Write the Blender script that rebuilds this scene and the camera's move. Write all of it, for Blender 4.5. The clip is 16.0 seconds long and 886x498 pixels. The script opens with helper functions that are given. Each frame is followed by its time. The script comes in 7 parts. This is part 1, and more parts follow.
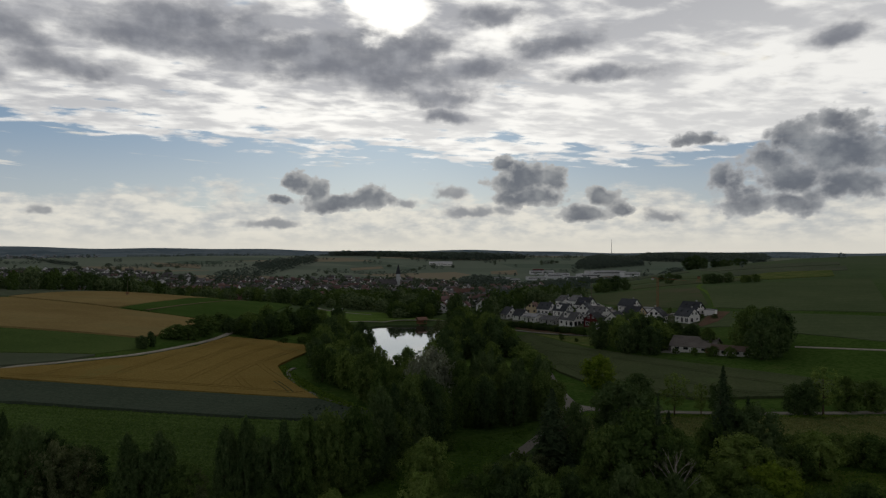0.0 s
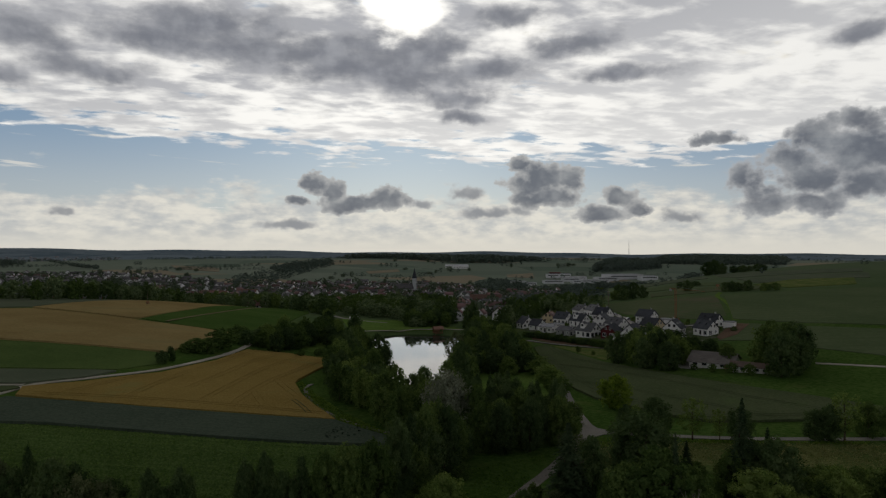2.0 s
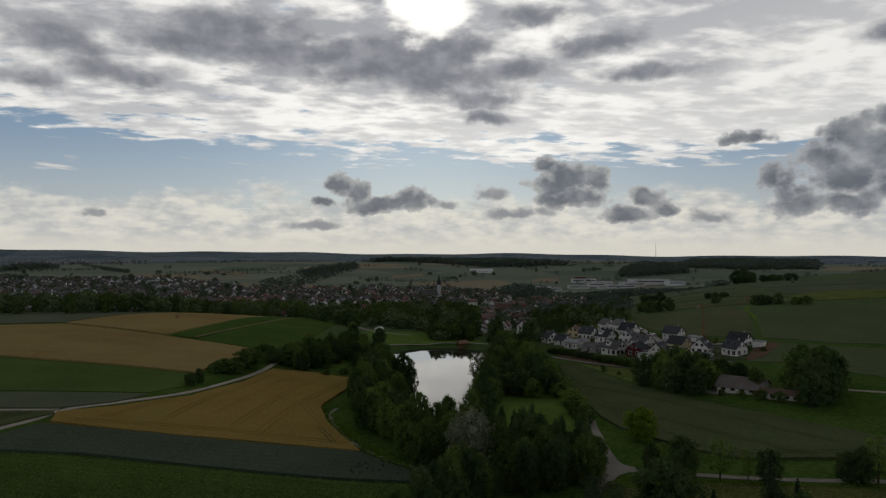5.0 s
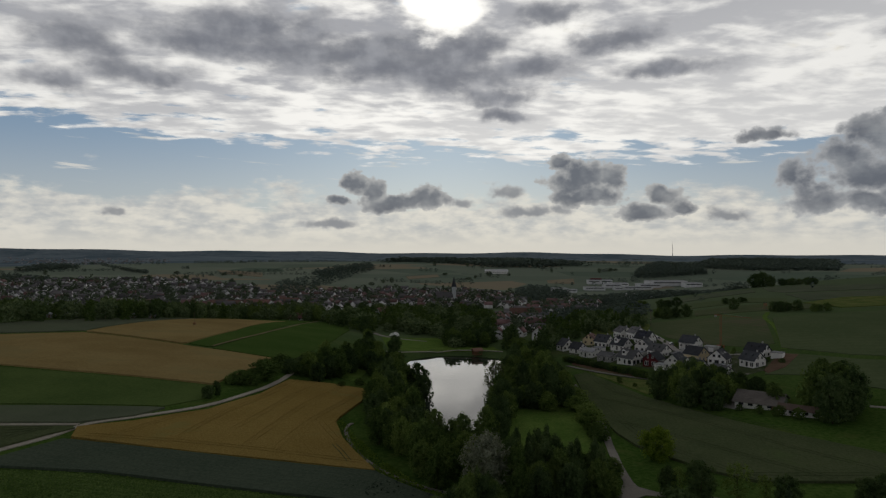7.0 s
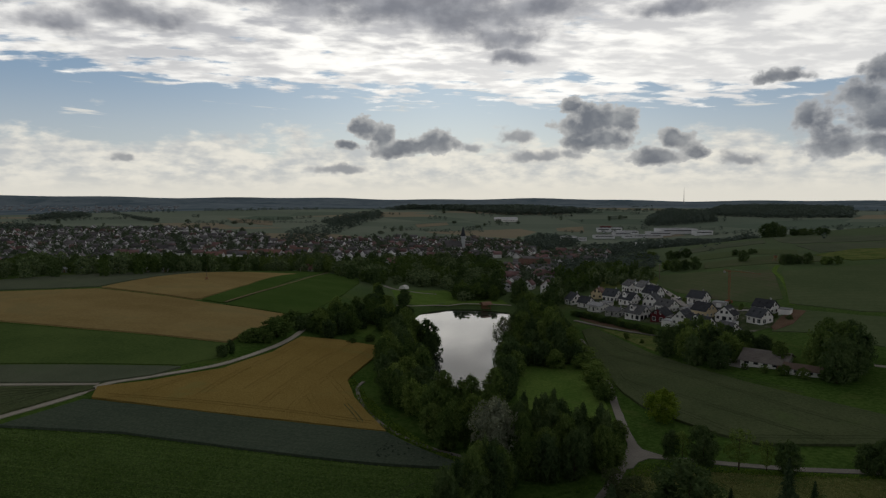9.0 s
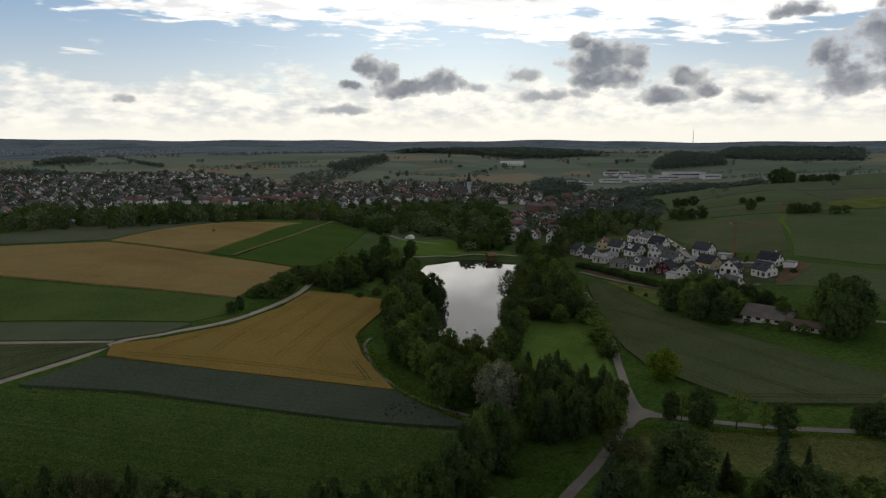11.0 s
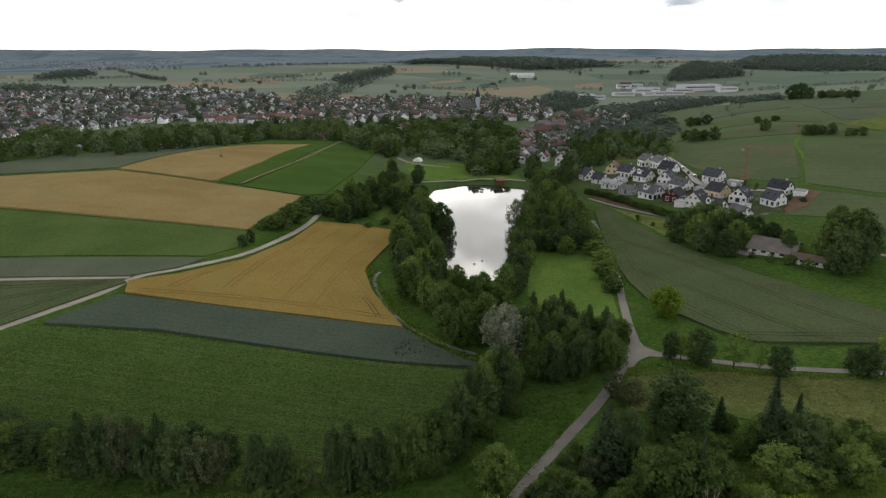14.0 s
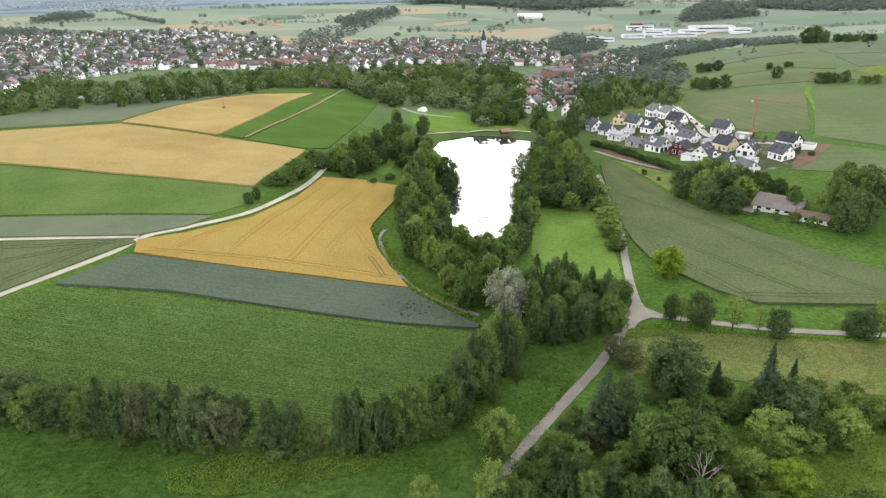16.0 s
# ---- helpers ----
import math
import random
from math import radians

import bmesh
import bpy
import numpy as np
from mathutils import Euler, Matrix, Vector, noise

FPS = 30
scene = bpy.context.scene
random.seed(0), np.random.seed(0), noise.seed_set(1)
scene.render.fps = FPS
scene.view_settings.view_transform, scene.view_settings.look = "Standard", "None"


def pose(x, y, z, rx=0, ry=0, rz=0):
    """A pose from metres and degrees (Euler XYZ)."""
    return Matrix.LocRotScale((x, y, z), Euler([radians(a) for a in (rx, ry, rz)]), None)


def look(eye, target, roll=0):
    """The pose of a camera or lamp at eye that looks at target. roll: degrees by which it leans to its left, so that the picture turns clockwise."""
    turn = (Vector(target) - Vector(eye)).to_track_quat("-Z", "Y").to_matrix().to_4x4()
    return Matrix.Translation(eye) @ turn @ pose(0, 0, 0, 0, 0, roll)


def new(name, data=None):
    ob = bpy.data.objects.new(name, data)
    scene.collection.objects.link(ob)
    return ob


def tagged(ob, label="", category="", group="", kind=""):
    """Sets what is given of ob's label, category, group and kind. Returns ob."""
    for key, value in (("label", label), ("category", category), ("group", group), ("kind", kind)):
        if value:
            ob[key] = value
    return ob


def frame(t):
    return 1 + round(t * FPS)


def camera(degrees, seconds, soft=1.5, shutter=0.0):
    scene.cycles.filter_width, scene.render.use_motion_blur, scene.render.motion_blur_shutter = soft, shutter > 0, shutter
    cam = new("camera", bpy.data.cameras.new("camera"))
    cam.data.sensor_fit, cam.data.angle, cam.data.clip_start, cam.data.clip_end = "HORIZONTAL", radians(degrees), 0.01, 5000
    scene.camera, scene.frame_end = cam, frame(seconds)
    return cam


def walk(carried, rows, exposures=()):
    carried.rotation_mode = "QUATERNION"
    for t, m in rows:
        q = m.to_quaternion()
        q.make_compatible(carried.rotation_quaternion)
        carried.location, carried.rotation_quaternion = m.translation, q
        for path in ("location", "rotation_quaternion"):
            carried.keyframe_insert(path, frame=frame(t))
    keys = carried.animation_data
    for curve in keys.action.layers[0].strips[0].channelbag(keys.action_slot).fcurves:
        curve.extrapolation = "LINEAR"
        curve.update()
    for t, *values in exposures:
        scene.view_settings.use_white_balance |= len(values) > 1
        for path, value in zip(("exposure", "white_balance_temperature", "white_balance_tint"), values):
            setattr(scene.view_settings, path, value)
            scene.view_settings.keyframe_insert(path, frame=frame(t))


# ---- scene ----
cam = camera(69.5, 16.0, 1.25)
PATH = [
    (0, pose(0.02, 0.77, 36.00, 90.31, 0.01, -0.00)),
    (0.5, pose(0.01, 0.67, 37.34, 90.30, -0.02, 0.37)),
    (1, pose(0.01, 0.57, 38.68, 90.32, -0.04, 0.77)),
    (1.5, pose(0.01, 0.47, 40.03, 90.32, -0.02, 1.10)),
    (2, pose(0.03, 0.37, 41.38, 90.37, 0.03, 1.45)),
    (2.5, pose(0.04, 0.28, 42.75, 90.37, -0.04, 1.82)),
    (3, pose(0.06, 0.20, 44.13, 90.40, -0.04, 2.18)),
    (3.5, pose(0.08, 0.14, 45.52, 90.40, -0.03, 2.53)),
    (4, pose(0.10, 0.09, 46.92, 90.41, -0.02, 2.91)),
    (6.5, pose(0.21, -0.07, 53.95, 90.44, -0.02, 4.68)),
    (7, pose(0.24, -0.09, 55.36, 90.28, -0.02, 5.00)),
    (7.5, pose(0.27, -0.11, 56.78, 89.36, -0.02, 5.27)),
    (8, pose(0.31, -0.11, 58.21, 88.02, 0.04, 5.50)),
    (8.5, pose(0.34, -0.10, 59.63, 86.73, 0.07, 5.68)),
    (9, pose(0.37, -0.10, 61.05, 85.39, 0.11, 5.83)),
    (11.5, pose(0.49, -0.03, 68.09, 78.88, 0.38, 6.46)),
    (12, pose(0.52, -0.00, 69.49, 77.55, 0.43, 6.59)),
    (12.5, pose(0.56, 0.04, 70.87, 76.27, 0.44, 6.70)),
    (13, pose(0.59, 0.10, 72.23, 74.93, 0.49, 6.82)),
    (13.5, pose(0.63, 0.17, 73.57, 73.68, 0.54, 6.92)),
    (14, pose(0.69, 0.24, 74.89, 72.34, 0.57, 7.04)),
    (14.5, pose(0.75, 0.31, 76.19, 71.10, 0.62, 7.15)),
    (15, pose(0.82, 0.37, 77.47, 69.79, 0.69, 7.25)),
    (15.5, pose(0.90, 0.43, 78.74, 68.53, 0.75, 7.35)),
    (16, pose(0.97, 0.49, 80.00, 67.35, 0.79, 7.48)),
]
EXPOSURES = [(0.0, 0.03), (4.0, -0.02), (7.0, -0.06), (9.0, 0.12), (11.5, 0.72), (12.5, 1.1), (14.0, 1.78), (14.5, 2.08), (15.0, 2.54), (16.0, 3.32)]
walk(cam, PATH, EXPOSURES)

# ---- sky and sun ----
SUN_AZ, SUN_EL = radians(-4.9), radians(22.3)   # azimuth from +y towards +x


class Nodes:
    """Short hand for a node tree."""

    def __init__(self, tree):
        self.t = tree

    def node(self, kind, **sockets):
        n = self.t.nodes.new(kind)
        for k, v in sockets.items():
            self.put(n.inputs[k.replace("_", " ")], v)
        return n

    def put(self, socket, v):
        if isinstance(v, bpy.types.NodeSocket):
            self.t.links.new(v, socket)
        elif v is not None:
            socket.default_value = v

    def math(self, op, a, b=None, c=None, clamp=False):
        n = self.t.nodes.new("ShaderNodeMath")
        n.operation, n.use_clamp = op, clamp
        for s, v in zip(n.inputs, (a, b, c)):
            self.put(s, v)
        return n.outputs[0]

    def ramp(self, v, lo, hi, out_lo=0.0, out_hi=1.0):
        n = self.t.nodes.new("ShaderNodeMapRange")
        n.interpolation_type = "SMOOTHSTEP"
        for s, x in zip(n.inputs, (v, lo, hi, out_lo, out_hi)):
            self.put(s, x)
        return n.outputs[0]

    def mix(self, f, a, b, blend="MIX"):
        n = self.t.nodes.new("ShaderNodeMix")
        n.data_type, n.blend_type = "RGBA", blend
        self.put(n.inputs[0], f)
        self.put(n.inputs[6], a if not isinstance(a, tuple) else (*a, 1))
        self.put(n.inputs[7], b if not isinstance(b, tuple) else (*b, 1))
        return n.outputs[2]

    def noise(self, vec, scale, detail=5.0, rough=0.55, dist=0.0, color=False):
        n = self.t.nodes.new("ShaderNodeTexNoise")
        if vec is not None:
            self.put(n.inputs["Vector"], vec)
        n.inputs["Scale"].default_value = scale
        n.inputs["Detail"].default_value = detail
        n.inputs["Roughness"].default_value = rough
        n.inputs["Distortion"].default_value = dist
        return n.outputs["Color" if color else "Fac"]

    def xyz(self, x, y, z=0.0):
        n = self.t.nodes.new("ShaderNodeCombineXYZ")
        for s, v in zip(n.inputs, (x, y, z)):
            self.put(s, v)
        return n.outputs[0]


world = bpy.data.worlds.new("cloudy_sky")
scene.world = world
world.use_nodes = True
world.node_tree.nodes.clear()
N = Nodes(world.node_tree)
coord = N.node("ShaderNodeTexCoord").outputs["Generated"]
sep = N.node("ShaderNodeSeparateXYZ", Vector=coord)
sx, sy, sz = sep.outputs
az = N.math("ARCTAN2", sx, sy)
el = N.math("ARCSINE", sz)
nishita = N.node("ShaderNodeTexSky")
nishita.sky_type, nishita.sun_disc = "NISHITA", False
nishita.sun_elevation, nishita.sun_rotation = SUN_EL, SUN_AZ
nishita.dust_density, nishita.air_density = 1.5, 1.0
blue = N.mix(0.75, N.mix(1.0, nishita.outputs[0], (0.30, 0.40, 0.56), "MULTIPLY"), N.mix(N.ramp(el, 0.05, 0.2), (4.4, 4.75, 4.9), (2.0, 2.95, 4.05)))

# glow round the veiled sun
SUN_DIR = Vector((math.sin(SUN_AZ) * math.cos(SUN_EL), math.cos(SUN_AZ) * math.cos(SUN_EL), math.sin(SUN_EL)))
dot = N.t.nodes.new("ShaderNodeVectorMath")
dot.operation = "DOT_PRODUCT"
N.put(dot.inputs[0], coord)
dot.inputs[1].default_value = SUN_DIR
glow_wide = N.math("POWER", N.math("MAXIMUM", dot.outputs["Value"], 0.0), 14.0)
glow_core = N.math("POWER", N.math("MAXIMUM", dot.outputs["Value"], 0.0), 420.0)

# high sheet of torn cloud, on a plane overhead
den = N.math("ADD", N.math("MAXIMUM", sz, 0.0), 0.09)
px, py = N.math("DIVIDE", sx, den), N.math("DIVIDE", sy, den)
tilt_x = N.math("ADD", N.math("MULTIPLY", px, 0.97), N.math("MULTIPLY", py, 0.22))
tilt_y = N.math("ADD", N.math("MULTIPLY", px, -0.22), N.math("MULTIPLY", py, 0.97))
sheet_vec = N.xyz(N.math("MULTIPLY", tilt_x, 0.7), tilt_y)
sheet_a = N.noise(sheet_vec, 1.1, 4, 0.55, 0.2)
sheet_b = N.noise(sheet_vec, 5.5, 6, 0.55, 0.12)
sheet = N.math("ADD", N.math("MULTIPLY", sheet_a, 0.5), N.math("MULTIPLY", sheet_b, 0.5))
# the sheet ends over the horizon along a slanting edge
edge = N.math("ADD", el, N.math("MULTIPLY", N.math("MINIMUM", az, 0.0), 0.055))
edge_lift = N.ramp(edge, 0.095, 0.195, -0.17, 0.1)
sheet_mask = N.ramp(N.math("ADD", sheet, edge_lift), 0.45, 0.53)
# thick and thin puffs of the sheet: bright where thin, grey where thick
puffs = N.math("ADD", N.math("MULTIPLY", N.noise(sheet_vec, 1.7, 4, 0.55, 0.2), 0.45), N.math("MULTIPLY", N.noise(sheet_vec, 7.0, 5, 0.52, 0.15), 0.55))
sheet_grey = N.ramp(puffs, 0.4, 0.58)
white = N.mix(glow_wide, (8.5, 8.4, 8.1), (10.4, 10.2, 9.7))
thick = N.math("MULTIPLY", N.ramp(el, 0.15, 0.3, 0.55, 0.85), N.ramp(N.math("SUBTRACT", el, N.math("MULTIPLY", az, 0.25)), 0.1, 0.4, 0.7, 1.1))
sheet_col = N.mix(N.math("MULTIPLY", sheet_grey, thick), white, (3.3, 3.4, 3.75))

# pale bank of haze and small cumulus low over the horizon
bank_vec = N.xyz(az, N.math("MULTIPLY", el, 2.4))
bank_n = N.math("ADD", N.math("MULTIPLY", N.noise(bank_vec, 7.0, 4, 0.5), 0.55), N.math("MULTIPLY", N.noise(bank_vec, 26.0, 7, 0.6), 0.45))
bank_mask = N.math("MAXIMUM", N.ramp(N.math("ADD", bank_n, N.ramp(el, 0.03, 0.12, 0.22, -0.16)), 0.42, 0.58),
                   N.ramp(el, 0.05, 0.0, 0.0, 0.96))
bank_grey = N.ramp(N.math("ADD", N.math("MULTIPLY", N.noise(bank_vec, 10.0, 4, 0.5), 0.5), N.math("MULTIPLY", N.noise(bank_vec, 36.0, 5, 0.52), 0.5)), 0.38, 0.64)
bank_col = N.mix(bank_grey, (7.7, 7.35, 6.5), (4.6, 4.75, 4.8))
bank_col = N.mix(N.ramp(el, 0.045, 0.0), bank_col, (6.9, 6.6, 5.85))
# thin bright streaks in the blue gap
streak_vec = N.xyz(N.math("MULTIPLY", az, 1.0), N.math("MULTIPLY", N.math("ADD", el, N.math("MULTIPLY", az, 0.05)), 14.0))
streak = N.math("MULTIPLY", N.ramp(N.noise(streak_vec, 7.0, 5, 0.5), 0.63, 0.72), N.ramp(el, 0.08, 0.1))

# dark cumulus: fields of ellipses in azimuth and elevation, with billowed edges and flatter bases
wob_vec = N.xyz(az, N.math("MULTIPLY", el, 1.25))
wob = N.t.nodes.new("ShaderNodeSeparateColor")
N.put(wob.inputs[0], N.noise(wob_vec, 17.0, 5, 0.55, 0.0, True))
caz = N.math("ADD", az, N.math("MULTIPLY", N.math("SUBTRACT", wob.outputs[0], 0.5), 0.06))
cel = N.math("ADD", el, N.math("MULTIPLY", N.math("SUBTRACT", wob.outputs[1], 0.5), 0.035))
bulge = N.node("ShaderNodeTexVoronoi", Vector=wob_vec, Scale=46.0)
bulge.feature = "SMOOTH_F1"
bulge.inputs["Smoothness"].default_value, bulge.inputs["Detail"].default_value, bulge.inputs["Roughness"].default_value = 0.35, 3.0, 0.5
billow = N.math("SUBTRACT", bulge.outputs["Distance"], 0.8)
fray = N.math("SUBTRACT", N.noise(wob_vec, 30.0, 7, 0.58), 0.5)
drift = N.math("SUBTRACT", N.noise(N.xyz(az, N.math("MULTIPLY", el, 2.0)), 13.0, 7, 0.56), 0.5)


def puff(a, e, ra, re):
    """Distance field of one lobe: below 1 inside."""
    u = N.math("DIVIDE", N.math("SUBTRACT", caz, a), ra)
    v = N.math("DIVIDE", N.math("SUBTRACT", cel, e), re)
    v = N.math("MAXIMUM", v, N.math("MULTIPLY", v, -1.35))
    return N.math("SQRT", N.math("ADD", N.math("MULTIPLY", u, u), N.math("MULTIPLY", v, v)))


def cloud(groups, bulging, frayed, torn=0.0):
    """The field of several clouds, with bulges and frayed edges."""
    d = None
    for lobe in [q for g in groups for q in g]:
        p = puff(*lobe)
        d = p if d is None else N.math("SMOOTH_MIN", d, p, 0.3)
    d = N.math("ADD", d, N.math("ADD", N.math("MULTIPLY", billow, bulging), N.math("MULTIPLY", fray, frayed)))
    return N.math("ADD", d, N.math("MULTIPLY", drift, torn)) if torn else d


low_clouds = [
    [(-0.223, 0.105, 0.022, 0.024), (-0.195, 0.093, 0.028, 0.026), (-0.118, 0.08, 0.045, 0.026), (-0.162, 0.074, 0.056, 0.018), (-0.253, 0.077, 0.019, 0.01)],
    [(0.095, 0.137, 0.02, 0.015), (0.123, 0.112, 0.058, 0.035), (0.17, 0.107, 0.03, 0.03), (0.132, 0.084, 0.066, 0.022)],
    [(0.245, 0.084, 0.032, 0.022), (0.216, 0.055, 0.043, 0.017), (0.269, 0.062, 0.022, 0.017)],
]
east_clouds = [
    [(0.508, 0.153, 0.04, 0.025), (0.556, 0.131, 0.065, 0.052), (0.476, 0.129, 0.041, 0.028), (0.417, 0.102, 0.028, 0.032), (0.441, 0.07, 0.044, 0.024),
     (0.5, 0.1, 0.05, 0.03), (0.508, 0.067, 0.042, 0.021), (0.568, 0.087, 0.06, 0.027), (0.556, 0.171, 0.04, 0.018), (0.65, 0.12, 0.08, 0.05)],
    [(0.37, 0.16, 0.04, 0.012)],
]
small_clouds = [
    [(0.014, 0.092, 0.027, 0.012), (0.041, 0.061, 0.041, 0.013), (0.093, 0.065, 0.023, 0.011)],
    [(-0.257, 0.044, 0.045, 0.009), (0.332, 0.053, 0.029, 0.011), (-0.566, 0.056, 0.019, 0.009), (-0.061, 0.074, 0.02, 0.01)],
]
high_clouds = [
    [(-0.171, 0.282, 0.203, 0.04), (-0.066, 0.267, 0.14, 0.04), (-0.101, 0.322, 0.05, 0.024), (-0.004, 0.238, 0.068, 0.024), (-0.24, 0.294, 0.15, 0.034),
     (-0.12, 0.29, 0.17, 0.05), (-0.07, 0.305, 0.12, 0.03), (-0.33, 0.302, 0.14, 0.04), (0.041, 0.275, 0.075, 0.026), (0.014, 0.207, 0.042, 0.014)],
    [(-0.615, 0.281, 0.075, 0.033), (-0.64, 0.229, 0.05, 0.024), (-0.536, 0.251, 0.084, 0.024), (-0.45, 0.299, 0.13, 0.031), (-0.357, 0.324, 0.13, 0.032)],
    [(0.071, 0.352, 0.068, 0.022), (0.179, 0.309, 0.07, 0.024), (0.245, 0.265, 0.09, 0.015)],
    [(0.559, 0.283, 0.04, 0.02)],
]
low_d, east_d, small_d, high_d = cloud(low_clouds, 0.5, 0.35), cloud(east_clouds, 0.5, 0.5), cloud(small_clouds, 0.4, 1.0), cloud(high_clouds, 0.15, 0.4, 1.9)
modelling = N.ramp(N.math("SUBTRACT", N.noise(wob_vec, 22.0, 5, 0.5), N.math("MULTIPLY", billow, 0.12)), 0.36, 0.74)


def cumulus(below, d, rim, mid, dark, sharp, deep):
    """Lays one field of clouds over the sky: bright thin rims, dark thick middles."""
    mask = N.ramp(d, 1.0 + sharp, 1.0 - sharp)
    col = N.mix(N.math("MULTIPLY", modelling, 0.8), dark, mid)
    col = N.mix(N.ramp(d, 1.0 - deep, 1.0 + sharp), col, rim)
    return N.mix(N.math("MULTIPLY", mask, 0.96), below, col)


sky = N.mix(N.math("MULTIPLY", streak, 0.8), blue, (6.6, 6.5, 6.1))
sky = N.mix(sheet_mask, sky, sheet_col)
sky = N.mix(N.math("MULTIPLY", bank_mask, 0.88), sky, bank_col)
sky = cumulus(sky, high_d, (5.0, 5.0, 5.1), (3.3, 3.4, 3.7), (1.8, 1.9, 2.2), 0.55, 0.9)
# the gap through which the veiled sun shines
sky = N.mix(N.ramp(N.math("ADD", glow_core, N.math("MULTIPLY", drift, 0.9)), 0.3, 0.62), sky, (12.0, 11.7, 11.0))
sky = cumulus(sky, small_d, (5.0, 4.95, 4.8), (3.8, 3.85, 3.85), (2.6, 2.7, 2.85), 0.4, 0.6)
sky = cumulus(sky, east_d, (4.4, 4.45, 4.5), (2.9, 3.05, 3.2), (1.25, 1.37, 1.62), 0.2, 0.6)
sky = cumulus(sky, low_d, (4.6, 4.6, 4.5), (3.2, 3.3, 3.35), (1.35, 1.47, 1.7), 0.1, 0.55)
# unseen thick cloud added to shade the valley: overhead and behind, away from the bright gap round the sun
cover = N.math("MAXIMUM", N.ramp(el, 0.40, 0.62), N.ramp(N.math("ABSOLUTE", az), 0.85, 1.35))
cover_col = N.mix(N.ramp(N.noise(coord, 3.5, 6, 0.6), 0.35, 0.7), (0.9, 0.9, 0.95), (1.6, 1.6, 1.6))
# low down behind it is raised, to lighten walls turned from the sun
cover_col = N.mix(N.ramp(el, 0.5, 0.1), cover_col, (5.0, 5.0, 5.05))
sky = N.mix(cover, sky, cover_col)
bg = N.node("ShaderNodeBackground", Color=sky, Strength=0.1)
N.t.links.new(bg.outputs[0], N.node("ShaderNodeOutputWorld").inputs[0])

sun = new("sun", bpy.data.lights.new("sun", "SUN"))
sun.data.energy, sun.data.angle, sun.data.color = 0.22, radians(44), (1.0, 0.95, 0.86)
sun.matrix_world = look(SUN_DIR * 1000, (0, 0, 0))

# ---- materials ----


def material(name, low, high, scale, fine=None, rough=0.85, bump=0.0, vary=0.0, spec=0.0, island=0.0, fine_mix=0.5, metal=0.0, patch=None, rows=None):
    """A surface of two colours mixed by coarse and fine noise in metres; vary: change from object to object; island: from leaf to leaf."""
    m = bpy.data.materials.new(name)
    m.use_nodes = True
    n = Nodes(m.node_tree)
    bsdf = m.node_tree.nodes["Principled BSDF"]
    pos = n.node("ShaderNodeNewGeometry")
    where = pos.outputs["Position"]
    a = n.noise(where, 1.0 / scale, 4, 0.6)
    b = n.noise(where, 1.0 / (fine or scale / 12), 4, 0.65)
    f = n.math("ADD", n.math("MULTIPLY", a, 1 - fine_mix), n.math("MULTIPLY", b, fine_mix))
    f = n.ramp(f, 0.36, 0.64)
    col = n.mix(f, low, high)
    if patch:
        pm = n.ramp(n.noise(where, 1.0 / patch[1], 5, 0.65, 0.4), patch[2], patch[2] + 0.12)
        col = n.mix(n.math("MULTIPLY", pm, patch[3]), col, patch[0])
    if rows:  # turn, spacing, share, colour of sown rows
        turn, gap, share, tint = rows
        along = n.node("ShaderNodeMapping", Vector=where, Rotation=(0, 0, turn)).outputs[0]
        across = n.node("ShaderNodeSeparateXYZ", Vector=along).outputs[1]
        wave = n.math("SINE", n.math("ADD", n.math("MULTIPLY", across, 6.283 / gap), n.math("MULTIPLY", b, 2.5)), 0.0)
        col = n.mix(n.math("MULTIPLY", n.ramp(wave, 0.0, 0.9), share), col, tint)
    amount = None
    if vary:
        amount = n.math("MULTIPLY", n.math("SUBTRACT", n.node("ShaderNodeObjectInfo").outputs["Random"], 0.5), vary)
    if island:
        i = n.math("MULTIPLY", n.math("SUBTRACT", pos.outputs["Random Per Island"], 0.5), island)
        amount = i if amount is None else n.math("ADD", amount, i)
    if amount is not None:
        hsv = n.node("ShaderNodeHueSaturation", Color=col, Value=n.math("ADD", amount, 1.0), Hue=n.math("MULTIPLY_ADD", amount, -0.035, 0.5))
        col = hsv.outputs[0]
    n.put(bsdf.inputs["Base Color"], col)
    bsdf.inputs["Roughness"].default_value = rough
    bsdf.inputs["Specular IOR Level"].default_value = spec
    bsdf.inputs["Metallic"].default_value = metal
    if bump:
        bn = n.node("ShaderNodeBump", Height=b, Strength=min(1.0, bump), Distance=(fine or scale / 12) * 0.5)
        n.put(bsdf.inputs["Normal"], bn.outputs[0])
    return m


def leaf_material(name, low, high, vary=0.5, island=0.5):
    """Foliage: matt leaves that let part of the light through."""
    m = material(name, low, high, 4.0, 0.6, 0.9, 0.0, vary, 0.0, island)
    n = Nodes(m.node_tree)
    bsdf = m.node_tree.nodes["Principled BSDF"]
    col = bsdf.inputs["Base Color"].links[0].from_socket
    thin = n.node("ShaderNodeBsdfTranslucent", Color=n.mix(1.0, col, (1.25, 1.2, 0.7), "MULTIPLY"))
    both = n.node("ShaderNodeMixShader", Fac=0.22)
    n.put(both.inputs[1], bsdf.outputs[0])
    n.put(both.inputs[2], thin.outputs[0])
    n.put(m.node_tree.nodes["Material Output"].inputs["Surface"], both.outputs[0])
    return m


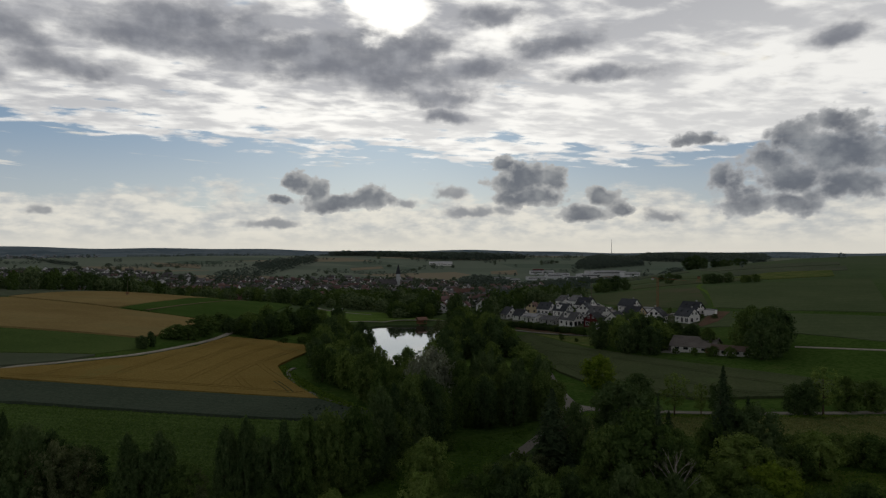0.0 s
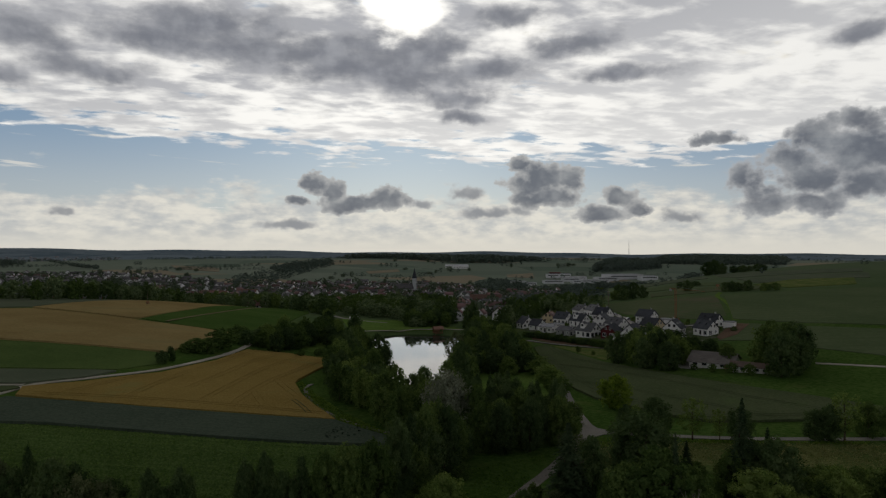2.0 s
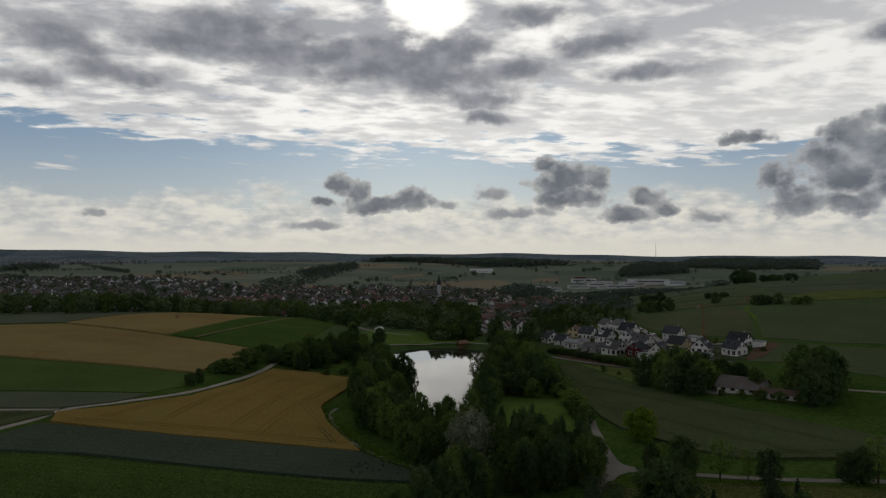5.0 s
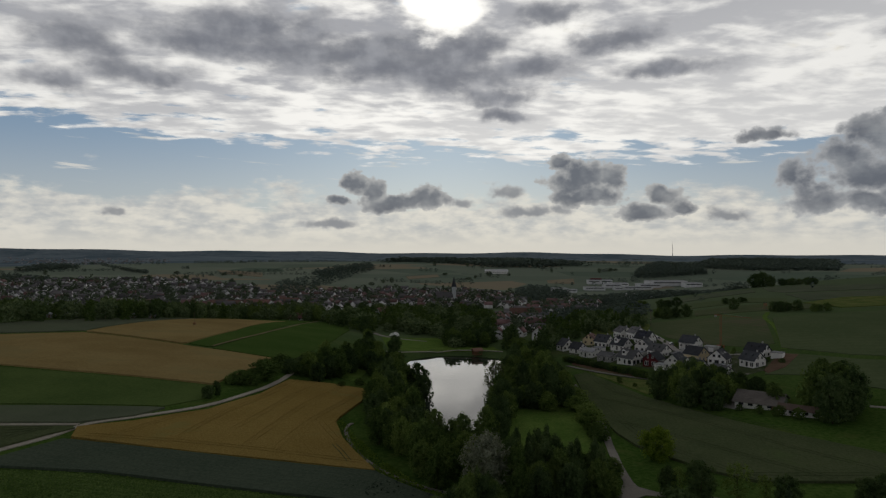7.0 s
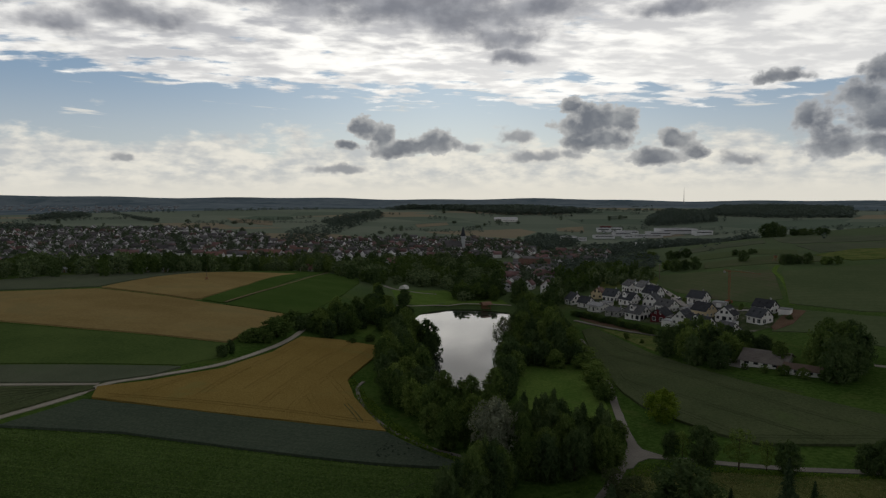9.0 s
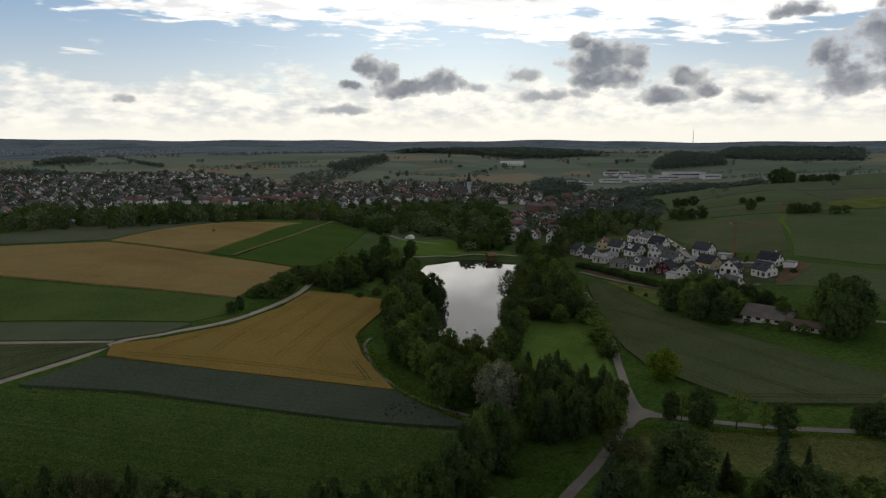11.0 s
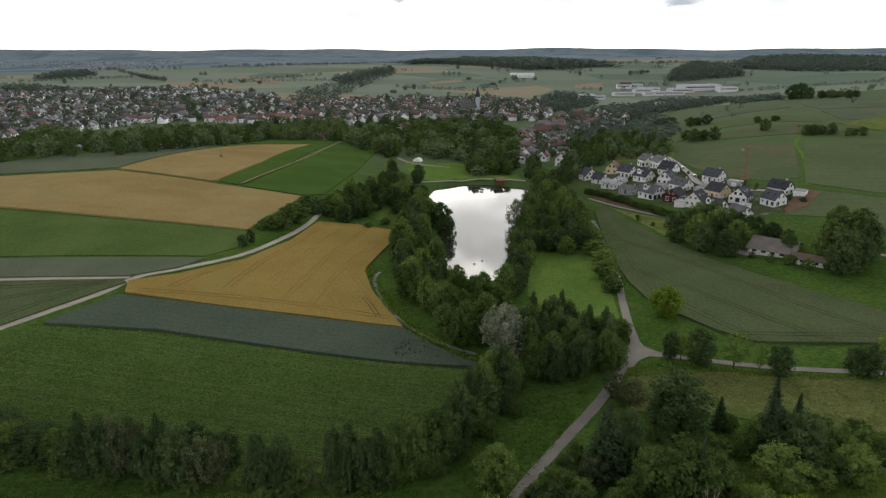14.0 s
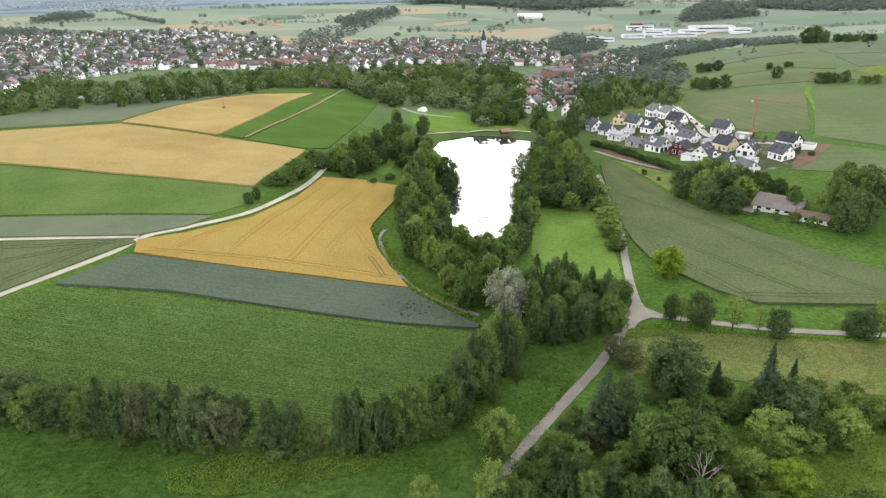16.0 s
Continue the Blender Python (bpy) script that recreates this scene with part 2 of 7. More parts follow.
M = {}
M["lawn"] = material("lawn", (0.08, 0.15, 0.03), (0.15, 0.225, 0.054), 14, 1.0, 0.9, 0.6, fine_mix=0.6, patch=((0.13, 0.165, 0.053), 12, 0.56, 0.5))
M["hay"] = material("hay", (0.095, 0.13, 0.036), (0.2, 0.215, 0.08), 11, 0.9, 0.9, 0.9, fine_mix=0.65, patch=((0.085, 0.14, 0.038), 9, 0.48, 0.7))
M["garden_sward"] = material("garden_sward", (0.12, 0.17, 0.036), (0.185, 0.225, 0.055), 9, 0.6, 0.9, 0.8, patch=((0.085, 0.14, 0.035), 8, 0.52, 0.7))
M["wheat"] = material("wheat", (0.241, 0.169, 0.0499), (0.329, 0.241, 0.0792), 30, 0.55, 0.9, 0.8, fine_mix=0.65, patch=((0.25, 0.22, 0.075), 22, 0.56, 0.6))
M["stubble"] = material("stubble", (0.25, 0.185, 0.078), (0.335, 0.255, 0.112), 40, 1.2, 0.9, 0.4, fine_mix=0.35, patch=((0.26, 0.22, 0.1), 40, 0.54, 0.6))
M["grey_grain"] = material("grey_grain", (0.0616, 0.0845, 0.0598), (0.0968, 0.121, 0.0862), 24, 0.8, 0.9, 0.7, fine_mix=0.65, patch=((0.075, 0.115, 0.06), 30, 0.58, 0.5), rows=(0.12, 2.6, 0.25, (0.065, 0.088, 0.06)))
M["silver_grain"] = material("silver_grain", (0.101, 0.125, 0.081), (0.138, 0.158, 0.105), 24, 0.6, 0.9, 0.6, patch=((0.11, 0.15, 0.085), 30, 0.58, 0.5))
M["pale_grain"] = material("pale_grain", (0.0713, 0.0954, 0.0444), (0.113, 0.136, 0.0681), 24, 0.8, 0.9, 0.7, fine_mix=0.65, patch=((0.1, 0.145, 0.055), 30, 0.56, 0.6))
M["beet"] = material("beet", (0.0749, 0.133, 0.0333), (0.156, 0.231, 0.0708), 28, 0.5, 0.9, 0.6, 0, 0.0, 0.2, 0.85)
M["beet_soil"] = material("beet_soil", (0.05, 0.075, 0.028), (0.08, 0.105, 0.04), 14, 0.5, 0.95, 0.8, patch=((0.1, 0.09, 0.05), 16, 0.62, 0.5))
# tan crop on the far slopes, paled and dulled in colour for haze
M["stubble_hazed"] = material("stubble_hazed", (0.25, 0.215, 0.155), (0.32, 0.28, 0.2), 40, 6, 0.9)
M["maize"] = material("maize", (0.0546, 0.104, 0.0246), (0.0836, 0.134, 0.0352), 26, 0.8, 0.8, 0.7, rows=(0.95, 1.5, 0.3, (0.05, 0.095, 0.022)))
# hillside green turned greyer, haze put into the crop's colour
M["hill_crop"] = material("hill_crop", (0.092, 0.126, 0.06), (0.126, 0.158, 0.08), 45, 2.0, 0.9, 0.4, rows=(0.12, 7.0, 0.25, (0.08, 0.112, 0.056)))
M["soil"] = material("soil", (0.13, 0.085, 0.06), (0.2, 0.14, 0.1), 8, 0.5, 0.95, 0.8)
M["soil_track"] = material("soil_track", (0.19, 0.16, 0.09), (0.29, 0.24, 0.14), 6, 0.5, 0.95, 0.6)
M["hill_soil"] = material("hill_soil", (0.092, 0.12, 0.06), (0.13, 0.148, 0.08), 30, 1.2, 0.95, 0.5, patch=((0.15, 0.13, 0.09), 40, 0.52, 0.7), rows=(1.3, 6.0, 0.3, (0.085, 0.112, 0.055)))
M["tramline"] = material("tramline", (0.225, 0.158, 0.048), (0.31, 0.222, 0.07), 6, 0.4, 0.95, 0.5, patch=((0.32, 0.235, 0.075), 5, 0.48, 0.9))
M["tramline_green"] = material("tramline_green", (0.066, 0.088, 0.046), (0.1, 0.12, 0.064), 6, 0.4, 0.95, 0.5)
M["tramline_faint"] = material("tramline_faint", (0.08, 0.105, 0.052), (0.112, 0.138, 0.07), 6, 0.4, 0.95, 0.5)
M["tramline_dark"] = material("tramline_dark", (0.03, 0.045, 0.035), (0.05, 0.07, 0.05), 6, 0.4, 0.95, 0.5)
M["asphalt"] = material("asphalt", (0.17, 0.155, 0.135), (0.26, 0.24, 0.21), 9, 0.3, 0.9, 0.3, patch=((0.15, 0.145, 0.13), 5, 0.55, 0.7), spec=0.3)
M["concrete_path"] = material("concrete_path", (0.32, 0.29, 0.24), (0.45, 0.415, 0.35), 9, 0.3, 0.9, 0.3, patch=((0.25, 0.225, 0.18), 5, 0.58, 0.7), spec=0.3)
M["bark"] = material("bark", (0.05, 0.038, 0.026), (0.12, 0.095, 0.07), 1.5, 0.15, 0.95, 0.8)
M["dead_wood"] = material("dead_wood", (0.22, 0.2, 0.17), (0.34, 0.31, 0.27), 1.5, 0.15, 0.9, 0.6)
M["leaf"] = leaf_material("leaf", (0.0719, 0.12, 0.0359), (0.126, 0.185, 0.0562), 0.5, 0.45)
M["leaf_dark"] = leaf_material("leaf_dark", (0.0546, 0.0929, 0.0372), (0.0984, 0.146, 0.0591), 0.5, 0.45)
M["leaf_light"] = leaf_material("leaf_light", (0.114, 0.177, 0.0455), (0.183, 0.253, 0.0734), 0.3, 0.4)
# for the farther groves: lightened and blued, some haze put into the colour
M["leaf_mid"] = leaf_material("leaf_mid", (0.111, 0.165, 0.0799), (0.184, 0.242, 0.121), 0.0, 0.8)
M["leaf_yellow"] = leaf_material("leaf_yellow", (0.12, 0.19, 0.022), (0.2, 0.275, 0.04), 0.1)
M["leaf_silver"] = leaf_material("leaf_silver", (0.15, 0.175, 0.125), (0.25, 0.275, 0.205), 0.1, 0.5)
M["leaf_grey"] = leaf_material("leaf_grey", (0.08, 0.105, 0.05), (0.13, 0.155, 0.08))
M["needle"] = leaf_material("needle", (0.034, 0.06, 0.03), (0.07, 0.1, 0.05), 0.3)
# foliage far off, with the pale blue-grey of haze put into the colour
M["far_leaf_hazed"] = leaf_material("far_leaf_hazed", (0.081, 0.115, 0.081), (0.142, 0.182, 0.128), 0.0, 0.6)
M["hill_leaf_hazed"] = leaf_material("hill_leaf_hazed", (0.0975, 0.135, 0.125), (0.15, 0.188, 0.169), 0.0, 0.4)
M["white_wall"] = material("white_wall", (0.78, 0.775, 0.76), (0.86, 0.855, 0.845), 3, 0.3, 0.9, 0.1, 0.08, spec=0.2)
M["cream_wall"] = material("cream_wall", (0.62, 0.52, 0.33), (0.7, 0.6, 0.4), 3, 0.3, 0.9, 0.1, 0.2)
M["grey_wall"] = material("grey_wall", (0.36, 0.36, 0.36), (0.45, 0.45, 0.44), 3, 0.3, 0.9, 0.1, 0.2)
M["red_wall"] = material("red_wall", (0.1, 0.025, 0.03), (0.14, 0.035, 0.04), 3, 0.3, 0.9, 0.1)
M["timber"] = material("timber", (0.22, 0.13, 0.07), (0.34, 0.2, 0.12), 1.2, 0.12, 0.85, 0.4)
M["slate"] = material("slate", (0.04, 0.044, 0.052), (0.07, 0.075, 0.088), 2.5, 0.35, 0.8, 0.5, 0.5, spec=0.12)
M["grey_tile"] = material("grey_tile", (0.085, 0.088, 0.095), (0.14, 0.142, 0.15), 2.5, 0.35, 0.8, 0.5, 0.4, spec=0.12)
M["red_tile"] = material("red_tile", (0.17, 0.095, 0.08), (0.25, 0.15, 0.125), 3, 0.35, 0.85, 0.5, 0.6, spec=0.1)
M["pale_tile"] = material("pale_tile", (0.3, 0.165, 0.125), (0.4, 0.235, 0.18), 3, 0.35, 0.85, 0.5, 0.2, spec=0.1)
M["brown_tile"] = material("brown_tile", (0.13, 0.09, 0.075), (0.2, 0.14, 0.115), 3, 0.35, 0.8, 0.5, 0.6, spec=0.3)
M["fibre_roof"] = material("fibre_roof", (0.17, 0.155, 0.145), (0.25, 0.23, 0.215), 3.5, 0.4, 0.85, 0.5, patch=((0.12, 0.105, 0.095), 2.5, 0.55, 0.7))
M["flat_roof"] = material("flat_roof", (0.3, 0.31, 0.33), (0.41, 0.42, 0.44), 6, 0.5, 0.8, 0.2, 0.5, spec=0.2)
M["sheet_metal"] = material("sheet_metal", (0.55, 0.56, 0.58), (0.68, 0.69, 0.71), 4, 0.4, 0.6, 0.1, 0.3, 0.3)
M["canvas"] = material("canvas", (0.78, 0.78, 0.76), (0.85, 0.85, 0.83), 1, 0.2, 0.7, 0.1)
M["frame_white"] = material("frame_white", (0.75, 0.75, 0.75), (0.82, 0.82, 0.82), 1, 0.1, 0.5)
M["frame_dark"] = material("frame_dark", (0.05, 0.05, 0.055), (0.08, 0.08, 0.085), 1, 0.1, 0.5)
M["solar"] = material("solar", (0.012, 0.016, 0.035), (0.02, 0.026, 0.05), 1, 0.3, 0.2, spec=0.6)
M["crane_orange"] = material("crane_orange", (0.26, 0.1, 0.06), (0.34, 0.14, 0.085), 2, 0.2, 0.6, 0.1)
M["steel"] = material("steel", (0.28, 0.28, 0.28), (0.4, 0.4, 0.4), 2, 0.2, 0.5, 0.1, metal=0.6)
M["pole_wood"] = material("pole_wood", (0.16, 0.13, 0.1), (0.25, 0.21, 0.17), 1, 0.1, 0.9, 0.3)
M["paving"] = material("paving", (0.36, 0.34, 0.32), (0.48, 0.46, 0.44), 4, 0.3, 0.9, 0.3)
M["car_paint"] = material("car_paint", (0.3, 0.3, 0.32), (0.34, 0.34, 0.36), 2, 0.5, 0.25, 0, 1.6, 0.6)
M["rubber"] = material("rubber", (0.02, 0.02, 0.02), (0.03, 0.03, 0.03), 1, 0.1, 0.9)


def glassy(name, colour, rough, ior=1.45):
    m = bpy.data.materials.new(name)
    m.use_nodes = True
    b = m.node_tree.nodes["Principled BSDF"]
    b.inputs["Base Color"].default_value = (*colour, 1)
    b.inputs["Roughness"].default_value, b.inputs["IOR"].default_value = rough, ior
    b.inputs["Specular IOR Level"].default_value = 0.5
    return m


M["pane"] = glassy("pane", (0.03, 0.035, 0.04), 0.08)
# still pond water: dark body, ripples too fine to break the reflection
M["water"] = glassy("water", (0.035, 0.045, 0.035), 0.04, 1.31)
wn = Nodes(M["water"].node_tree)
ripple = wn.node("ShaderNodeBump", Height=wn.noise(wn.node("ShaderNodeNewGeometry").outputs["Position"], 0.9, 3, 0.5), Strength=0.04, Distance=0.1)
wn.put(M["water"].node_tree.nodes["Principled BSDF"].inputs["Normal"], ripple.outputs[0])
# distant ridges: plain backdrop, distance haze put into its bluish colour
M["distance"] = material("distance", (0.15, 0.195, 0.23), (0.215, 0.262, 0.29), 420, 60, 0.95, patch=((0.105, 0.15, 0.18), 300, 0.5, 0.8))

# ---- the lie of the land ----
BASE = 2.6
SWELLS = [  # x, y, width, height
    (-220, 300, 130, 10), (-420, 350, 160, 11.9), (-150, 430, 110, 5.7), (-80, 250, 80, 3.9), (0, 300, 90, -14.3),
    (0, 420, 110, -12), (100, 380, 100, 10.6), (220, 480, 130, 4.2), (330, 680, 170, 11.5), (60, 180, 100, 3.4),
    (-60, 140, 100, -4.3), (-200, 620, 170, -6.4), (50, 700, 170, -9.4), (-450, 850, 250, -14.3), (0, 1050, 250, -10.4),
    (300, 1150, 250, -22.3), (550, 750, 220, 28.6), (300, 250, 140, 3.3), (-250, 150, 120, -5.2), (480, 450, 180, -0.9),
    (200, 120, 120, -8.6), (-650, 550, 220, -0.8),
]
HILLS = [  # x, y, width along x, width along y, height
    (-950, 1650, 480, 240, 15), (-450, 1950, 500, 250, 15), (350, 2450, 620, 330, 17), (50, 1750, 380, 230, 7), (1300, 1700, 560, 380, 15),
    (1650, 2700, 800, 330, 17), (-1900, 2900, 700, 400, 14),
]
POND_SHORE = [(-52, 360), (-51, 378), (-44, 387), (-35, 393.5), (-21, 394.5), (-7, 389), (5, 382), (6, 356), (-1, 330), (0, 282), (-2, 250), (-6, 232), (-12, 219),
    (-19, 221), (-27, 236), (-34, 255), (-38, 290), (-38, 318), (-44, 342)]
WATER_Z = -9.0


def smooth(a, b, v):
    v = np.clip((v - a) / (b - a), 0, 1)
    return v * v * (3 - 2 * v)


def shore_distance(x, y):
    """Metres to the pond's shore, below zero on the water."""
    d, inside = np.full(np.shape(x), 1e9), np.zeros(np.shape(x), bool)
    for (ax, ay), (bx, by) in zip(POND_SHORE, POND_SHORE[1:] + POND_SHORE[:1]):
        ex, ey = bx - ax, by - ay
        t = np.clip(((x - ax) * ex + (y - ay) * ey) / (ex * ex + ey * ey), 0, 1)
        d = np.minimum(d, np.hypot(x - ax - t * ex, y - ay - t * ey))
        inside ^= ((ay > y) != (by > y)) & (x < (bx - ax) * (y - ay) / (by - ay + 1e-9) + ax)
    return np.where(inside, -d, d)


def land(x, y):
    """Height of the ground."""
    x, y = np.asarray(x, float), np.asarray(y, float)
    z = np.full(np.shape(x), BASE)
    for a, b, s, hh in SWELLS:
        z = z + hh * np.exp(-((x - a) ** 2 + (y - b) ** 2) / (2 * s * s))
    for a, b, p, q, hh in HILLS:
        z = z + hh * np.exp(-((x - a) / p) ** 2 / 2 - ((y - b) / q) ** 2 / 2)
    r, a = np.hypot(x, y), np.arctan2(x, y)
    crest = 35 + 19 * (1 - np.tanh((a + 0.35) / 0.15)) + 8 * np.sin(6 * a + 2) + 5 * np.sin(17 * a + 0.5) + 3 * np.sin(41 * a)
    z = z + crest * np.exp(-((r - 4650) / 260) ** 2) + (14 + 5 * np.sin(9 * a)) * np.exp(-((r - 3500) / 260) ** 2)
    sd = shore_distance(x, y)
    dam = smooth(375, 388, y) * smooth(34, 14, sd) * smooth(2, 12, sd) * smooth(70, 45, np.abs(x + 25))
    away = smooth(60, 110, sd)
    z = np.maximum(z, -8.2 * (1 - away) + z * away)
    z = z + dam * np.maximum(-6.2 - z, 0)
    b = smooth(0, 9, sd)
    return np.where(sd > 0, z * b + (WATER_Z - 0.1) * (1 - b), WATER_Z - 0.1 - np.minimum(-sd * 0.35, 1.6))


def height(x, y):
    return float(land(np.array([x]), np.array([y]))[0])


# ---- helpers for building ----
def mesh_of(name, verts, faces, mats=(), smooth_shade=False):
    me = bpy.data.meshes.new(name)
    me.from_pydata([tuple(v) for v in verts], [], [tuple(int(i) for i in f) for f in faces])
    for m in mats:
        me.materials.append(m)
    if smooth_shade:
        me.polygons.foreach_set("use_smooth", [True] * len(me.polygons))
    me.update()
    return me


def from_bm(name, bm, mat, smooth_shade=False):
    me = bpy.data.meshes.new(name)
    bmesh.ops.recalc_face_normals(bm, faces=bm.faces)
    bm.to_mesh(me)
    bm.free()
    me.materials.append(mat)
    if smooth_shade:
        me.polygons.foreach_set("use_smooth", [True] * len(me.polygons))
    return me


def part(name, bm, mat, parent, label="", smooth_shade=False):
    """One mesh under a thing or under a part."""
    ob = new(name, from_bm(name, bm, mat, smooth_shade))
    ob.parent = parent
    if label:
        ob["label"] = label
    return ob


def box(bm, x, y, z, sx, sy, sz, turn=0.0, bevel=0.0):
    """A block with its base centre at x, y, z."""
    r = bmesh.ops.create_cube(bm, size=1, matrix=Matrix.Translation((x, y, z + sz / 2)) @ Matrix.Rotation(turn, 4, "Z") @ Matrix.Diagonal((sx, sy, sz, 1)))
    if bevel:
        es = list({e for v in r["verts"] for e in v.link_edges})
        bmesh.ops.bevel(bm, geom=es, offset=bevel, segments=1, affect="EDGES")
    return bm


def rod(bm, a, b, r0, r1=None, n=6):
    """A tapered bar from a to b."""
    a, b = Vector(a), Vector(b)
    q = (b - a).to_track_quat("Z", "Y").to_matrix().to_4x4()
    bmesh.ops.create_cone(bm, segments=n, radius1=r0, radius2=r0 if r1 is None else r1, depth=(b - a).length, cap_ends=True,
                          matrix=Matrix.Translation((a + b) / 2) @ q)
    return bm


def thing(name, label, category, group="", m=None):
    ob = new(name)
    tagged(ob, label, category, group)
    if m is not None:
        ob.matrix_basis = m
    return ob


# ---- ground: one sheet ----
def steps(lo, hi, fine_lo, fine_hi, fine, grow):
    v, s = [fine_lo], fine
    while v[-1] < fine_hi:
        v.append(v[-1] + fine)
    while v[-1] < hi:
        s *= grow
        v.append(v[-1] + s)
    s, w = fine, [fine_lo]
    while w[-1] > lo:
        s *= grow
        w.append(w[-1] - s)
    return np.array(w[:0:-1] + v)


gx, gy = steps(-3300, 3300, -330, 330, 4.0, 1.12), steps(-400, 3200, 60, 640, 4.0, 1.08)
X, Y = np.meshgrid(gx, gy)
Z = land(X, Y)
nx, ny = len(gx), len(gy)
idx = np.arange(nx * ny).reshape(ny, nx)
quads = np.stack([idx[:-1, :-1], idx[:-1, 1:], idx[1:, 1:], idx[1:, :-1]], -1).reshape(-1, 4)
M["beet_far"] = material("beet_far", (0.07, 0.113, 0.034), (0.11, 0.16, 0.05), 26, 0.9, 0.9, 0.5, fine_mix=0.5, rows=(-0.05, 1.5, 0.2, (0.065, 0.105, 0.035)))
M["ground"] = material("ground", (0.0422, 0.0898, 0.0176), (0.0915, 0.151, 0.0352), 26, 1.3, 0.9, 0.7, fine_mix=0.65, patch=((0.12, 0.145, 0.042), 34, 0.56, 0.6))
# strips of other crops far off, from stretched cells, paled and blued as haze
gn = Nodes(M["ground"].node_tree)
gb = M["ground"].node_tree.nodes["Principled BSDF"]
near_col = gb.inputs["Base Color"].links[0].from_socket
gpos = gn.node("ShaderNodeNewGeometry").outputs["Position"]
gmap = gn.node("ShaderNodeMapping", Vector=gpos, Rotation=(0, 0, 0.35), Scale=(1 / 240, 1 / 110, 0.0))
cell = gn.node("ShaderNodeTexVoronoi", Vector=gmap.outputs[0], Scale=1.0)
cell_sep = gn.node("ShaderNodeSeparateColor", Color=cell.outputs["Color"])
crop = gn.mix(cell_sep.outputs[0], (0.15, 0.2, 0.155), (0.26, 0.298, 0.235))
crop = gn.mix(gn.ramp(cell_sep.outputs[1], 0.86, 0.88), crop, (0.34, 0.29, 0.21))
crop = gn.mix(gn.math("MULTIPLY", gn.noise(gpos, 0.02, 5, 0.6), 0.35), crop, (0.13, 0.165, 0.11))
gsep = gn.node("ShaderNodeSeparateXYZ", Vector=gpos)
# nearer ground greyed with distance as well, haze mixed into its colour
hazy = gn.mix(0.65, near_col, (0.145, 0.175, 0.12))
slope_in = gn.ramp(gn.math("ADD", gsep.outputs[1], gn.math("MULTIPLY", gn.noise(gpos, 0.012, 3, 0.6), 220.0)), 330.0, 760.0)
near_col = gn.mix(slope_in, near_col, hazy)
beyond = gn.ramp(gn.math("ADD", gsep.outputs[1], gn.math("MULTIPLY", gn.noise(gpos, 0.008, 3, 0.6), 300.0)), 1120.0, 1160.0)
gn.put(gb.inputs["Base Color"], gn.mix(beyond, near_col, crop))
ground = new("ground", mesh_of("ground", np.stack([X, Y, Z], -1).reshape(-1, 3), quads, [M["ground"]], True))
tagged(ground, "rolling green meadow and farm land of a shallow valley", "ground", kind="structure")

# far ridges close the view
ra, rr = np.linspace(radians(-62), radians(60), 240), np.linspace(2250, 4850, 50)
A, B = np.meshgrid(ra, rr)
fx, fy = B * np.sin(A), B * np.cos(A)
fz = land(fx, fy) + 4.0 * smooth(2250, 2450, B) - 6 * smooth(2450, 2250, B)
i2 = np.arange(A.size).reshape(A.shape)
q2 = np.stack([i2[:-1, :-1], i2[1:, :-1], i2[1:, 1:], i2[:-1, 1:]], -1).reshape(-1, 4)
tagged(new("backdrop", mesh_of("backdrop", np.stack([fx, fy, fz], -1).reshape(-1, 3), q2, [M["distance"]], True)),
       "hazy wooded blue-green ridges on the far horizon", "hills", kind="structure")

# ---- the pond ----
sd_poly = [Vector((x, y, 0)) for x, y in POND_SHORE]
mid = sum(sd_poly, Vector()) / len(sd_poly)
bm = bmesh.new()
bm.faces.new([bm.verts.new((p + (p - mid).normalized() * 4).to_tuple()[:2] + (WATER_Z,)) for p in sd_poly])
bmesh.ops.recalc_face_normals(bm, faces=bm.faces)
water = new("water", from_bm("water", bm, M["water"]))
for p in water.data.polygons:
    if p.normal.z < 0:
        water.data.flip_normals()
tagged(water, "still pond water mirroring the bright cloudy sky", "pond", kind="structure")


# ---- fields ----
def inside_poly(x, y, poly):
    hit = False
    for (ax, ay), (bx, by) in zip(poly, poly[1:] + poly[:1]):
        if (ay > y) != (by > y) and x < (bx - ax) * (y - ay) / (by - ay) + ax:
            hit = not hit
    return hit


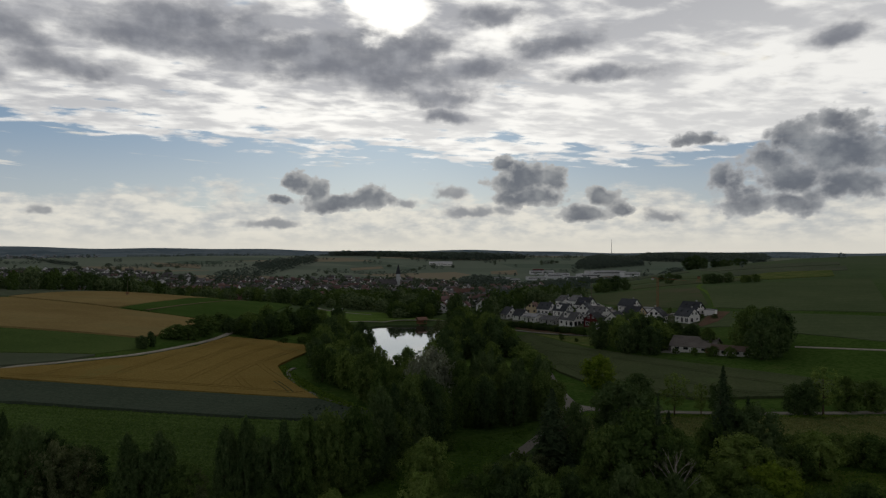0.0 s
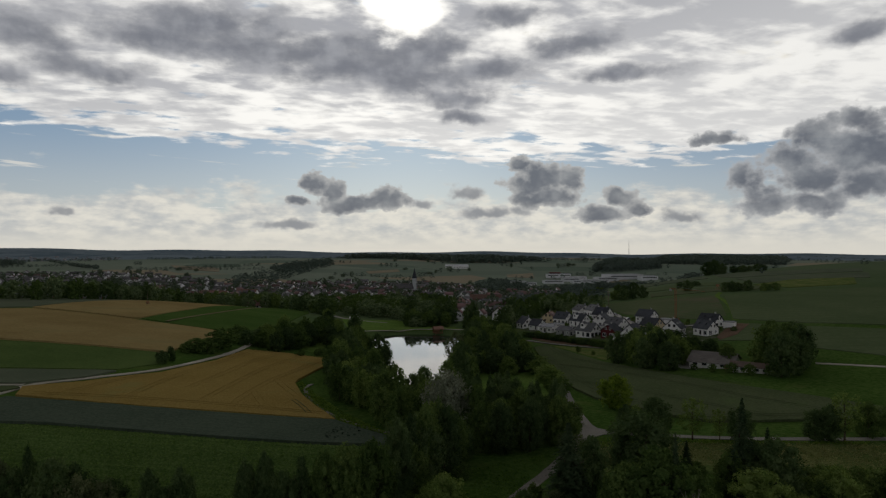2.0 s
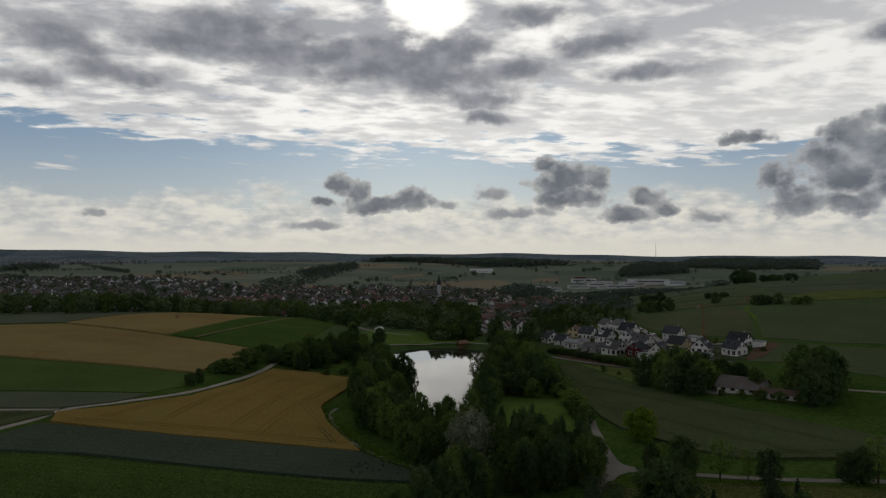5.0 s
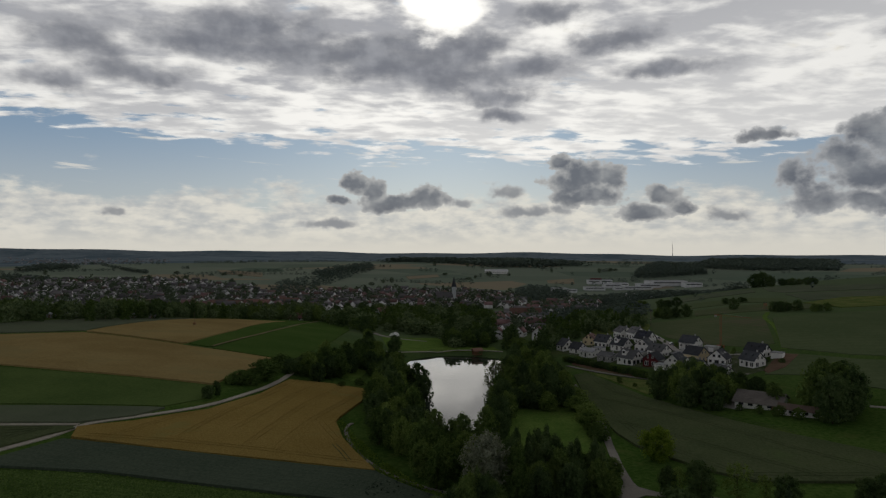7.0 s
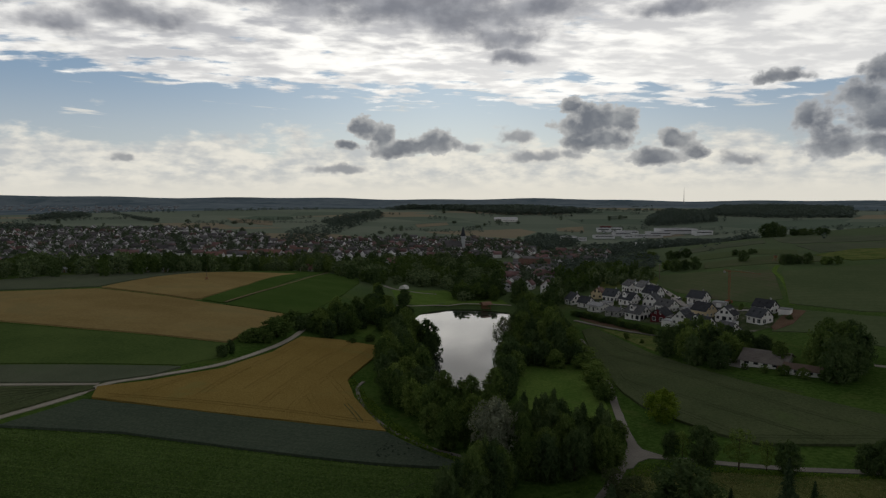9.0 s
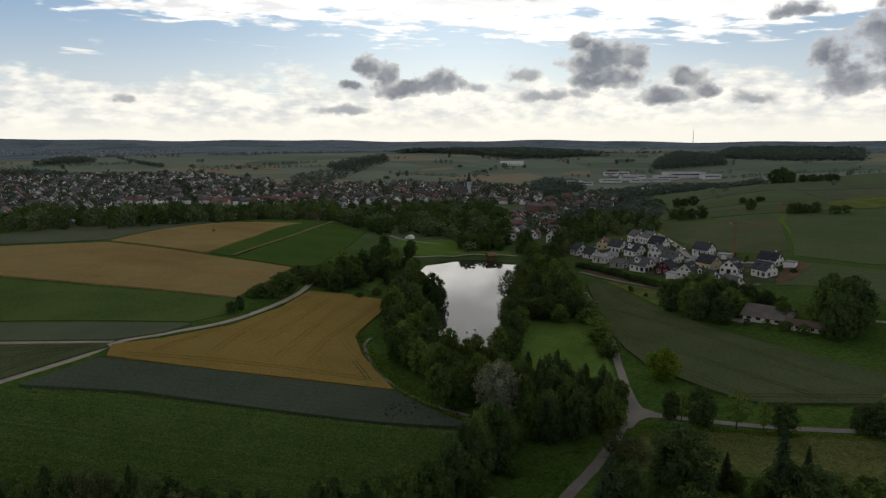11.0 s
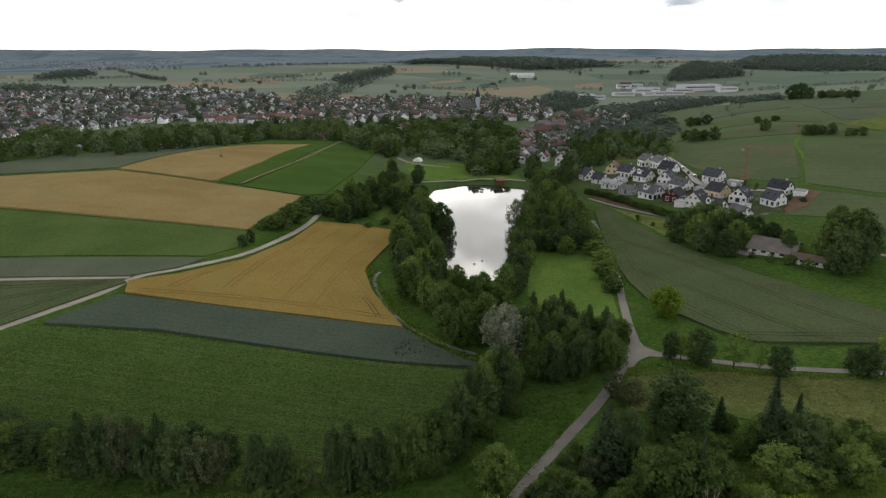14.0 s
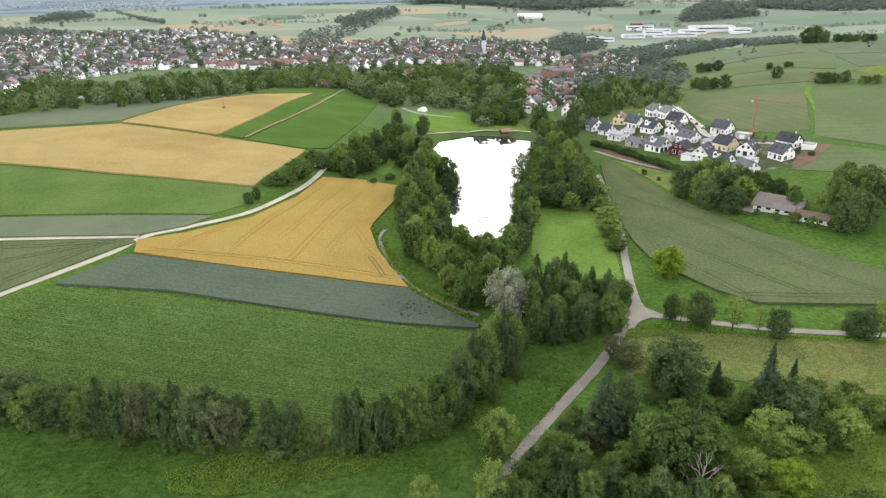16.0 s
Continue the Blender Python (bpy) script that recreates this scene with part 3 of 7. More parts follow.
def field(name, poly, crop, mat, label, cell=4.0):
    """A standing crop: a slab that follows the land, with upright edges."""
    bm = bmesh.new()
    bm.faces.new([bm.verts.new((x, y, 0)) for x, y in poly])
    for axis in (0, 1):
        lo, hi = min(p[axis] for p in poly), max(p[axis] for p in poly)
        c = math.ceil(lo / cell) * cell
        while c < hi:
            co, no = [0, 0, 0], [0, 0, 0]
            co[axis], no[axis] = c, 1
            bmesh.ops.bisect_plane(bm, geom=bm.verts[:] + bm.edges[:] + bm.faces[:], plane_co=co, plane_no=no)
            c += cell
    vs = bm.verts[:]
    zs = land(np.array([v.co.x for v in vs]), np.array([v.co.y for v in vs]))
    for v, z in zip(vs, zs):
        v.co.z = z + crop + 0.12 * noise.noise((v.co.x * 0.15, v.co.y * 0.15, 3.0)) * min(1, crop)
    rim = [e for e in bm.edges if e.is_boundary]
    made = bmesh.ops.extrude_edge_only(bm, edges=rim)["geom"]
    for v in made:
        if isinstance(v, bmesh.types.BMVert):
            v.co.z -= crop + 0.4
    bmesh.ops.recalc_face_normals(bm, faces=bm.faces)
    me = bpy.data.meshes.new(name)
    bm.to_mesh(me)
    bm.free()
    me.materials.append(mat)
    ob = new(name, me)
    if sum(p.normal.z for p in me.polygons) < 0:
        me.flip_normals()
    return tagged(ob, label, "field", kind="structure")


def resample(pts, step):
    """Points along a smooth curve through pts."""
    p = [np.array(q, float) for q in pts]
    p = [2 * p[0] - p[1]] + p + [2 * p[-1] - p[-2]]
    out = []
    for a, b, c, d in zip(p, p[1:], p[2:], p[3:]):
        n = max(2, int(np.linalg.norm(c - b) / step))
        for i in range(n):
            t = i / n
            out.append(0.5 * (2 * b + (c - a) * t + (2 * a - 5 * b + 4 * c - d) * t * t + (3 * b - a - 3 * c + d) * t ** 3))
    out.append(p[-2])
    return np.array(out)


def ribbon_mesh(name, pts, width, lift, mat, step=2.5, thick=0.25, jitter=0.0):
    c = resample(pts, step)
    d = np.gradient(c, axis=0)
    d /= np.linalg.norm(d, axis=1)[:, None]
    side = np.stack([d[:, 1], -d[:, 0]], 1)
    rng = np.random.default_rng(len(pts))
    wl, wr = (width / 2 * (1 + jitter * rng.normal(size=len(c))) for _ in range(2))
    l, r = c - side * wl[:, None], c + side * wr[:, None]
    v, f, n = [], [], len(c)
    zc = np.maximum(np.maximum(land(l[:, 0], l[:, 1]), land(r[:, 0], r[:, 1])), land(c[:, 0], c[:, 1])) + lift
    for a, dz in ((l, -thick), (l, 0), (r, 0), (r, -thick)):
        v += [(x, y, z + dz) for (x, y), z in zip(a, zc)]
    for k in range(3):
        f += [(k * n + i, k * n + i + 1, (k + 1) * n + i + 1, (k + 1) * n + i) for i in range(n - 1)]
    me = mesh_of(name, v, f, [mat])
    if sum(p.normal.z for p in me.polygons) < 0:
        me.flip_normals()
    return me


def road(name, pts, width, mat, label, lift=0.1):
    return tagged(new(name, ribbon_mesh(name, pts, width, lift, mat, jitter=0.04)), label, "road", kind="structure")


WHEAT = [(-125.1, 180.6), (-112.7, 189.5), (-97.4, 207.7), (-89.7, 234.0), (-88.2, 264.2), (-72.2, 269.1), (-53.6, 268.7), (-52.5, 247.8), (-54.2, 214.9),
    (-53.8, 208.9), (-47.1, 191.1), (-40.2, 178.2), (-31.8, 163.9), (-60.2, 167.1), (-89.4, 169.1), (-121.4, 172.4)]
BARLEY_STRIP = [(-122.5, 170.5), (-89.1, 168.4), (-31.7, 163.1), (-24.3, 155.7), (-17.3, 149.9), (-9.4, 144.2), (-9.9, 142.4), (-31.2, 142.6), (-63.0, 146.5),
    (-97.8, 150.9), (-131.6, 149.5)]
BEET = [(-153.2, 110.3), (-140.5, 139.1), (-132.6, 148.4), (-97.4, 150.0), (-62.8, 145.8), (-31.1, 141.9), (-10.8, 140.9), (-12.3, 124.1), (-17.8, 112.4),
    (-24.5, 103.9), (-38.6, 100.0), (-53.2, 98.2), (-66.6, 101.0), (-84.0, 102.7), (-102.2, 106.0), (-115.2, 108.6), (-140.7, 98.8)]
BEET_NORTH = [(-290.4, 239.2), (-220.0, 236.6), (-168.1, 235.2), (-109.6, 238.0), (-104.2, 221.3), (-112.3, 207.4), (-183.0, 191.1), (-231.2, 183.4)]
GREY_WEST = [(-228.6, 181.1), (-181.1, 188.8), (-111.2, 205.1), (-115.6, 195.0), (-124.6, 187.1), (-128.0, 184.4), (-169.9, 175.1), (-214.1, 167.4)]
GREY_WEDGE = [(-209.6, 163.1), (-166.9, 171.4), (-127.5, 180.9), (-125.2, 179.6), (-129.0, 173.3), (-143.8, 143.2), (-157.3, 114.2)]
TAN = [(-314.7, 262.2), (-257.2, 282.2), (-227.7, 296.0), (-210.0, 306.8), (-149.2, 300.6), (-109.4, 302.8), (-108.3, 283.4), (-110.1, 253.3), (-110.0, 239.7),
    (-169.2, 237.2), (-222.2, 239.5), (-294.2, 243.0)]
TAN_NORTH = [(-211.2, 311.7), (-209.3, 356.0), (-203.7, 418.2), (-196.1, 467.4), (-173.3, 507.9), (-156.6, 370.6), (-155.7, 308.2), (-158.1, 305.7)]
GREY_NORTH = [(-329.1, 275.4), (-282.2, 312.2), (-247.6, 360.0), (-228.7, 390.5), (-208.2, 427.6), (-212.1, 360.8), (-214.3, 314.5), (-232.0, 302.0), (-261.8, 287.8),
    (-319.6, 266.6)]
MAIZE = [(-154.2, 307.4), (-155.7, 368.3), (-173.4, 512.1), (-199.9, 476.6), (-214.7, 479.5), (-224.7, 575.7), (-179.1, 613.9), (-161.4, 525.8), (-142.2, 379.0),
    (-143.5, 306.3)]
MAIZE_EAST = [(-140.4, 304.6), (-139.7, 376.9), (-155.9, 523.3), (-162.5, 567.1), (-141.9, 543.5), (-122.9, 515.3), (-110.5, 467.7), (-103.1, 391.9), (-101.7, 331.0),
    (-101.3, 314.3), (-110.4, 305.7)]
GRAIN_EAST = [(38.1, 326.9), (44.3, 330.4), (51.5, 306.6), (60.3, 269.6), (71.5, 241.4), (80.4, 223.5), (91.3, 207.1), (107.6, 187.9), (127.0, 167.1), (124.1, 162.3),
    (97.6, 166.4), (64.4, 164.6), (55.9, 171.7), (48.2, 183.1), (41.4, 196.4), (38.4, 212.7), (36.9, 239.4), (37.1, 281.3)]
HILL_BARE = [(110.0, 476.0), (140.6, 469.4), (179.3, 452.4), (143.9, 348.0), (126.9, 347.2), (110.1, 366.9), (101.6, 394.5), (99.5, 422.5)]
HILL_GREEN = [(179.8, 438.2), (228.6, 454.5), (313.2, 468.7), (210.0, 299.5), (165.1, 315.2), (142.5, 336.8)]
HILL_LOW = [(138.2, 326.5), (161.7, 307.4), (203.6, 288.7), (171.5, 235.3), (142.5, 264.5), (135.8, 282.6), (116.2, 290.7), (124.9, 309.3)]
HILL_SOIL = [(139.1, 323.9), (143.3, 320.0), (128.5, 299.4), (117.6, 291.5), (118.6, 297.8), (128.2, 312.2)]
HAY = [(29.0, 146.1), (40.2, 147.2), (57.5, 146.2), (88.5, 146.7), (117.6, 147.5), (99.7, 118.8), (77.6, 123.6), (58.7, 123.3), (47.9, 125.9), (33.7, 126.6),
    (25.0, 126.0), (24.3, 132.8)]
LAWN_POND = [(4.6, 259.2), (17.8, 266.7), (28.7, 269.1), (29.7, 230.6), (31.2, 199.9), (30.5, 176.2), (22.9, 169.5), (13.5, 174.6), (3.5, 197.2)]
LAWN_CORNER = [(-73.0, 288.4), (-73.6, 336.7), (-70.2, 360.0), (-65.0, 327.8), (-64.6, 296.5), (-64.4, 282.9)]
LAWN_PARK = [(-82.7, 447.5), (-42.8, 472.2), (-37.5, 436.0), (-2.9, 429.7), (1.0, 399.6), (-25.5, 402.0), (-56.7, 392.8), (-70.7, 401.3)]
CREEK_MEADOW = [(-105.5, 88.1), (-75.5, 89.4), (-50.0, 90.9), (-34.8, 88.1), (-21.5, 94.3), (-12.0, 104.8), (2.4, 127.5), (19.9, 137.9), (10.8, 116.1), (2.7, 99.5),
    (-1.1, 87.7), (-37.9, 79.4), (-90.6, 71.7)]
WEED_BAND = [(-61.8, 83.7), (-55.2, 87.7), (-49.9, 90.6), (-39.5, 89.3), (-27.6, 92.6), (-22.4, 93.5), (-26.4, 87.9), (-37.3, 83.2),
    (-48.1, 79.5), (-58.3, 79.3)]
SLOPE_MEADOW = [(46.0, 332.2), (57.9, 314.6), (70.6, 298.5), (68.6, 280.9), (62.6, 275.7), (53.3, 310.1)]
TERRACE_MEADOW = [(61.2, 469.7), (80.4, 490.5), (107.2, 486.8), (106.8, 462.6), (97.9, 431.0), (90.1, 466.7), (76.5, 439.2), (62.4, 441.2)]
BANK_SOIL = [(41.3, 362.1), (48.2, 346.6), (59.8, 327.0), (71.5, 308.5), (70.6, 304.0), (58.9, 321.2), (47.4, 339.2), (40.1, 355.6)]
GARDEN_MEADOW = [(45.6, 113.3), (57.2, 112.9), (71.0, 109.4), (82.7, 106.9), (74.2, 91.8), (50.2, 88.7), (42.6, 93.0), (41.7, 103.2)]
GARDEN_GROUND = [(24.5, 113.6), (46.4, 120.2), (75.9, 119.8), (86.7, 113.9), (74.2, 91.8), (4.7, 83.1), (11.1, 98.0)]
GRAIN_LODGED = [(-41.1, 155.7), (-24.3, 155.4), (-9.9, 151.2), (-9.7, 144.9), (-32.0, 146.3)]
LANE_VERGE = [(26.8, 142.0), (31.7, 149.8), (39.7, 151.6), (58.1, 148.1), (80.2, 147.6), (93.0, 147.7), (92.0, 145.7), (66.5, 145.5), (46.8, 146.3), (31.2, 142.4)]
DITCH_GRASS = [(-53.6, 207.9), (-53.0, 214.2), (-43.5, 193.8), (-30.0, 170.8), (-17.8, 153.8), (-10.4, 148.3), (-7.9, 143.8), (-17.0, 147.4), (-29.2, 161.2),
    (-40.1, 177.6)]
HILL_STRIP_A = [(114.7, 545.3), (181.5, 618.1), (224.9, 609.3), (244.6, 568.7), (233.1, 539.9), (210.7, 568.0), (166.7, 564.4), (116.4, 502.7)]
HILL_STRIP_B = [(171.2, 697.1), (230.6, 736.0), (268.9, 706.5), (255.0, 661.3), (209.0, 663.4), (168.0, 640.6)]
HILL_STRIP_C = [(159.2, 537.0), (210.3, 543.2), (238.9, 516.2), (275.0, 528.8), (259.4, 496.3), (218.0, 484.2), (190.9, 489.4), (146.3, 490.2)]
HILL_STRIP_D = [(282.7, 715.6), (328.6, 641.4), (376.7, 608.3), (361.2, 581.3), (307.3, 596.7), (265.1, 620.1), (265.3, 656.6)]
HILL_STRIP_E = [(259.7, 606.6), (302.0, 585.6), (359.1, 570.6), (338.2, 534.4), (288.4, 540.7), (250.0, 542.4)]
STUBBLE_FAR = [(-202.1, 1381.0), (-138.7, 1441.4), (-129.5, 1395.7), (-188.6, 1327.4)]
STUBBLE_HILL = [(103.5, 1399.5), (165.0, 1438.0), (158.6, 1354.7), (102.8, 1354.5)]
STUBBLE_RIDGE = [(239.5, 527.5), (280.5, 549.0), (326.1, 536.4), (300.6, 491.4), (246.2, 483.6)]
STUBBLE_LEFT = [(-664.7, 1454.7), (-527.4, 1392.6), (-493.1, 1299.7), (-600.6, 1353.3)]
ROAD_WEST = [(-154.9, 111.8), (-149.6, 126.7), (-143.1, 142.1), (-136.0, 155.8), (-128.3, 171.8), (-124.5, 185.1), (-115.3, 194.4), (-100.7, 212.8), (-93.0, 240.0),
    (-91.3, 260.2), (-92.2, 279.7), (-93.1, 306.2)]
ROAD_WEST_SIDE = [(-213.2, 166.3), (-169.5, 174.3), (-143.4, 180.0), (-126.9, 184.1)]
LANE = [(-7.0, 78.1), (-3.7, 85.3), (0.2, 92.9), (2.7, 98.7), (10.7, 113.7), (17.6, 126.3), (23.3, 138.2), (28.3, 151.0), (32.0, 159.6), (32.5, 170.7), (32.9, 183.2),
    (34.0, 200.3), (35.7, 224.1), (36.4, 253.4), (36.2, 284.1), (35.4, 308.5)]
MAIZE_TRACK = [(-142.5, 308.1), (-141.6, 340.9), (-141.5, 382.1), (-146.3, 448.2), (-167.3, 580.2)]
LANE_EAST = [(31.8, 158.6), (34.8, 155.9), (39.6, 154.6), (55.0, 151.6), (68.1, 150.2), (81.3, 150.2), (94.4, 150.5), (121.0, 152.7)]
TRACK_WHEAT = [(-48.6, 210.5), (-49.1, 203.3), (-44.3, 188.5), (-37.9, 175.8), (-29.9, 164.8), (-19.6, 155.3), (-9.9, 150.2)]
VILLAGE_ROAD = [(37.5, 352.9), (47.0, 336.2), (58.5, 318.3), (71.1, 301.2)]
FARM_TRACK = [(130.9, 238.6), (141.8, 233.4), (164.6, 223.7)]
DAM_PATH = [(-67.8, 384.4), (-56.3, 390.0), (-25.6, 402.7), (2.8, 397.7)]
HILL_TRACK = [(192.1, 475.6), (176.6, 442.1), (166.7, 404.5), (155.8, 369.5), (142.5, 333.3)]


wheat_field = field("field_wheat", WHEAT, 0.7, M["wheat"], "ripening golden wheat field with wheel tracks beside the wood")
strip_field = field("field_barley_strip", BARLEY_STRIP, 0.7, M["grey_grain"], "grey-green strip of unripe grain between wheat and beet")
beet_field = field("field_beet", BEET, 0.1, M["beet_soil"], "green beet field in fine rows beside the creek trees")
field("field_beet_north", BEET_NORTH, 0.3, M["beet_far"], "dark green beet field under the tan barley")
west_field = field("field_grain_west", GREY_WEST, 0.6, M["silver_grain"], "narrow grey-green grain field along the concrete lane")
wedge_field = field("field_grain_wedge", GREY_WEDGE, 0.6, M["pale_grain"], "wedge of green grain between two lanes with wheel tracks")
field("field_barley", TAN, 0.7, M["stubble"], "broad pale tan barley field on the rise")
field("field_barley_north", TAN_NORTH, 0.7, M["stubble"], "pale tan barley field with a thin mast in it")
field("field_grain_north", GREY_NORTH, 0.5, M["silver_grain"], "grey-green grain field in front of the tree belt")
field("field_maize", MAIZE, 0.5, M["maize"], "bright green maize strip next to the barley")
field("field_maize_east", MAIZE_EAST, 0.5, M["maize"], "bright green maize field falling to the ditch trees")
east_field = field("field_grain_east", GRAIN_EAST, 0.7, M["pale_grain"], "pale green grain field with dark wheel tracks below the houses")
field("field_hill_sparse", HILL_BARE, 0.2, M["hill_soil"], "sparse green field with bare brown patches behind the houses")
field("field_hill_green", HILL_GREEN, 0.4, M["hill_crop"], "smooth green field on the hillside")
field("field_hill_low", HILL_LOW, 0.3, M["hill_crop"], "green field with faint rows below the hill track")
field("field_hill_soil", HILL_SOIL, 0.42, M["soil"], "strip of bare brown soil at the field's corner")
field("meadow_rough", HAY, 0.15, M["hay"], "unmown yellowish meadow below the lane")
field("meadow_garden", GARDEN_MEADOW, 0.12, M["garden_sward"], "yellow-green meadow between the garden trees")
field("lawn_pond", LAWN_POND, 0.1, M["lawn"], "bright mown grass between pond trees and lane")
field("lawn_corner", LAWN_CORNER, 0.1, M["lawn"], "small bright lawn between ditch trees and pond wood")
field("lawn_park", LAWN_PARK, 0.1, M["lawn"], "bright mown lawn behind the pond's dam")
field("field_stubble", STUBBLE_FAR, 0.6, M["stubble_hazed"], "small tan field on the hill behind the town", 30)
field("field_stubble", STUBBLE_HILL, 0.6, M["stubble_hazed"], "small tan field beside the far works", 30)
field("field_fallow", STUBBLE_RIDGE, 0.5, M["hay"], "yellowish fallow field on the hilltop", 12)
field("field_stubble", STUBBLE_LEFT, 0.6, M["stubble_hazed"], "tan field on the slope behind the town", 30)

for strip, mat, what in ((HILL_STRIP_A, "hill_crop", "mid-green"), (HILL_STRIP_B, "silver_grain", "pale green"), (HILL_STRIP_C, "hill_soil", "brownish green"),
                         (HILL_STRIP_D, "silver_grain", "dull green"), (HILL_STRIP_E, "silver_grain", "pale green")):
    field("field_terrace", strip, 0.45, M[mat], what + " terrace strip on the hillside", 8)

road("road_west", ROAD_WEST, 2.7, M["concrete_path"], "pale concrete farm lane between the fields")
road("road_west_side", ROAD_WEST_SIDE, 2.4, M["concrete_path"], "pale concrete side lane joining the farm lane")
road("road_lane", LANE, 2.4, M["asphalt"], "worn grey-brown lane along the creek meadow")
road("road_lane_east", LANE_EAST, 2.3, M["asphalt"], "worn grey asphalt lane below the grain field", 0.13)
road("track_wheat", TRACK_WHEAT, 1.2, M["asphalt"], "narrow pale track round the wheat field's corner", 0.2)
road("road_village", VILLAGE_ROAD, 2.8, M["asphalt"], "pale lane in front of the new houses")
road("track_maize", MAIZE_TRACK, 1.4, M["soil_track"], "thin tan track between the maize strips", 0.62)
road("track_farm", FARM_TRACK, 2.4, M["concrete_path"], "pale farm track beyond the barn")
road("path_dam", DAM_PATH, 1.8, M["concrete_path"], "pale footpath along the pond's dam")
road("track_hill", HILL_TRACK, 3.0, M["lawn"], "bright grassy track up the hillside")


def wheel_tracks(parent, pts, mat, lift, gauge=1.8, width=0.19, off=0.0):
    """A pair of wheel tracks pressed into the crop."""
    c = resample(pts, 5)
    d = np.gradient(c, axis=0)
    d /= np.linalg.norm(d, axis=1)[:, None]
    side = np.stack([d[:, 1], -d[:, 0]], 1)
    for s in (-1, 1):
        line = c + side * (s * gauge / 2 + off)
        ob = new("wheel_track", ribbon_mesh("wheel_track", line, width, lift, mat, 4.0, 0.05, 0.12))
        ob.parent = parent
wheel_tracks(wheat_field, [(-92.6, 178.3), (-92.1, 192.5), (-90.5, 209.2), (-87.1, 229.9), (-84.1, 265.7)], M["tramline"], 0.8, 1.9)
wheel_tracks(wheat_field, [(-81.3, 190.3), (-79.1, 213.0), (-78.1, 237.6), (-75.2, 261.3)], M["tramline"], 0.8, 1.9)
wheel_tracks(wheat_field, [(-71.9, 175.2), (-71.0, 200.8), (-70.1, 226.1), (-67.5, 250.8), (-66.0, 262.8)], M["tramline"], 0.8, 1.9)
wheel_tracks(wheat_field, [(-62.5, 171.6), (-62.5, 192.6), (-61.6, 210.7), (-58.8, 234.5), (-56.4, 262.4)], M["tramline"], 0.8, 1.9)
wheel_tracks(wheat_field, [(-61.4, 190.3), (-54.8, 177.5), (-51.3, 172.6)], M["tramline"], 0.8, 1.9)
wheel_tracks(wheat_field, [(-60.6, 211.0), (-54.6, 199.9), (-48.0, 188.5)], M["tramline"], 0.8, 1.9)
wheel_tracks(wheat_field, [(-110.4, 177.5), (-107.2, 186.5), (-100.4, 202.4)], M["tramline"], 0.8, 1.9)
wheel_tracks(wheat_field, [(-118.3, 174.6), (-101.7, 175.4), (-83.0, 175.5), (-62.3, 173.8), (-45.6, 171.1), (-36.6, 169.5)], M["tramline"], 0.8, 1.9)
wheel_tracks(wheat_field, [(-47.8, 183.6), (-43.7, 176.6), (-40.1, 169.6)], M["tramline_green"], 0.8, 1.2)
wheel_tracks(east_field, [(38.7, 327.9), (41.0, 294.9), (42.6, 250.7), (43.6, 222.0), (45.6, 202.2)], M["tramline_green"], 0.8, 1.9)
wheel_tracks(east_field, [(44.9, 327.9), (47.8, 297.9), (54.0, 273.5), (67.1, 249.0), (79.9, 228.3), (93.5, 208.6)], M["tramline_green"], 0.8, 1.9)
wheel_tracks(east_field, [(41.9, 271.5), (59.5, 242.8), (73.0, 217.0), (85.9, 192.2), (99.7, 173.6)], M["tramline_faint"], 0.8, 1.9)
wheel_tracks(east_field, [(40.8, 230.0), (53.1, 211.1), (65.8, 191.1), (76.8, 175.5), (83.9, 166.9)], M["tramline_faint"], 0.8, 1.9)
wheel_tracks(east_field, [(43.0, 206.4), (52.1, 189.6), (59.7, 174.3), (65.4, 165.7)], M["tramline_faint"], 0.8, 1.9)
wheel_tracks(east_field, [(61.4, 169.6), (74.9, 169.9), (98.6, 171.1)], M["tramline_faint"], 0.8, 1.9)
wheel_tracks(wedge_field, [(-171.8, 154.6), (-157.4, 159.7), (-142.8, 170.7), (-131.1, 178.0)], M["tramline_green"], 0.7, 1.9)
wheel_tracks(wedge_field, [(-152.8, 133.9), (-147.4, 147.6), (-140.6, 162.4), (-134.4, 175.6)], M["tramline_green"], 0.7, 1.9)
wheel_tracks(wedge_field, [(-177.5, 165.2), (-154.4, 170.5), (-132.2, 178.2)], M["tramline_green"], 0.7, 1.9)
wheel_tracks(beet_field, [(-131.2, 127.7), (-128.8, 133.8), (-125.3, 138.8)], M["tramline_green"], 0.28, 0.9)
wheel_tracks(beet_field, [(-36.2, 112.0), (-29.1, 119.5), (-22.8, 128.0), (-19.0, 134.2)], M["tramline_green"], 0.28, 0.9)
field("road_junction", [(29.7, 158.3), (32.0, 165.0), (33.4, 164.4), (34.2, 159.8), (37.8, 156.4), (40.4, 155.0), (39.8, 153.5), (34.5, 153.9), (31.5, 151.3),
    (29.5, 147.5), (27.5, 146.7)], 0.15, M["asphalt"], "worn gravel and asphalt where two lanes meet")



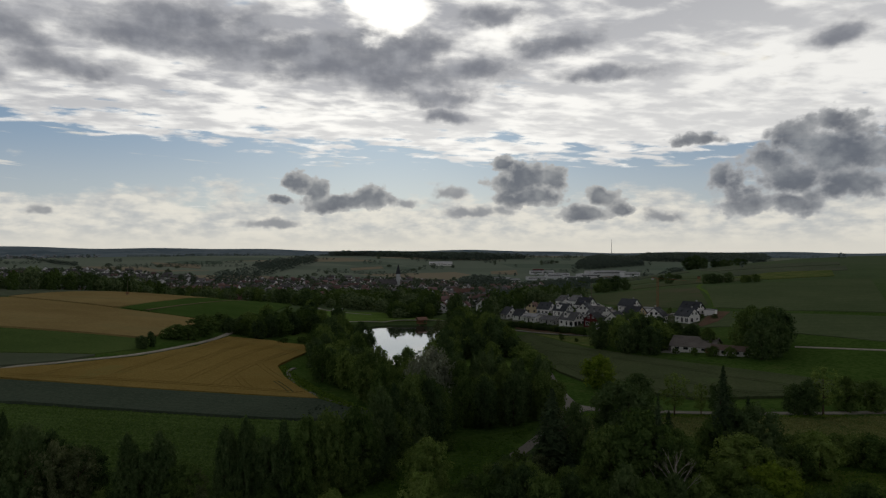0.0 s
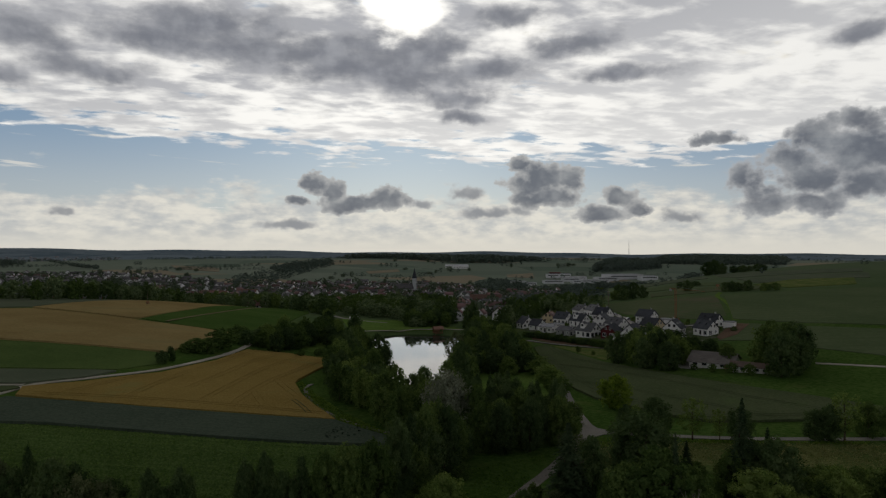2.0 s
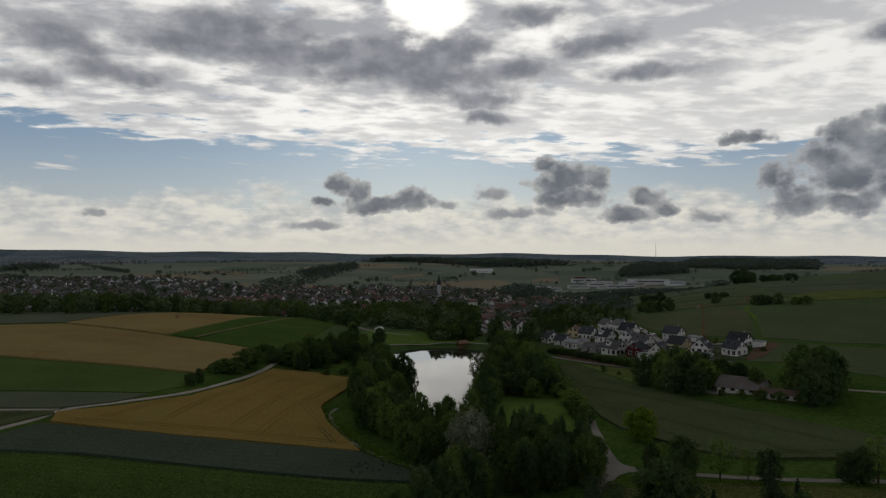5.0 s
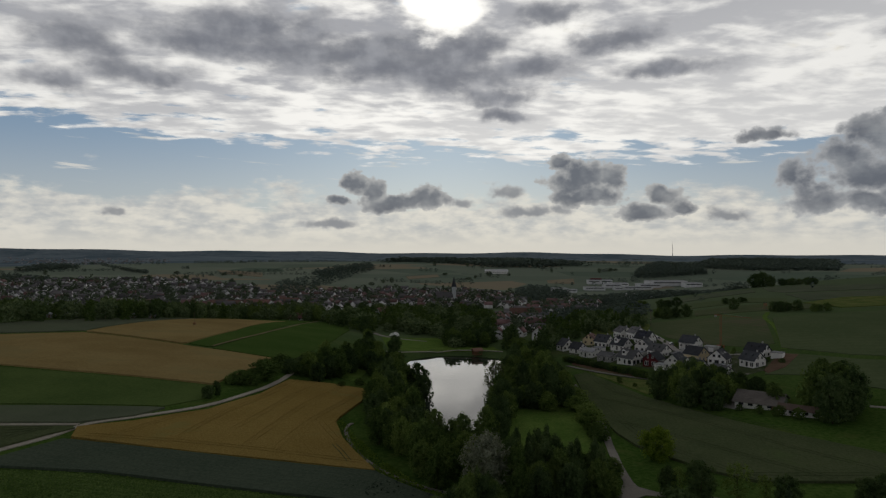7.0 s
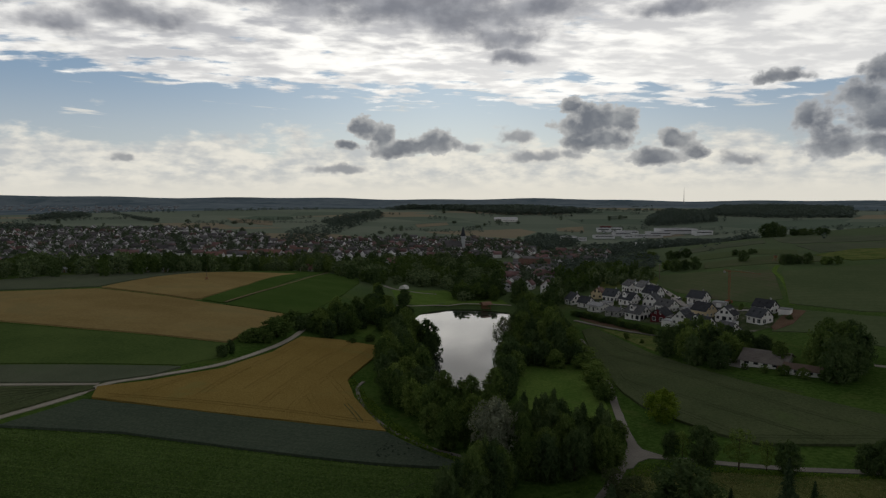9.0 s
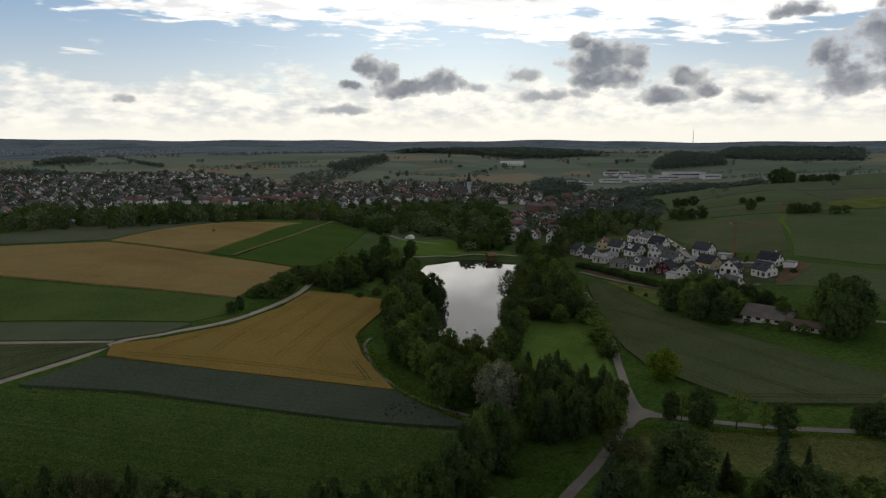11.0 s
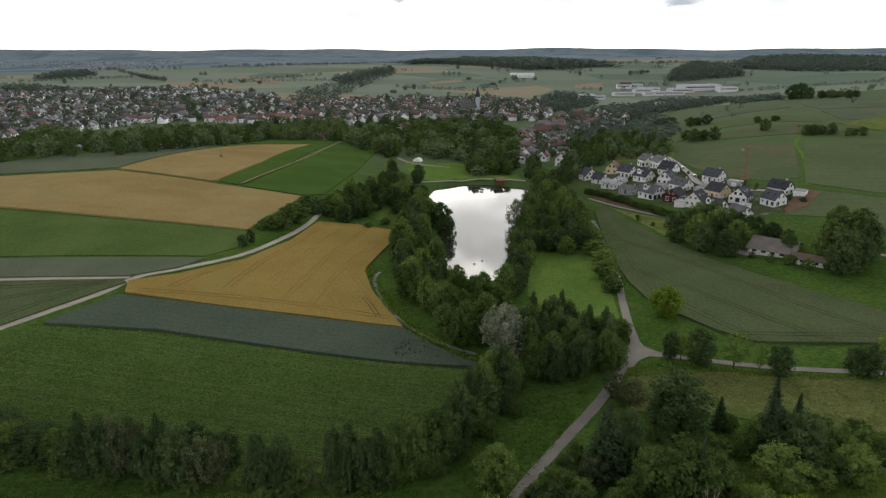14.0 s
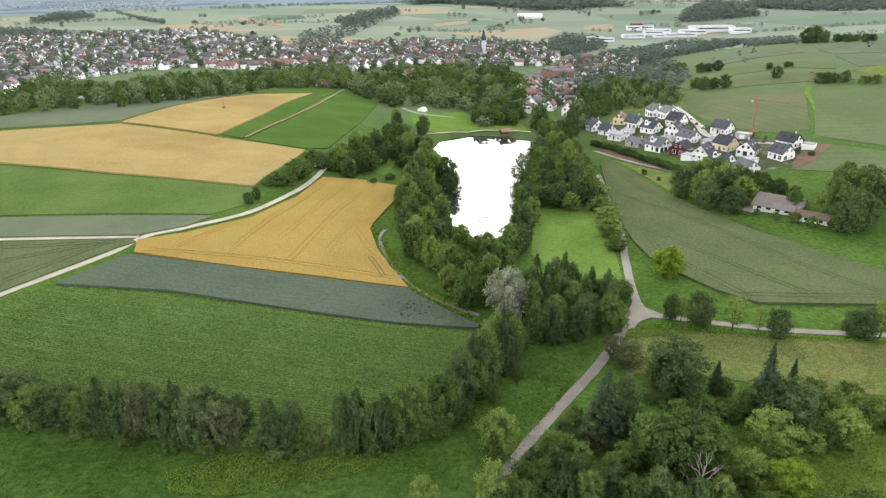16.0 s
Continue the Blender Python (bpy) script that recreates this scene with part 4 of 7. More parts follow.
def crop_rows(name, poly, gap, slope, mat, label, tall=0.32, step=0.75):
    """Rows of leafy plants: bumpy ridges along lines of the given slope, cut at the field's edge."""
    rng = np.random.default_rng(4)
    c, s = math.cos(slope), math.sin(slope)
    turned = [(x * c + y * s, -x * s + y * c) for x, y in poly]
    lo, hi = min(p[1] for p in turned), max(p[1] for p in turned)
    verts, tris, k = [], [], 0
    v = lo + gap
    while v < hi:
        cuts = sorted(a[0] + (v - a[1]) / (b[1] - a[1]) * (b[0] - a[0]) for a, b in zip(turned, turned[1:] + turned[:1]) if (a[1] > v) != (b[1] > v))
        for u0, u1 in zip(cuts[::2], cuts[1::2]):
            n = int((u1 - u0) / step)
            if n < 2:
                continue
            u = np.linspace(u0 + 0.3, u1 - 0.3, n)
            w = v + rng.normal(size=n) * 0.08
            half = gap * rng.uniform(0.3, 0.42, n)
            top = tall * rng.uniform(0.6, 1.2, n)
            row = []
            for off, up in ((-half, 0), (0 * half, top), (half, 0)):
                uu, ww = u + rng.normal(size=n) * 0.1, w + off
                x, y = uu * c - ww * s, uu * s + ww * c
                row.append(np.stack([x, y, land(x, y) + 0.1 + up], 1))
            verts.append(np.concatenate(row))
            i = np.arange(n - 1)
            for a, b in ((0, n), (n, 2 * n)):
                tris += [np.stack([i + a, i + 1 + a, i + 1 + b], 1) + k, np.stack([i + a, i + 1 + b, i + b], 1) + k]
            k += 3 * n
        v += gap
    me = bpy.data.meshes.new(name)
    verts, tris = np.concatenate(verts), np.concatenate(tris)
    me.from_pydata(verts.tolist(), [], tris.tolist())
    me.materials.append(mat)
    return tagged(new(name, me), label, "crop", kind="stuff")


crop_rows("beet_plants", BEET, 0.85, -0.1, M["beet"], "rows of leafy green beet plants", 0.3, 0.5)

# ---- trees ----
def ico(sub):
    bm = bmesh.new()
    bmesh.ops.create_icosphere(bm, subdivisions=sub, radius=1.0)
    v = np.array([q.co[:] for q in bm.verts])
    f = np.array([[q.index for q in p.verts] for p in bm.faces])
    bm.free()
    return v, f


ICO1 = ico(1)


def fast_mesh(name, verts, tris, mats, index=None):
    """A triangle mesh from arrays."""
    me = bpy.data.meshes.new(name)
    n, m = len(verts), len(tris)
    me.vertices.add(n)
    me.vertices.foreach_set("co", np.ascontiguousarray(verts, np.float32).ravel())
    me.loops.add(m * 3)
    me.loops.foreach_set("vertex_index", np.ascontiguousarray(tris, np.int32).ravel())
    me.polygons.add(m)
    me.polygons.foreach_set("loop_start", np.arange(0, m * 3, 3, dtype=np.int32))
    for q in mats:
        me.materials.append(q)
    if index is not None:
        me.polygons.foreach_set("material_index", np.ascontiguousarray(index, np.int32))
    me.update(calc_edges=True)
    me.validate()
    return me


def join(pieces):
    """Pieces (verts, tris) put together as one pair of arrays."""
    vs, ts, k = [], [], 0
    for v, t in pieces:
        vs.append(v)
        ts.append(t + k)
        k += len(v)
    return np.concatenate(vs), np.concatenate(ts)


def cards(rng, centres, normals, size):
    """Small four-cornered leaf sprays at centres, about square to normals."""
    n = len(centres)
    a = rng.normal(size=(n, 3))
    u = np.cross(normals, a)
    u /= np.linalg.norm(u, axis=1)[:, None] + 1e-9
    w = np.cross(normals, u)
    s = (size * rng.uniform(0.6, 1.3, n))[:, None]
    k = rng.uniform(0.45, 1.0, n)[:, None]
    fold = normals * s * rng.uniform(-0.35, 0.35, n)[:, None]
    v = np.stack([centres - u * s, centres - w * s * k + fold, centres + u * s, centres + w * s * k + fold], 1).reshape(-1, 3)
    i = np.arange(n)[:, None] * 4
    return v, np.concatenate([i + [0, 1, 2], i + [0, 2, 3]]).astype(int)


def lumpy(rng, c, r, base, amount):
    v, f = base
    d = 1 + amount * (rng.random(len(v)) - 0.5)
    return c + v * d[:, None] * r, f


def crown_broad(seed, blobs, leaves, size, h=10.0, w=8.0, foot=0.1, core=0.66, squat=0.9, cone=False, ragged=0.25):
    """A leafy crown: a few boughs, each with many small ragged clumps of leaf sprays over rough dark cores, filling a rounded or pointed outline."""
    rng = np.random.default_rng(seed)
    out = []
    bulge = rng.uniform(0.75, 1.2, 9)
    tip = rng.normal(size=2) * w * 0.03
    for k in range(blobs):
        t = min(1.0, max(0.0, (k + rng.uniform(0.0, 1.0)) / blobs))
        z = h * (foot + (0.95 - foot) * t)
        span = (1 - t) ** 0.75 * 0.95 + 0.06 if cone else math.sin(math.pi * (0.13 + 0.77 * t)) ** 0.62
        ang = k * 2.39996 + rng.normal() * 0.35
        lobe = bulge[(int(ang * 1.1) + int(t * 4)) % 9]
        span *= 1 + ragged * (lobe - 1) * 2.2
        z *= 1 + ragged * (lobe - 1) * 0.25
        rad = w / 2 * span * (rng.uniform(0.66, 0.9) if k % 4 else rng.uniform(0.05, 0.5))
        r = w * rng.uniform(0.065, 0.125) * (0.6 + 0.55 * span)
        if t > 0.93:
            rad *= 0.3
        c = np.array([rad * math.cos(ang) + tip[0] * t, rad * math.sin(ang) + tip[1] * t, z])
        shape = np.array([r * rng.uniform(0.8, 1.3), r * rng.uniform(0.8, 1.3), r * squat * rng.uniform(0.8, 1.35)])
        if core:
            out.append(lumpy(rng, c * np.array([0.84, 0.84, 0.985]), shape * core * 0.85, ICO1, 0.5))
        d = rng.normal(size=(leaves, 3))
        d += np.array([math.cos(ang), math.sin(ang), 0.35]) * 0.5
        d /= np.linalg.norm(d, axis=1)[:, None]
        p = c + d * shape * rng.uniform(0.6, 1.55, leaves)[:, None]
        p[:, 2] = np.maximum(p[:, 2], 0.15)
        nn = d + rng.normal(size=d.shape) * 0.75 + np.array([0, 0, 0.25])
        out.append(cards(rng, p, nn / np.linalg.norm(nn, axis=1)[:, None], size))
    return join(out)


def crown_fir(seed, tiers, arms, h=12.0, w=6.0):
    """A fir: tiers of drooping boughs, each a row of needle sprays from stem to tip, round a dark core."""
    rng = np.random.default_rng(seed)
    out = []
    for k in range(5):
        z = h * (0.12 + 0.17 * k)
        out.append(lumpy(rng, np.array([0, 0, z]), np.array([w * 0.26 * (1 - z / h) + 0.12] * 2 + [h * 0.13]), ICO1, 0.3))
    for k in range(tiers):
        q = k / (tiers - 1)
        z = h * (0.05 + 0.95 * q)
        r = w / 2 * (1 - q) ** 0.85 * rng.uniform(0.8, 1.15) + 0.1
        n = max(5, int(arms * (1 - 0.55 * q)))
        a = rng.random() * 6.28 + np.arange(n) * 6.283 / n + rng.normal(size=n) * 0.25
        reach = r * rng.uniform(0.7, 1.15, n)
        for frac, s in ((1.0, 0.26), (0.86, 0.32), (0.7, 0.36), (0.5, 0.38), (0.3, 0.36)):
            b = a + rng.normal(size=n) * 0.07
            rr = reach * frac
            c = np.stack([rr * np.cos(b), rr * np.sin(b), z - rr * 0.34 - 0.1 * rr * frac + rng.normal(size=n) * 0.08], 1)
            nn = np.stack([np.cos(b) * 0.5, np.sin(b) * 0.5, np.full(n, 0.85)], 1) + rng.normal(size=(n, 3)) * 0.3
            out.append(cards(rng, c, nn / np.linalg.norm(nn, axis=1)[:, None], s * (0.5 + 0.6 * (1 - q))))
    return join(out)


def trunk_mesh(name, h, r, limbs, reach, mat, seed=1):
    rng = random.Random(seed)
    bm = bmesh.new()
    rod(bm, (0, 0, -0.4), (0.1, 0.05, h * 0.45), r, r * 0.6, 7)
    rod(bm, (0.1, 0.05, h * 0.45), (0.0, 0.2, h * 0.85), r * 0.6, r * 0.15, 6)
    for k in range(limbs):
        a, z = k * 2.4 + rng.random(), h * rng.uniform(0.22, 0.6)
        q = reach * rng.uniform(0.5, 0.95)
        elbow = (0.5 * q * math.cos(a), 0.5 * q * math.sin(a), z + q * 0.35)
        rod(bm, (0.06, 0.04, z), elbow, r * 0.4, r * 0.26, 5)
        rod(bm, elbow, (q * math.cos(a + 0.3), q * math.sin(a + 0.3), z + q * 0.9), r * 0.26, r * 0.08, 5)
    return from_bm(name, bm, mat)


KINDS = {  # kind: leaf material, label, category, maker, nominal height and width
    "o": ("leaf", "leafy green deciduous tree", "tree"),
    "d": ("leaf_dark", "dense dark green deciduous tree", "tree"),
    "a": ("leaf_dark", "pointed dark green alder", "tree"),
    "l": ("leaf_light", "light green broad-crowned tree", "tree"),
    "y": ("leaf_yellow", "bright yellow-green round tree in open grass", "tree"),
    "s": ("leaf_silver", "silver-grey willow with a rounded crown", "willow"),
    "g": ("leaf_grey", "grey-green tree with thin foliage", "tree"),
    "c": ("needle", "dark pointed conifer", "conifer"),
    "w": ("leaf_light", "slender young tree with open foliage", "tree"),
    "u": ("leaf", "rounded green bush", "bush"),
}


def crown_arrays(kind, seed, fine):
    if kind == "c":
        return crown_fir(seed, 34 if fine else 18, 20 if fine else 12)
    if kind == "w":
        return crown_broad(seed, 34, 56 if fine else 32, 0.17 if fine else 0.24, w=6.0, foot=0.24, core=0.4, ragged=0.5)
    if kind == "u":
        return crown_broad(seed, 30, 70 if fine else 32, 0.19 if fine else 0.28, h=5.0, w=6.0, foot=0.06, ragged=0.5)
    if kind == "s":
        return crown_broad(seed, 60, 90 if fine else 50, 0.19, foot=0.3, core=0.8, ragged=0.3)
    if kind == "g":
        return crown_broad(seed, 50, 70 if fine else 32, 0.18 if fine else 0.27, core=0.5, ragged=0.5)
    if kind == "a":
        return crown_broad(seed, 80, 72 if fine else 30, 0.2 if fine else 0.3, foot=0.02, core=0.7, squat=1.2, cone=True, w=8.0, ragged=0.3)
    return crown_broad(seed, 66, 84 if fine else 36, 0.2 if fine else 0.28, foot=0.04 if kind == "d" else 0.07, core=0.8, ragged=0.28)


NOMINAL = {"c": (12.0, 6.0), "w": (10.0, 6.0), "u": (5.0, 6.0)}
protos = {}


def tree_meshes(kind, variant, fine):
    key = (kind, variant, fine)
    if key not in protos:
        h, w = NOMINAL.get(kind, (10.0, 8.0))
        v, t = crown_arrays(kind, 11 + variant * 7 + ord(kind), fine)
        protos[key] = (fast_mesh("crown", v, t, [M[KINDS[kind][0]]]),
                       trunk_mesh("trunk", h, 0.2 if kind != "u" else 0.09, 5, w * 0.35, M["bark"], variant))
    return protos[key]


tree_rng = random.Random(5)


def plant(kind, x, y, h, w, group, fine, where="", name=""):
    """One tree of its own: an empty at its foot with trunk and crown."""
    crown, trunk = tree_meshes(kind, tree_rng.randrange(4), fine)
    nh, nw = NOMINAL.get(kind, (10.0, 8.0))
    cat, slim = KINDS[kind][2], 1.35 if kind == "c" else 0.76
    root = thing(name or {"conifer": "conifer", "bush": "bush", "willow": "willow_tree"}.get(cat, "tree"), (KINDS[kind][1] + " " + where).strip(), cat, group)
    root.matrix_basis = pose(x, y, height(x, y) - 0.1, 0, 0, tree_rng.uniform(0, 360)) @ Matrix.Diagonal((slim * w / nw, slim * w / nw, 0.94 * h / nh, 1))
    for nm, me in (("trunk", trunk), ("crown", crown)):
        ob = new(nm, me)
        ob.parent = root
    return root


def scatter(poly, gap, rng, tries=40):
    """Points at least gap apart in a polygon."""
    xs, ys = [p[0] for p in poly], [p[1] for p in poly]
    pts, grid = [], {}
    area = (max(xs) - min(xs)) * (max(ys) - min(ys))
    for _ in range(int(area / gap ** 2 * tries / 4)):
        x, y = rng.uniform(min(xs), max(xs)), rng.uniform(min(ys), max(ys))
        if not inside_poly(x, y, poly):
            continue
        i, j = int(x // gap), int(y // gap)
        if all((x - a) ** 2 + (y - b) ** 2 >= gap * gap for di in (-1, 0, 1) for dj in (-1, 0, 1) for a, b in grid.get((i + di, j + dj), ())):
            grid.setdefault((i, j), []).append((x, y))
            pts.append((x, y))
    return pts


WOOD_POND_WEST = [(-48.0, 232.4), (-51.5, 273.7), (-50.7, 320.3), (-38.3, 307.0), (-33.0, 285.6), (-29.4, 246.4), (-18.4, 205.8), (-12.8, 188.5), (-7.0, 181.3),
    (-6.8, 171.1), (-8.5, 158.5), (-6.4, 149.7), (-11.8, 150.1), (-20.2, 160.5), (-29.4, 174.7), (-37.3, 193.2), (-42.0, 210.2)]
WOOD_POND_SOUTH = [(2.5, 165.7), (14.3, 167.1), (25.2, 151.5), (24.3, 144.0), (17.5, 139.7), (4.7, 136.5), (3.1, 142.6)]
WOOD_POND_EAST = [(-6.5, 305.1), (8.6, 315.9), (20.6, 337.1), (30.6, 297.7), (30.5, 267.5), (23.4, 249.7), (13.5, 254.0), (4.3, 245.4), (2.2, 209.7), (-3.7, 185.8),
    (-8.7, 180.0), (-12.4, 188.5), (-7.6, 211.3), (-3.5, 263.2)]
WOOD_DAM_EAST = [(4.4, 427.4), (14.7, 401.8), (24.5, 355.9), (31.6, 310.1), (10.0, 315.3), (6.0, 360.9)]
WOOD_DITCH_NORTH = [(-89.7, 275.3), (-90.3, 302.6), (-85.9, 330.6), (-79.8, 351.8), (-83.8, 404.0), (-62.9, 357.2), (-53.4, 358.3), (-52.7, 323.7), (-59.3, 303.2),
    (-67.2, 321.4), (-72.4, 287.4), (-78.8, 266.4)]
WOOD_BELT = [(-261.0, 385.8), (-307.9, 496.8), (-333.8, 606.7), (-318.6, 660.7), (-300.7, 724.3), (-274.9, 695.9), (-236.7, 597.4), (-206.3, 426.0), (-220.8, 379.0),
    (-235.4, 349.2)]
WOOD_BELT_WEST = [(-352.2, 322.2), (-328.9, 369.4), (-364.8, 442.8), (-364.8, 479.2), (-276.9, 406.5), (-241.2, 355.2), (-269.7, 324.3), (-324.3, 295.0)]
WOOD_PARK = [(-141.9, 512.5), (-185.6, 657.1), (-188.1, 752.0), (-147.5, 785.9), (-94.9, 806.6), (-24.3, 762.9), (-2.9, 578.7), (-4.4, 436.9), (-29.8, 410.0),
    (-39.8, 460.9), (-75.4, 493.8), (-94.6, 457.9), (-118.4, 488.1)]
WOOD_PARK_WEST = [(-284.4, 725.3), (-262.3, 791.9), (-211.2, 749.6), (-166.4, 582.4), (-201.7, 581.1), (-224.8, 564.1)]
WOOD_VILLAGE_SLOPE = [(33.5, 530.8), (54.2, 516.1), (72.5, 607.1), (102.1, 504.4), (103.2, 452.4), (95.6, 441.0), (59.5, 452.6), (38.0, 415.4), (25.7, 380.8),
    (20.0, 403.2)]
WOOD_SETTLEMENT_FRONT = [(66.6, 276.5), (77.5, 289.3), (91.3, 271.8), (86.7, 249.8), (78.4, 240.3), (70.1, 247.6), (64.4, 262.3)]
WOOD_BARN_TREES = [(95.8, 271.7), (103.9, 257.0), (104.1, 243.2), (100.6, 240.3), (97.4, 256.0), (91.0, 252.1)]
WOOD_BARN_EAST = [(112.5, 245.9), (124.7, 259.2), (130.3, 253.6), (119.6, 224.1), (105.0, 211.1), (102.8, 219.3)]
ROW_CREEK = [(-101.1, 95.1, 12.0, 11.5, 'd'), (-96.2, 94.4, 8.1, 10.3, 'l'), (-92.3, 94.9, 7.9, 9.2, 'd'), (-87.7, 93.8, 9.0, 8.1, 'd'), (-84.0, 93.7, 9.4, 7.4, 'o'), (-78.9, 93.2, 13.7, 6.6, 'a'),
    (-81.3, 93.2, 8.7, 6.3, 'd'), (-75.0, 92.6, 13.0, 7.2, 'd'), (-71.3, 92.4, 13.8, 7.2, 'g'), (-67.8, 92.4, 12.7, 7.6, 'g'), (-63.4, 92.4, 15.0, 5.0, 'a'), (-65.4, 92.2, 11.8, 6.6, 'd'),
    (-59.4, 91.7, 13.4, 8.4, 'd'), (-55.7, 92.2, 10.8, 7.4, 'g'), (-52.6, 92.9, 9.7, 7.7, 'g'), (-49.7, 92.6, 3.1, 4.1, 'u'), (-45.1, 92.2, 11.9, 7.2, 'a'), (-40.7, 92.4, 12.4, 7.0, 'a'),
    (-42.8, 92.2, 9.3, 6.2, 'd'), (-37.7, 93.2, 7.3, 6.5, 'o'), (-38.4, 90.4, 3.3, 6.9, 'u'), (-35.9, 94.2, 5.7, 5.3, 'g'), (-116, 97.5, 10, 9, 'd'), (-110.5, 96.4, 11, 8.6, 'o'),
    (-106, 95.6, 9.5, 8, 'd'), (-121, 100, 10, 9, 'o'), (-100.2, 99.0, 8.7, 11.5, 'd'), (-97.0, 98.2, 6.7, 10.3, 'd'), (-92.0, 97.9, 6.4, 9.2, 'd'), (-87.5, 97.2, 6.7, 8.1, 'd'),
    (-84.1, 96.8, 7.7, 7.4, 'd'), (-77.9, 97.1, 10.9, 6.6, 'a'), (-81.4, 96.1, 6.3, 6.3, 'd'), (-75.9, 95.8, 9.9, 7.2, 'd'), (-71.5, 96.2, 11.0, 7.2, 'd'), (-67.7, 95.3, 9.2, 7.6, 'd'),
    (-63.7, 95.1, 11.9, 5.0, 'a'), (-64.4, 95.7, 8.8, 6.6, 'd'), (-58.6, 95.4, 11.0, 8.4, 'd'), (-54.9, 95.8, 9.0, 7.4, 'd'), (-52.9, 96.9, 8.3, 7.7, 'd'), (-45.8, 95.8, 9.8, 7.2, 'a'),
    (-40.8, 95.7, 9.8, 7.0, 'a'), (-42.0, 95.5, 7.8, 6.2, 'd')]
ROW_CREEK_EAST = [(-31.8, 94.2, 12.8, 6.3, 'a'), (-29.0, 94.6, 14.0, 5.8, 'a'), (-26.2, 94.9, 11.0, 5.8, 'd'), (-23.7, 95.7, 13.0, 6.3, 'a'), (-20.5, 97.2, 13.4, 7.0, 'o'), (-21.5, 95.9, 5.7, 6.6, 'u'),
    (-17.6, 99.2, 13.7, 8.0, 'o'), (-13.9, 101.6, 14.0, 9.3, 'o'), (-15.8, 100.4, 6.7, 7.7, 'o'), (-11.6, 105.4, 7.3, 7.0, 'd'), (-11.9, 104.7, 12.0, 6.3, 'd'), (-32.1, 98.0, 10.8, 6.3, 'a'),
    (-29.1, 98.0, 11.9, 5.8, 'a'), (-25.8, 98.1, 8.3, 5.8, 'd'), (-24.1, 99.2, 9.7, 6.3, 'a'), (-19.7, 100.1, 11.4, 7.0, 'd'), (-18.0, 103.1, 11.2, 8.0, 'd'), (-13.9, 104.9, 11.4, 9.3, 'd'),
    (-15.6, 103.4, 5.0, 7.7, 'd'), (-11.6, 109.3, 5.9, 7.0, 'd'), (-12.7, 108.4, 9.9, 6.3, 'd'), (-9.9, 109.3, 11.2, 8.1, 'd'), (-8.2, 113.8, 9.7, 7.9, 'o'), (-10.5, 110.4, 15.4, 6.9, 'd'),
    (-8.7, 115.0, 14.9, 7.4, 'a'), (-5.8, 117.9, 11.7, 8.2, 'd'), (-6.3, 118.7, 16.1, 7.5, 'o'), (-2.8, 123.5, 14.0, 8.5, 'd'), (-3.9, 125.5, 15.6, 7.5, 'a'), (-0.8, 129.5, 11.8, 8.1, 'o'),
    (-2.2, 131.8, 12.0, 7.0, 'd'), (0.4, 134.2, 7.5, 7.2, 'd'), (-8.0, 119.3, 13.9, 7.3, 'd'), (-5.1, 124.2, 15.1, 7.4, 'o')]
CREEK_UNDER = [(-104, 93.2, 3.5, 6, 'u'), (-94.2, 92.2, 3.2, 6.0, 'u'), (-83.3, 91.0, 3.0, 5, 'u'), (-73.1, 90.0, 3.0, 5, 'u'), (-63.5, 89.6, 3.0, 5, 'u'), (-56.8, 89.6, 2.6, 4.5, 'u'),
    (-43, 89.8, 2.5, 4.5, 'u'), (-30.4, 92.2, 3.2, 5, 'u'), (-25.5, 93.0, 3.2, 5.4, 'u'), (-13.9, 99.9, 3.5, 5.2, 'u'), (-8.9, 106.1, 3.5, 5.2, 'u'), (-4.7, 113.6, 3.6, 5.5, 'u'),
    (0.3, 121.9, 3.2, 5.2, 'u')]
WILLOW = [(-2.4, 144.5, 17.0, 15.5, 's')]
BANK = [(-36.5, 292.3, 15.0, 12.4, 'd'), (-32, 277, 12.5, 9.2, 'd'), (-1.5, 300.0, 15.0, 13.0, 'g'), (-0.5, 276.5, 13.0, 10.2, 'o'), (-1.5, 252.2, 13.0, 9.9, 'o'), (-1.5, 231.6, 12, 9.4, 'o'),
    (4, 316.2, 14.0, 11.6, 'd'), (7.8, 330.6, 15.0, 12.0, 'd'), (-5.5, 215, 4.5, 7, 'w'), (-66.3, 316.9, 7.5, 7.7, 'o'), (-63.0, 381.8, 10.0, 9.1, 'd'), (-49.8, 274.0, 12.5, 11.3, 'd'),
    (-45.6, 296.8, 11.2, 11.0, 'o')]
YELLOW = [(44.3, 182.5, 10.2, 11.6, 'y'), (46.4, 90.0, 7.9, 10.2, 'y')]
ROADSIDE = [(39.6, 154.2, 7.6, 5.8, 'd'), (41.9, 152.4, 8.1, 5, 'w'), (46.4, 151.2, 10.1, 9.5, 'd'), (53.6, 148.9, 10.7, 8.5, 'w'), (59.5, 148.2, 8.2, 4.8, 'w'), (63.6, 147.0, 8.6, 7.6, 'd'),
    (81.6, 149.3, 7.7, 6.6, 'd'), (84.2, 148.5, 9.0, 7.5, 'd'), (87.7, 148.3, 12.3, 10, 'w'), (95.5, 152.4, 9.0, 8.6, 'o'), (102.2, 152.6, 8.0, 8.8, 'o')]
